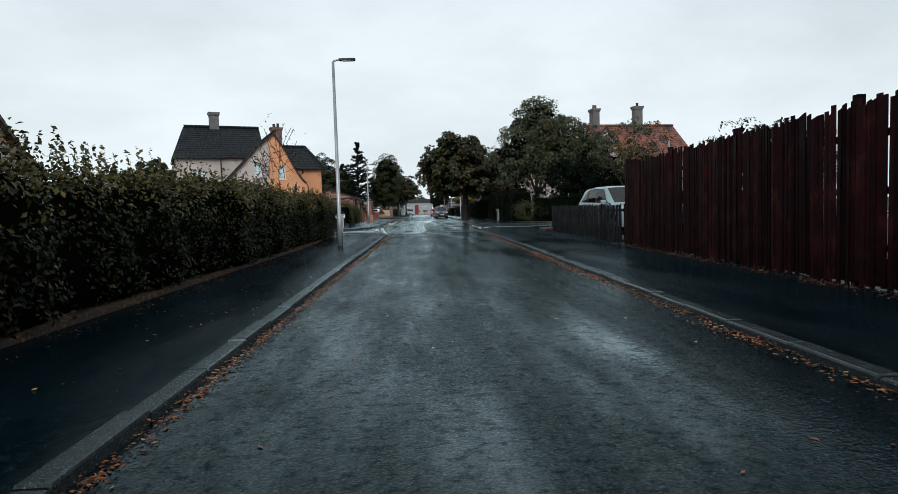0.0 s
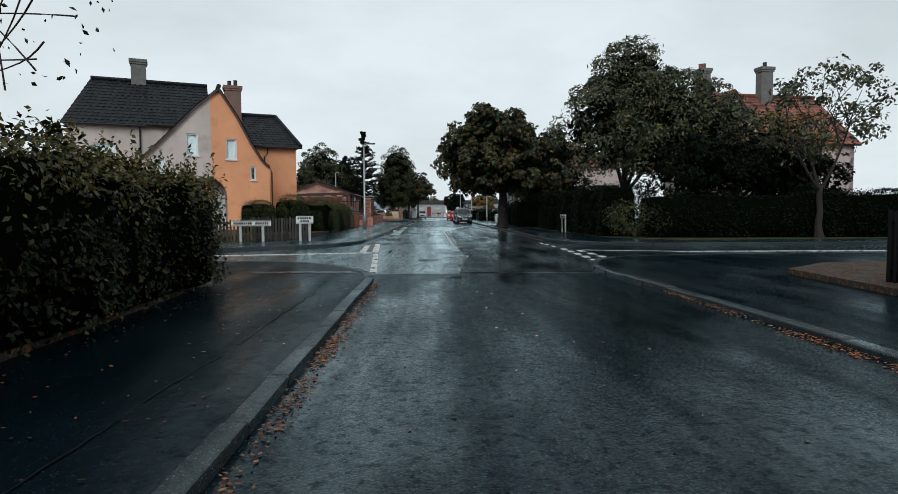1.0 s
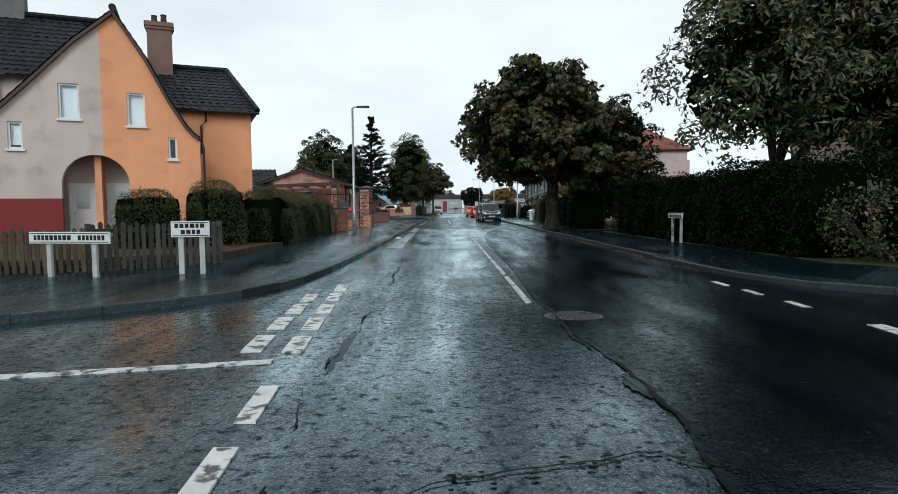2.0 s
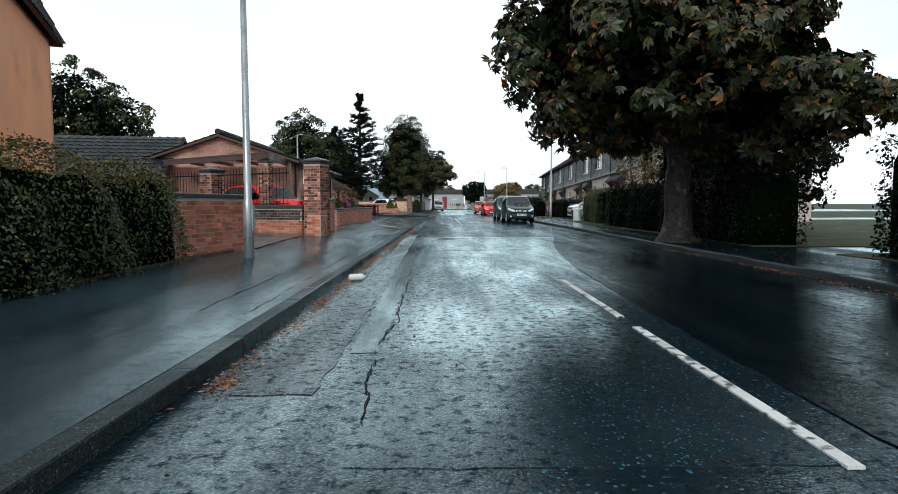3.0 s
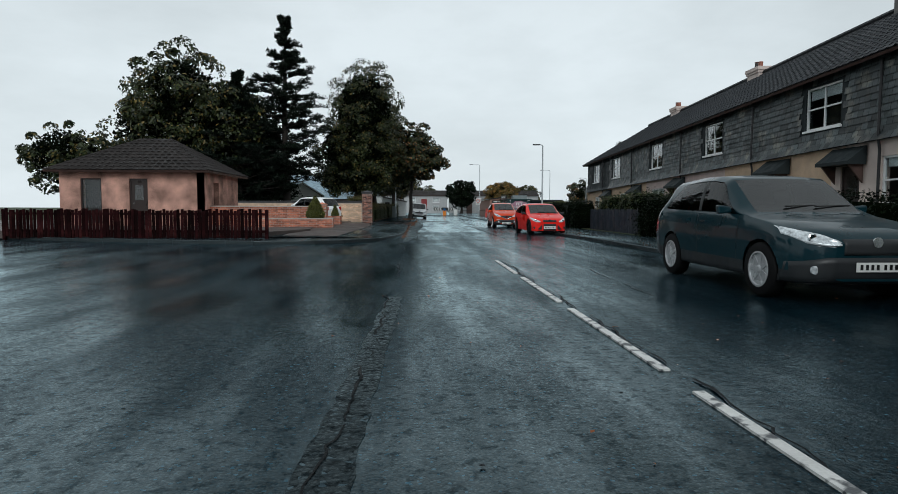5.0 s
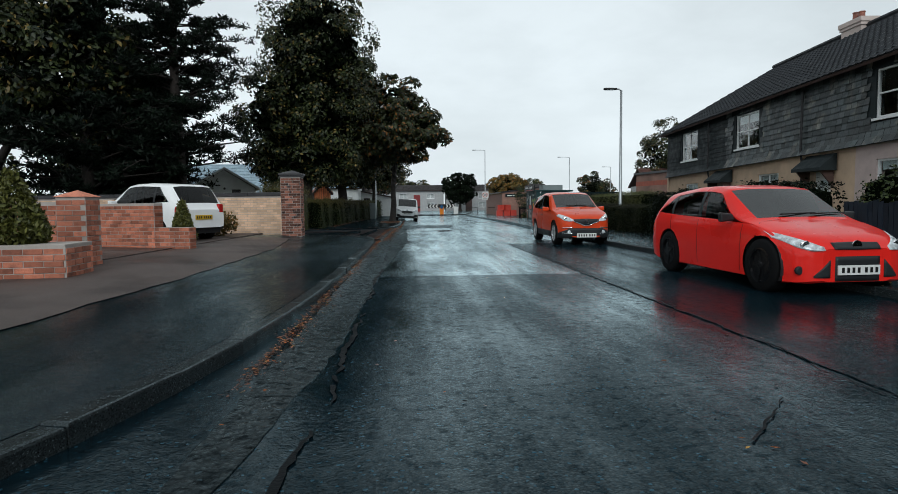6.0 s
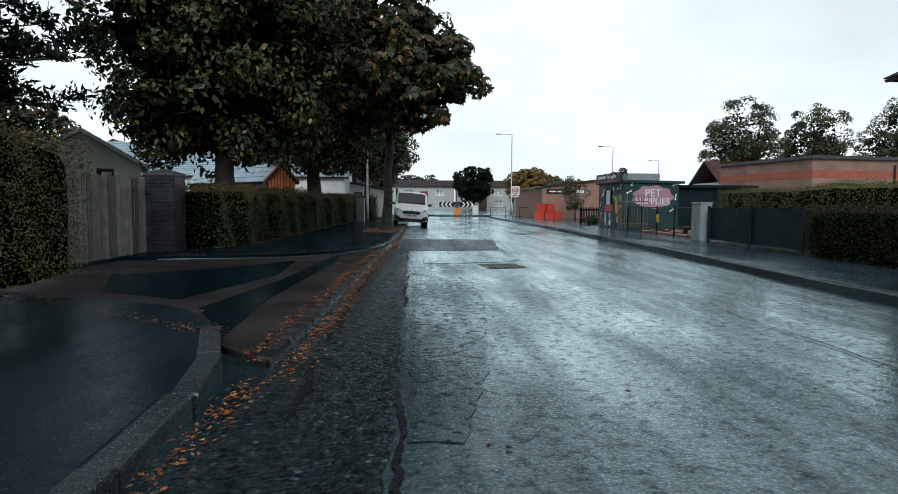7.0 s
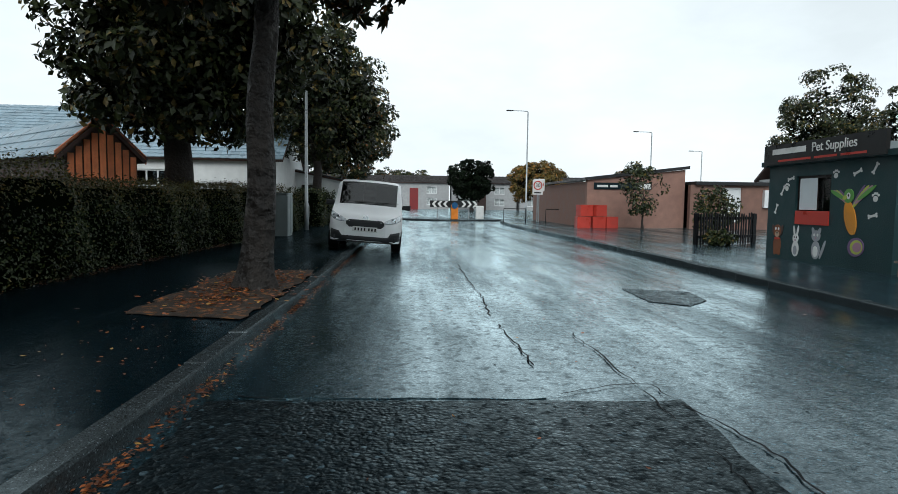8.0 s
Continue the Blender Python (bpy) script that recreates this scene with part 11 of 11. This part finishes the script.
FACE_HATCH = {"lamp": [(0.5, 0.4, 0.43), (0.66, 0.395, 0.475), (0.82, 0.425, 0.52), (0.95, 0.5, 0.555)], "grille": [(-0.36, 0.41, 0.465), (0, 0.405, 0.47), (0.36, 0.41, 0.465)], "badge": 0.44, "bulb": 0.72, "bulb_z": 0.445,
              "intake": [[(-0.34, 0.14, 0.35), (0.34, 0.14, 0.35)]], "side_intake": [[(0.42, 0.17, 0.32), (0.64, 0.17, 0.185)]], "fog": (0.8, 0.23), "fog_mat": PLASTIC_DARK}
FACE_CROSS = {"lamp": [(0.46, 0.45, 0.465), (0.6, 0.44, 0.515), (0.78, 0.455, 0.555), (0.95, 0.53, 0.585)], "grille": [(-0.46, 0.44, 0.48), (-0.22, 0.4, 0.485), (-0.14, 0.375, 0.49), (0.14, 0.375, 0.49), (0.22, 0.4, 0.485), (0.46, 0.44, 0.48)],
              "bars": [[(-0.46, 0.43, 0.44), (-0.22, 0.39, 0.402), (-0.13, 0.362, 0.376), (0.13, 0.362, 0.376), (0.22, 0.39, 0.402), (0.46, 0.43, 0.44)], [(-0.06, 0.38, 0.48), (0.06, 0.38, 0.48)]], "badge": 0.43, "bulb": 0.73, "bulb_z": 0.485,
              "intake": [], "bumper": [(-0.95, 0.1, 0.24), (-0.6, 0.1, 0.32), (0.6, 0.1, 0.32), (0.95, 0.1, 0.24)], "side_chrome": [[(0.5, 0.325, 0.34), (0.86, 0.315, 0.33)], [(0.5, 0.215, 0.228), (0.86, 0.225, 0.238)]], "fog": (0.62, 0.25)}
FACE_VAN = {"lamp": [(0.5, 0.4, 0.43), (0.66, 0.4, 0.47), (0.82, 0.415, 0.5), (0.94, 0.45, 0.53)], "grille": [(-0.5, 0.37, 0.41), (-0.42, 0.335, 0.435), (0.42, 0.335, 0.435), (0.5, 0.37, 0.41)], "badge": 0.46, "bulb": 0.74, "bulb_z": 0.445,
            "intake": [], "bumper": [(-0.95, 0.1, 0.3), (-0.66, 0.1, 0.27), (-0.62, 0.1, 0.22), (0.62, 0.1, 0.22), (0.66, 0.1, 0.27), (0.95, 0.1, 0.3)], "fog": (0.78, 0.19), "fog_mat": PLASTIC_DARK}
FACE_VAN_BARS = dict(FACE_VAN, bars=[[(-0.46, 0.425, 0.44), (-0.12, 0.38, 0.395), (0.12, 0.38, 0.395), (0.46, 0.425, 0.44)], [(-0.48, 0.445, 0.455), (0.48, 0.445, 0.455)]], bumper=[(-0.95, 0.1, 0.36), (0.95, 0.1, 0.36)], fog_mat=LENS, grille=[(-0.5, 0.37, 0.455), (0.5, 0.37, 0.455)], badge=0.41)

make_car("dark teal four-wheel-drive car parked at the kerb", 4.52, 81.35, 0, 4.35, 1.6, 1.6, P_TEAL_BLACK, nose=0.5, hood=0.635, cowl=0.25, belt=0.6, wheel_r=0.35, chrome_bar=True, ride=0.24, front_axle=0.175, face=FACE_BIG, plate_z=0.5)
make_car("teal-grey sport utility car parked behind another", 4.66, 87.1, 0, 4.48, 1.85, 1.64, P_TEAL, nose=0.5, hood=0.64, cowl=0.26, belt=0.62, wheel_r=0.35, clad=True, ride=0.22, face=FACE_BIG, plate_z=0.45)
make_car("bright red hatchback with black wheels at the kerb", 5.1, 106.1, 2.5, 3.85, 1.6, 1.36, P_RED, nose=0.475, hood=0.64, cowl=0.22, wind_top=0.43, roof_end=0.875, tail_top=0.965, drop=0.93, belt_rise=0.09, belt=0.6, wheel_r=0.33, rim=ALLOY_BLACK, ride=0.17, mirror=PLASTIC_DARK, front_axle=0.16, face=FACE_HATCH, plate_z=0.32, low_black=False, spokes=5, pillars=(0.55, 0.77))
make_car("orange-red compact crossover parked at the kerb", 4.66, 115.35, 0, 3.95, 1.45, 1.47, P_ORANGE, nose=0.52, hood=0.68, cowl=0.225, wind_top=0.43, belt=0.6, belt_rise=0.08, drop=0.94, wheel_r=0.325, clad=True, chrome_bar=True, ride=0.2, front_axle=0.175, face=FACE_CROSS, plate_z=0.28, spokes=10)
make_car("white panel van with black bumper in a driveway", 8.15, 85.5, -84, 4.2, 1.83, 1.8, P_WHITE, nose=0.47, hood=0.575, cowl=0.2, wind_top=0.36, roof_end=0.95, tail_top=0.985, tail_z=0.62, belt=0.55, boxy=0.8, wheel_r=0.32, clad=True, roof_rails=True, z=0.1, panel_van=True, pillars=(0.5, 0.72), name="van", category="van", chrome_bar=True, face=FACE_VAN_BARS, plate_z=0.58)
VAN = make_car("white panel van parked half on the footway", -0.14, 143.3, 1.5, 4.0, 1.6, 1.6, P_WHITE, nose=0.47, hood=0.6, cowl=0.19, wind_top=0.36, roof_end=0.95, tail_top=0.985, tail_z=0.62, belt=0.57, boxy=0.7, wheel_r=0.31, z=0.05, panel_van=True, pillars=(0.5, 0.72), name="van", category="van", mirror=PLASTIC_DARK, face=FACE_VAN, plate_z=0.5)
VAN.rotation_euler[1] = radians(4)
make_car("small white hatchback parked tail outwards in a yard", -8.05, 116.75, -120, 3.4, 1.6, 1.47, P_WHITE, nose=0.48, hood=0.66, cowl=0.24, belt=0.6, roof_end=0.88, tail_top=0.965, wheel_r=0.29, z=0.27, pillars=(0.56, 0.76))
make_car("red hatchback under the carport", -8.75, 69.35, -117, 3.9, 1.7, 1.5, P_RED, belt=0.6, z=0.28)
make_car("silver-blue people carrier behind the picket fence", 8.45, 19.8, 6, 4.4, 1.7, 1.66, P_SILVER, hood=0.6, cowl=0.22, wind_top=0.4, roof_end=0.84, belt=0.6, z=0.12, pillars=(0.53, 0.72))
make_car("blue-grey car behind the picket fence", 9.75, 20.6, 2, 4.3, 1.7, 1.45, P_BLUE, z=0.12)
# van lettering as plain bars
